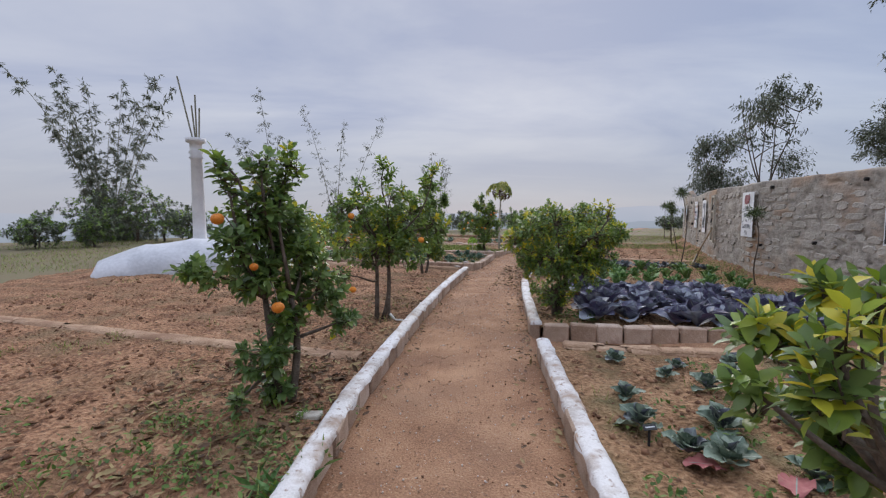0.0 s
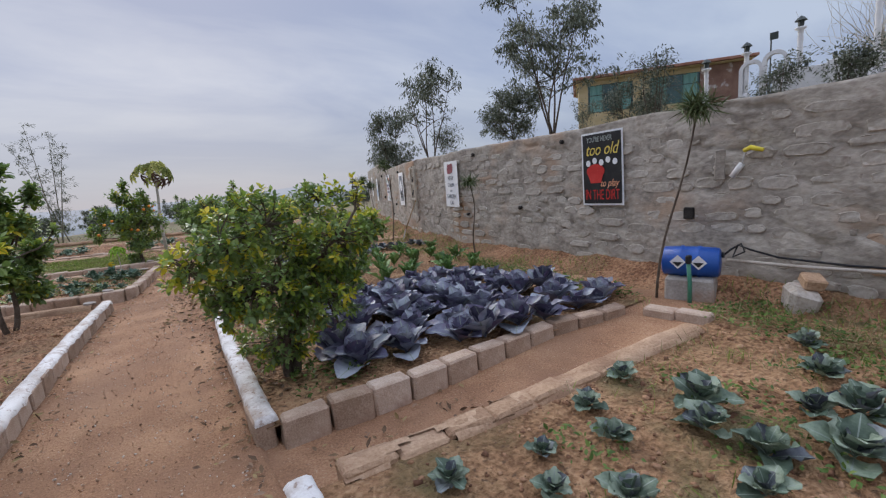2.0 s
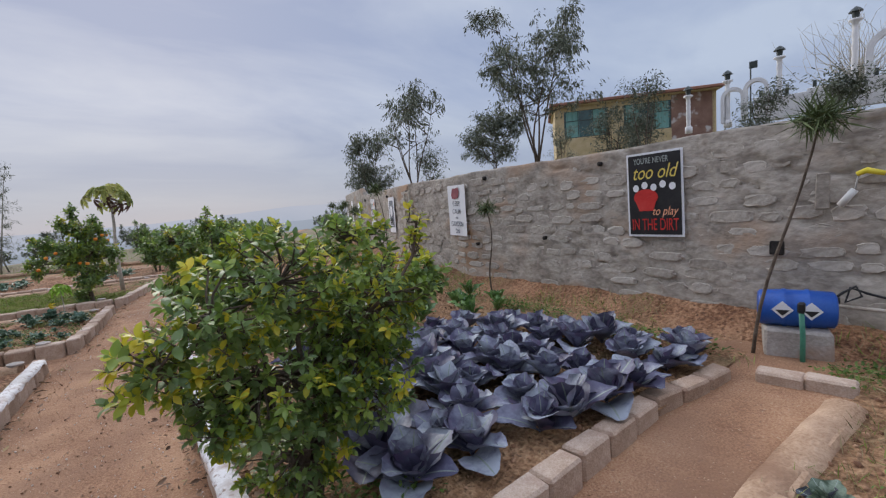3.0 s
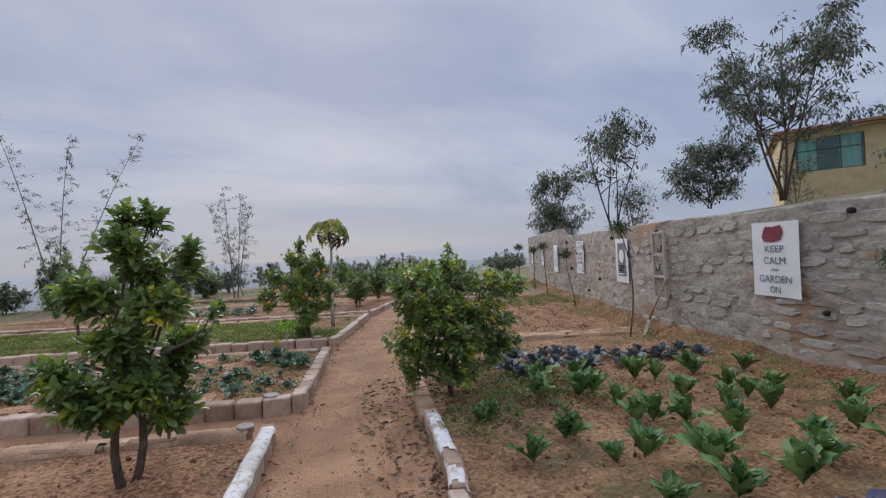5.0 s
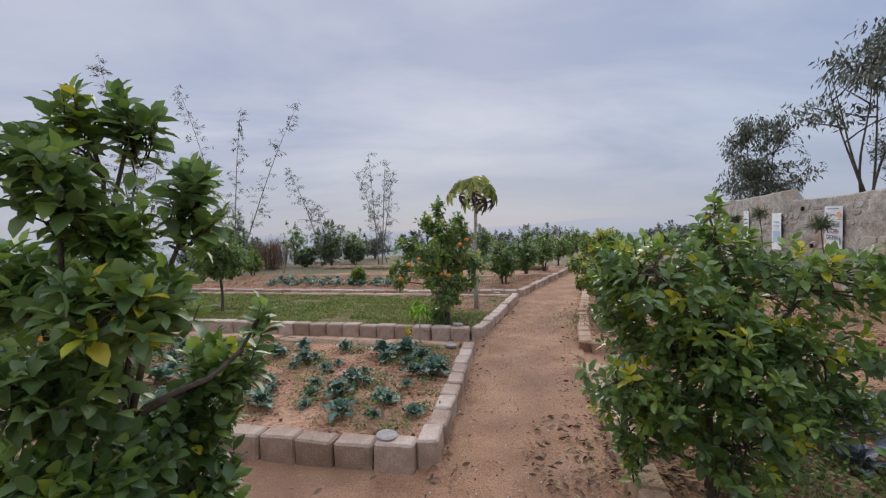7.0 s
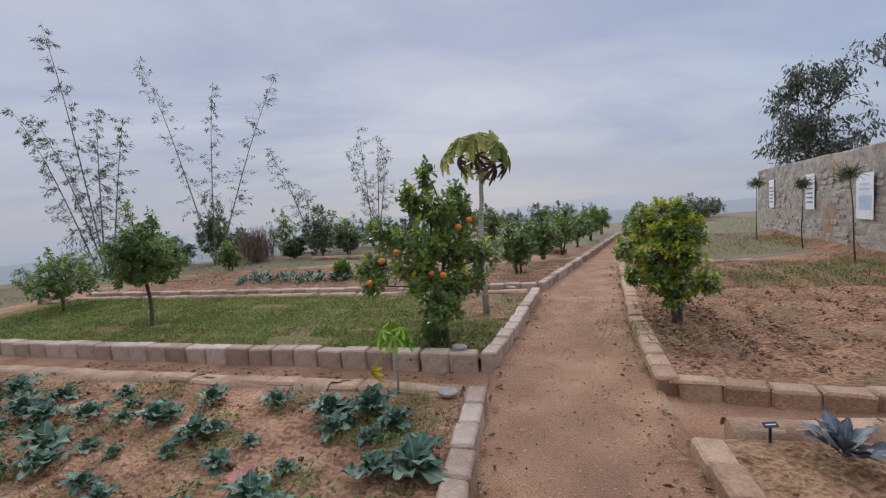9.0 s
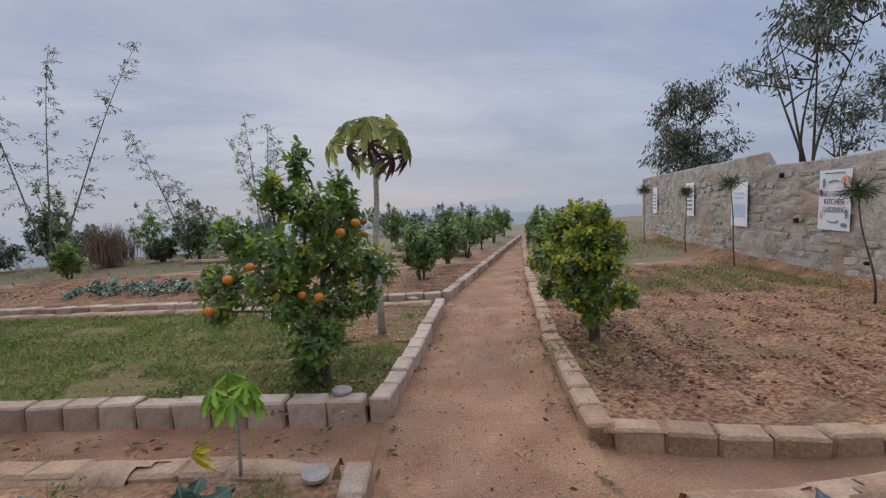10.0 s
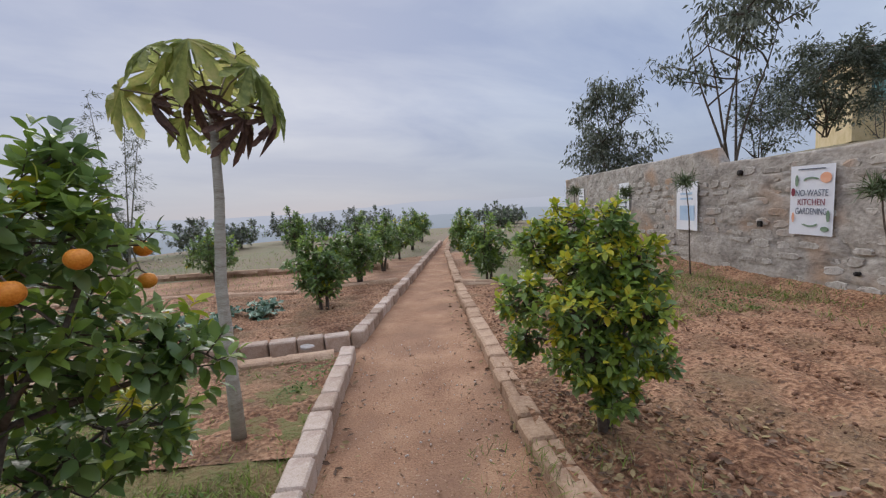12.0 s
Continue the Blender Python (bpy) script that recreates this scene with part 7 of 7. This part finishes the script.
pos = np.vstack([disc(-1.2, 3.1, 1.5, 1500, 0.125), disc(-0.9, 6.1, 1.8, 900, 0.125), patch(*inset(BED_LINES[1]), 900, 0.125, 1.6), patch(*inset(BED_LINES[2]), 700, 0.125, 1.3), disc(1.6, 6.1, 0.9, 350, 0.14)])
left_lim = np.interp(pos[:, 1], [p[1] for p in LEFT_WHITE], [p[0] for p in LEFT_WHITE]) - 0.12
keep = (pos[:, 0] < left_lim) | (pos[:, 0] > 1.25)
pos = pos[keep]
stuff("fallen_leaves", leaves("fallen_leaves", pos, lying(len(pos)), rg.uniform(0.035, 0.09, len(pos)), [M["dry_leaf"]], template=(CURL_V, LEAF_F), width=1.0, rng=rg, roll=0.4), "curled brown and yellow fallen citrus leaves on soil", "leaf litter")
pos = np.vstack([disc(2.8, 10.6, 1.4, 2600, 0.14), disc(4.42, 15.3, 1.25, 1400, 0.14), disc(1.5, 15.5, 0.9, 350, 0.13)])
keep = (pos[:, 0] > np.interp(pos[:, 1], [p[1] for p in RIGHT_3 + RIGHT_4], [p[0] for p in RIGHT_3 + RIGHT_4]) + 0.12) | (pos[:, 0] < np.interp(pos[:, 1], [p[1] for p in LEFT_3], [p[0] for p in LEFT_3]) - 0.12)
pos = pos[keep & (np.abs(pos[:, 1] - 13.4) > 0.5)]
side_r = patch([(p[0] - 0.09, p[1]) for p in RIGHT_WHITE + RIGHT_2 + RIGHT_3 + RIGHT_4], [(p[0] - 0.4, p[1]) for p in RIGHT_WHITE + RIGHT_2 + RIGHT_3 + RIGHT_4], 1100, 0.045, 2.2)
side_l = patch([(p[0] + 0.09, p[1]) for p in LEFT_WHITE[1:] + LEFT_2 + LEFT_3], [(p[0] + 0.3, p[1]) for p in LEFT_WHITE[1:] + LEFT_2 + LEFT_3], 350, 0.045, 2.0)
chan = np.vstack([patch([(1.2, 14.2), (-3, 15.8)], [(1.6, 14.75), (-3, 16.3)], 500, 0.02), patch([(1.3, 4.6), (4.3, 4.05)], [(1.3, 4.95), (4.3, 4.5)], 120, 0.02), patch([(0.3, 10.8), (-3, 11.9)], [(0.6, 11.3), (-3, 12.4)], 60, 0.02)])
edge_r = patch([(p[0] - 0.09, p[1]) for p in cut(RIGHT_2, 8.6, 10.0) + cut(RIGHT_3, 10.2, 12.0)], [(p[0] - 0.75, p[1]) for p in cut(RIGHT_2, 8.6, 10.0) + cut(RIGHT_3, 10.2, 12.0)], 700, 0.03, 1.6)
bed8 = noisy(patch(*inset(BED_LINES[8]), 1600, 0.14), 1.3, 15, 0.02)
pos = np.vstack([pos, side_r, side_l, chan, edge_r, bed8])
stuff("dead_leaves", leaves("dead_leaves", pos, lying(len(pos)), rg.uniform(0.02, 0.075, len(pos)), [M["dark_litter"], M["dry_leaf"]], (rg.random(len(pos)) < 0.7).astype(int), template=(CURL_V, LEAF_F), rng=rg, roll=0.5), "dark dead leaves under the trees and along the kerbs", "leaf litter")

pos = np.vstack([patch(*inset(BED_LINES[k]), n, z) for k, n, z in ((1, 4200, 0.115), (2, 3200, 0.115), (3, 2200, 0.115), (5, 900, 0.12), (6, 3000, 0.13), (7, 3000, 0.13), (8, 5200, 0.13))])
n = len(pos)
stuff("earth_clods", leaves("earth_clods", pos, lying(n), rg.uniform(0.008, 0.07, n) * rg.uniform(0.25, 1.0, n), [M["clod"]], template=(LUMP_V, LUMP_F), rng=rg), "loose clods of reddish earth in the beds", "earth clods")
pos = np.vstack([patch([(p[0] + 0.1, p[1]) for p in PL[:15]], [(p[0] - 0.1, p[1]) for p in PR[:15]], 8000, 0.02), patch([(p[0] - 0.1, p[1]) for p in PR[:13]], [(p[0] - 0.35, p[1]) for p in PR[:13]], 900, 0.04, 1.5), patch([(p[0] + 0.1, p[1]) for p in PL[:13]], [(p[0] + 0.3, p[1]) for p in PL[:13]], 900, 0.04, 1.5)])
n = len(pos)
stuff("path_gravel", leaves("path_gravel", pos, lying(n), rg.uniform(0.004, 0.014, n) * rg.uniform(0.5, 1.7, n), [M["chip"], M["clod"]], (rg.random(n) < 0.3).astype(int), template=(LUMP_V, LUMP_F), rng=rg), "small stones and crumbs scattered on the path", "gravel")


def blades(name, pos, hmin, hmax, mats, weights, label, lean=0.55, width=0.05):
    n = len(pos)
    w = rg.normal(0, lean, (n, 3))
    w[:, 2] = 1
    return stuff(name, leaves(name, pos, w, rg.uniform(hmin, hmax, n), [M[m] for m in mats], rg.choice(len(mats), n, p=weights), template=(THIN_V, THIN_F), width=width, rng=rg), label, "grass")


def tufts(centres, per, spread):
    c = np.repeat(centres, per, axis=0)
    c = c + rg.normal(0, 1, c.shape) * np.array((spread, spread, 0))
    return c


p = patch(*inset(BED_LINES[4]), 62000, 0.105)
p = p[[nz(q[0], q[1], 1.1, 3) + 0.6 * nz(q[0], q[1], 3.7, 4) > -0.5 for q in p]]
# tilled strip round the papaya stays bare
p = p[(p[:, 1] < 16.3 + 0.15 * rg.random(len(p))) | (p[:, 0] < 1.3 + 0.4 * rg.random(len(p))) | (rg.random(len(p)) < 0.07)]
blades("grass", p, 0.03, 0.085, ("grass", "dry_grass"), (0.86, 0.14), "low patchy green grass covering the bed", 0.9, 0.17)
p = np.vstack([tufts(noisy(patch(*inset(BED_LINES[1]), 260, 0.11), 0.8, 5, 0.0), 22, 0.05), tufts(noisy(patch(*inset(BED_LINES[6]), 240, 0.12), 0.9, 6, -0.05), 20, 0.06), tufts(noisy(patch(*inset(BED_LINES[3]), 420, 0.105), 0.9, 7, -0.15), 20, 0.06), tufts(disc(0.95, 13.7, 0.5, 50, 0.11), 22, 0.05), tufts(noisy(patch(*inset(BED_LINES[2]), 160, 0.11), 0.8, 8, 0.1), 16, 0.06), tufts(disc(1.7, 16.2, 0.9, 60, 0.1), 20, 0.06), tufts(disc(3.1, 10.4, 0.8, 70, 0.12), 18, 0.06), tufts(disc(3.7, 15.2, 0.7, 40, 0.12), 16, 0.06)])
blades("grass_tufts", p, 0.04, 0.13, ("grass", "dry_grass"), (0.55, 0.45), "thin weedy grass tufts in the beds", 0.7, 0.05)
wl = [(wall_x(y) - 0.15, y) for y in np.arange(1, 25, 1.0)]
wl2 = [(wall_x(y) - 1.1, y) for y in np.arange(1, 25, 1.0)]
p = tufts(noisy(patch(wl, wl2, 900, 0.13, 1.3), 0.7, 9, -0.2), 16, 0.07)
for q in p:
    u = min(1.0, 1 - (wall_x(q[1]) - q[0]) / 0.77)
    if u > 0:
        q[2] = max(0.12, bank_height(q[0], q[1], u, 0) - 0.01)
g8 = noisy(patch([(5.6, 17.2), (6.6, 19.6)], [(9.2, 16.0), (10.0, 18.4)], 9000, 0.13), 1.1, 10, -0.2)
g9 = patch([(7.6, 20.6), (11.0, 27.0)], [(11.0, 20.2), (14.2, 26.2)], 9000, 0.1)
blades("wall_grass", np.vstack([p, g8, g9]), 0.04, 0.14, ("grass", "dry_grass"), (0.5, 0.5), "dry grass and weeds at the foot of the wall", 0.7, 0.06)
far = np.vstack([np.column_stack([rg.uniform(-13, 6, 9000), rg.uniform(22, 34, 9000), np.zeros(9000)]), np.column_stack([rg.uniform(8, 22, 7000), rg.uniform(21, 40, 7000), np.zeros(7000)]), np.column_stack([rg.uniform(-20, -9, 16000), rg.uniform(9, 24, 16000), np.zeros(16000)])])
far = far[[land_z(q[0], q[1]) < 0.3 for q in far]]
far[:, 2] = [land_z(q[0], q[1]) for q in far]
far = far[[abs(q[0] - path_mid(q[1])) > 1.0 for q in far]]
blades("far_grass", noisy(far, 0.35, 11, -0.25), 0.05, 0.17, ("grass", "dry_grass"), (0.6, 0.4), "rough dry grass beyond the beds", 0.6, 0.08)

p = tufts(np.vstack([disc(-2.3, 1.75, 0.5, 9, 0.12), disc(-1.0, 2.2, 0.4, 6, 0.12), disc(-3.4, 2.0, 0.8, 9, 0.12)]), 14, 0.045)
blades("bright_weeds", p, 0.06, 0.16, ("lettuce", "grass"), (0.7, 0.3), "bright green young weeds in tilled soil", 0.9, 0.2)
p = tufts(np.vstack([disc(4.75, 2.75, 0.45, 26, 0.14), disc(4.9, 3.5, 0.4, 10, 0.14)]), 12, 0.1)
blades("straw", p, 0.12, 0.32, ("dry_grass",), (1.0,), "dry straw lying on the sandy bed", 3.5, 0.025)
# creeping weeds: small leaves near the ground
c = np.vstack([noisy(patch(*inset(BED_LINES[6]), 110, 0.14), 0.9, 12, 0.0), disc(4.9, 3.6, 0.4, 18, 0.14), disc(4.4, 2.9, 0.7, 12, 0.14), disc(5.0, 5.2, 0.5, 16, 0.14), patch([(5.3, 5.5), (5.9, 8.5)], [(5.0, 5.6), (5.4, 8.5)], 40, 0.14), disc(1.75, 5.5, 0.35, 12, 0.14), disc(-1.3, 2.6, 0.8, 20, 0.12), disc(-2.5, 2.0, 1.5, 30, 0.12), noisy(patch(*inset(BED_LINES[3]), 190, 0.12), 0.9, 13, -0.15), patch(*inset(BED_LINES[4]), 130, 0.11), disc(8.0, 17.5, 1.4, 40, 0.14), disc(3.3, 10.2, 1.1, 60, 0.14), disc(2.4, 9.6, 0.7, 14, 0.14)])
p = tufts(c, 30, 0.075)
p[:, 2] += rg.uniform(0, 0.06, len(p))
n = len(p)
w = rg.normal(0, 1, (n, 3))
w[:, 2] = np.abs(w[:, 2]) * 0.5
stuff("weeds", leaves("weeds", p, w, rg.uniform(0.02, 0.05, n), [M["weed"]], template=(LEAF_V, LEAF_F), rng=rg), "creeping green weeds in the beds", "weeds")


# ---- stones of the wall ----
def stone_mesh(seed, l, h):
    r = random.Random(seed)
    bm = bmesh.new()
    n = 14
    rim = []
    for k in range(n):
        a = 2 * math.pi * k / n + r.uniform(-0.15, 0.15)
        ca, sa = math.cos(a), math.sin(a)
        q = (abs(ca) ** 4 + abs(sa) ** 4) ** (-1 / 4) * r.uniform(0.82, 1.06)
        rim.append((ca * q * l / 2, sa * q * h / 2))
    back = [bm.verts.new((x, 0.03, z)) for x, z in rim]
    mid = [bm.verts.new((x * 0.98, -0.004, z * 0.98)) for x, z in rim]
    front = [bm.verts.new((x * 0.92, -0.011 + r.uniform(-0.007, 0.007), z * 0.86)) for x, z in rim]
    for a, b in ((back, mid), (mid, front)):
        for k in range(n):
            bm.faces.new((a[k], a[(k + 1) % n], b[(k + 1) % n], b[k]))
    bm.faces.new(front)
    return bm_mesh("stone", bm, M["stone"])


STONES = [stone_mesh(k, 0.16 + 0.045 * (k % 7), 0.09 + 0.015 * (k % 5)) for k in range(14)]
rs = random.Random(17)
placed, extra = 0, []
for course in range(11):
    y = -0.5 + rs.uniform(0, 0.3)
    while y < 25.5:
        me = rs.choice(STONES)
        l = max(v.co.x for v in me.vertices) * 2
        step = l * rs.uniform(1.02, 1.3)
        y += step / 2
        z = 0.3 + 0.165 * course + rs.uniform(-0.03, 0.03)
        m = wall_at(min(y, 26), z, rs.uniform(-0.022, 0.008)) @ Matrix.Rotation(rs.uniform(-0.06, 0.06), 4, "Y")
        if rs.random() < 0.9:
            if 2.8 < y < 11.5 and placed < 300:
                part("stone", me, wall, m=m)
                placed += 1
            else:
                extra.append((me, m))
        y += step / 2
ev, ef = [], []
for me, m in extra:
    n = len(ev)
    ev += [m @ v.co for v in me.vertices]
    ef += [tuple(n + i for i in f.vertices) for f in me.polygons]
rest = part("far_stones", mesh_of("far_stones", ev, ef, M["stone"]), wall)
tagged(rest, kind="stuff")
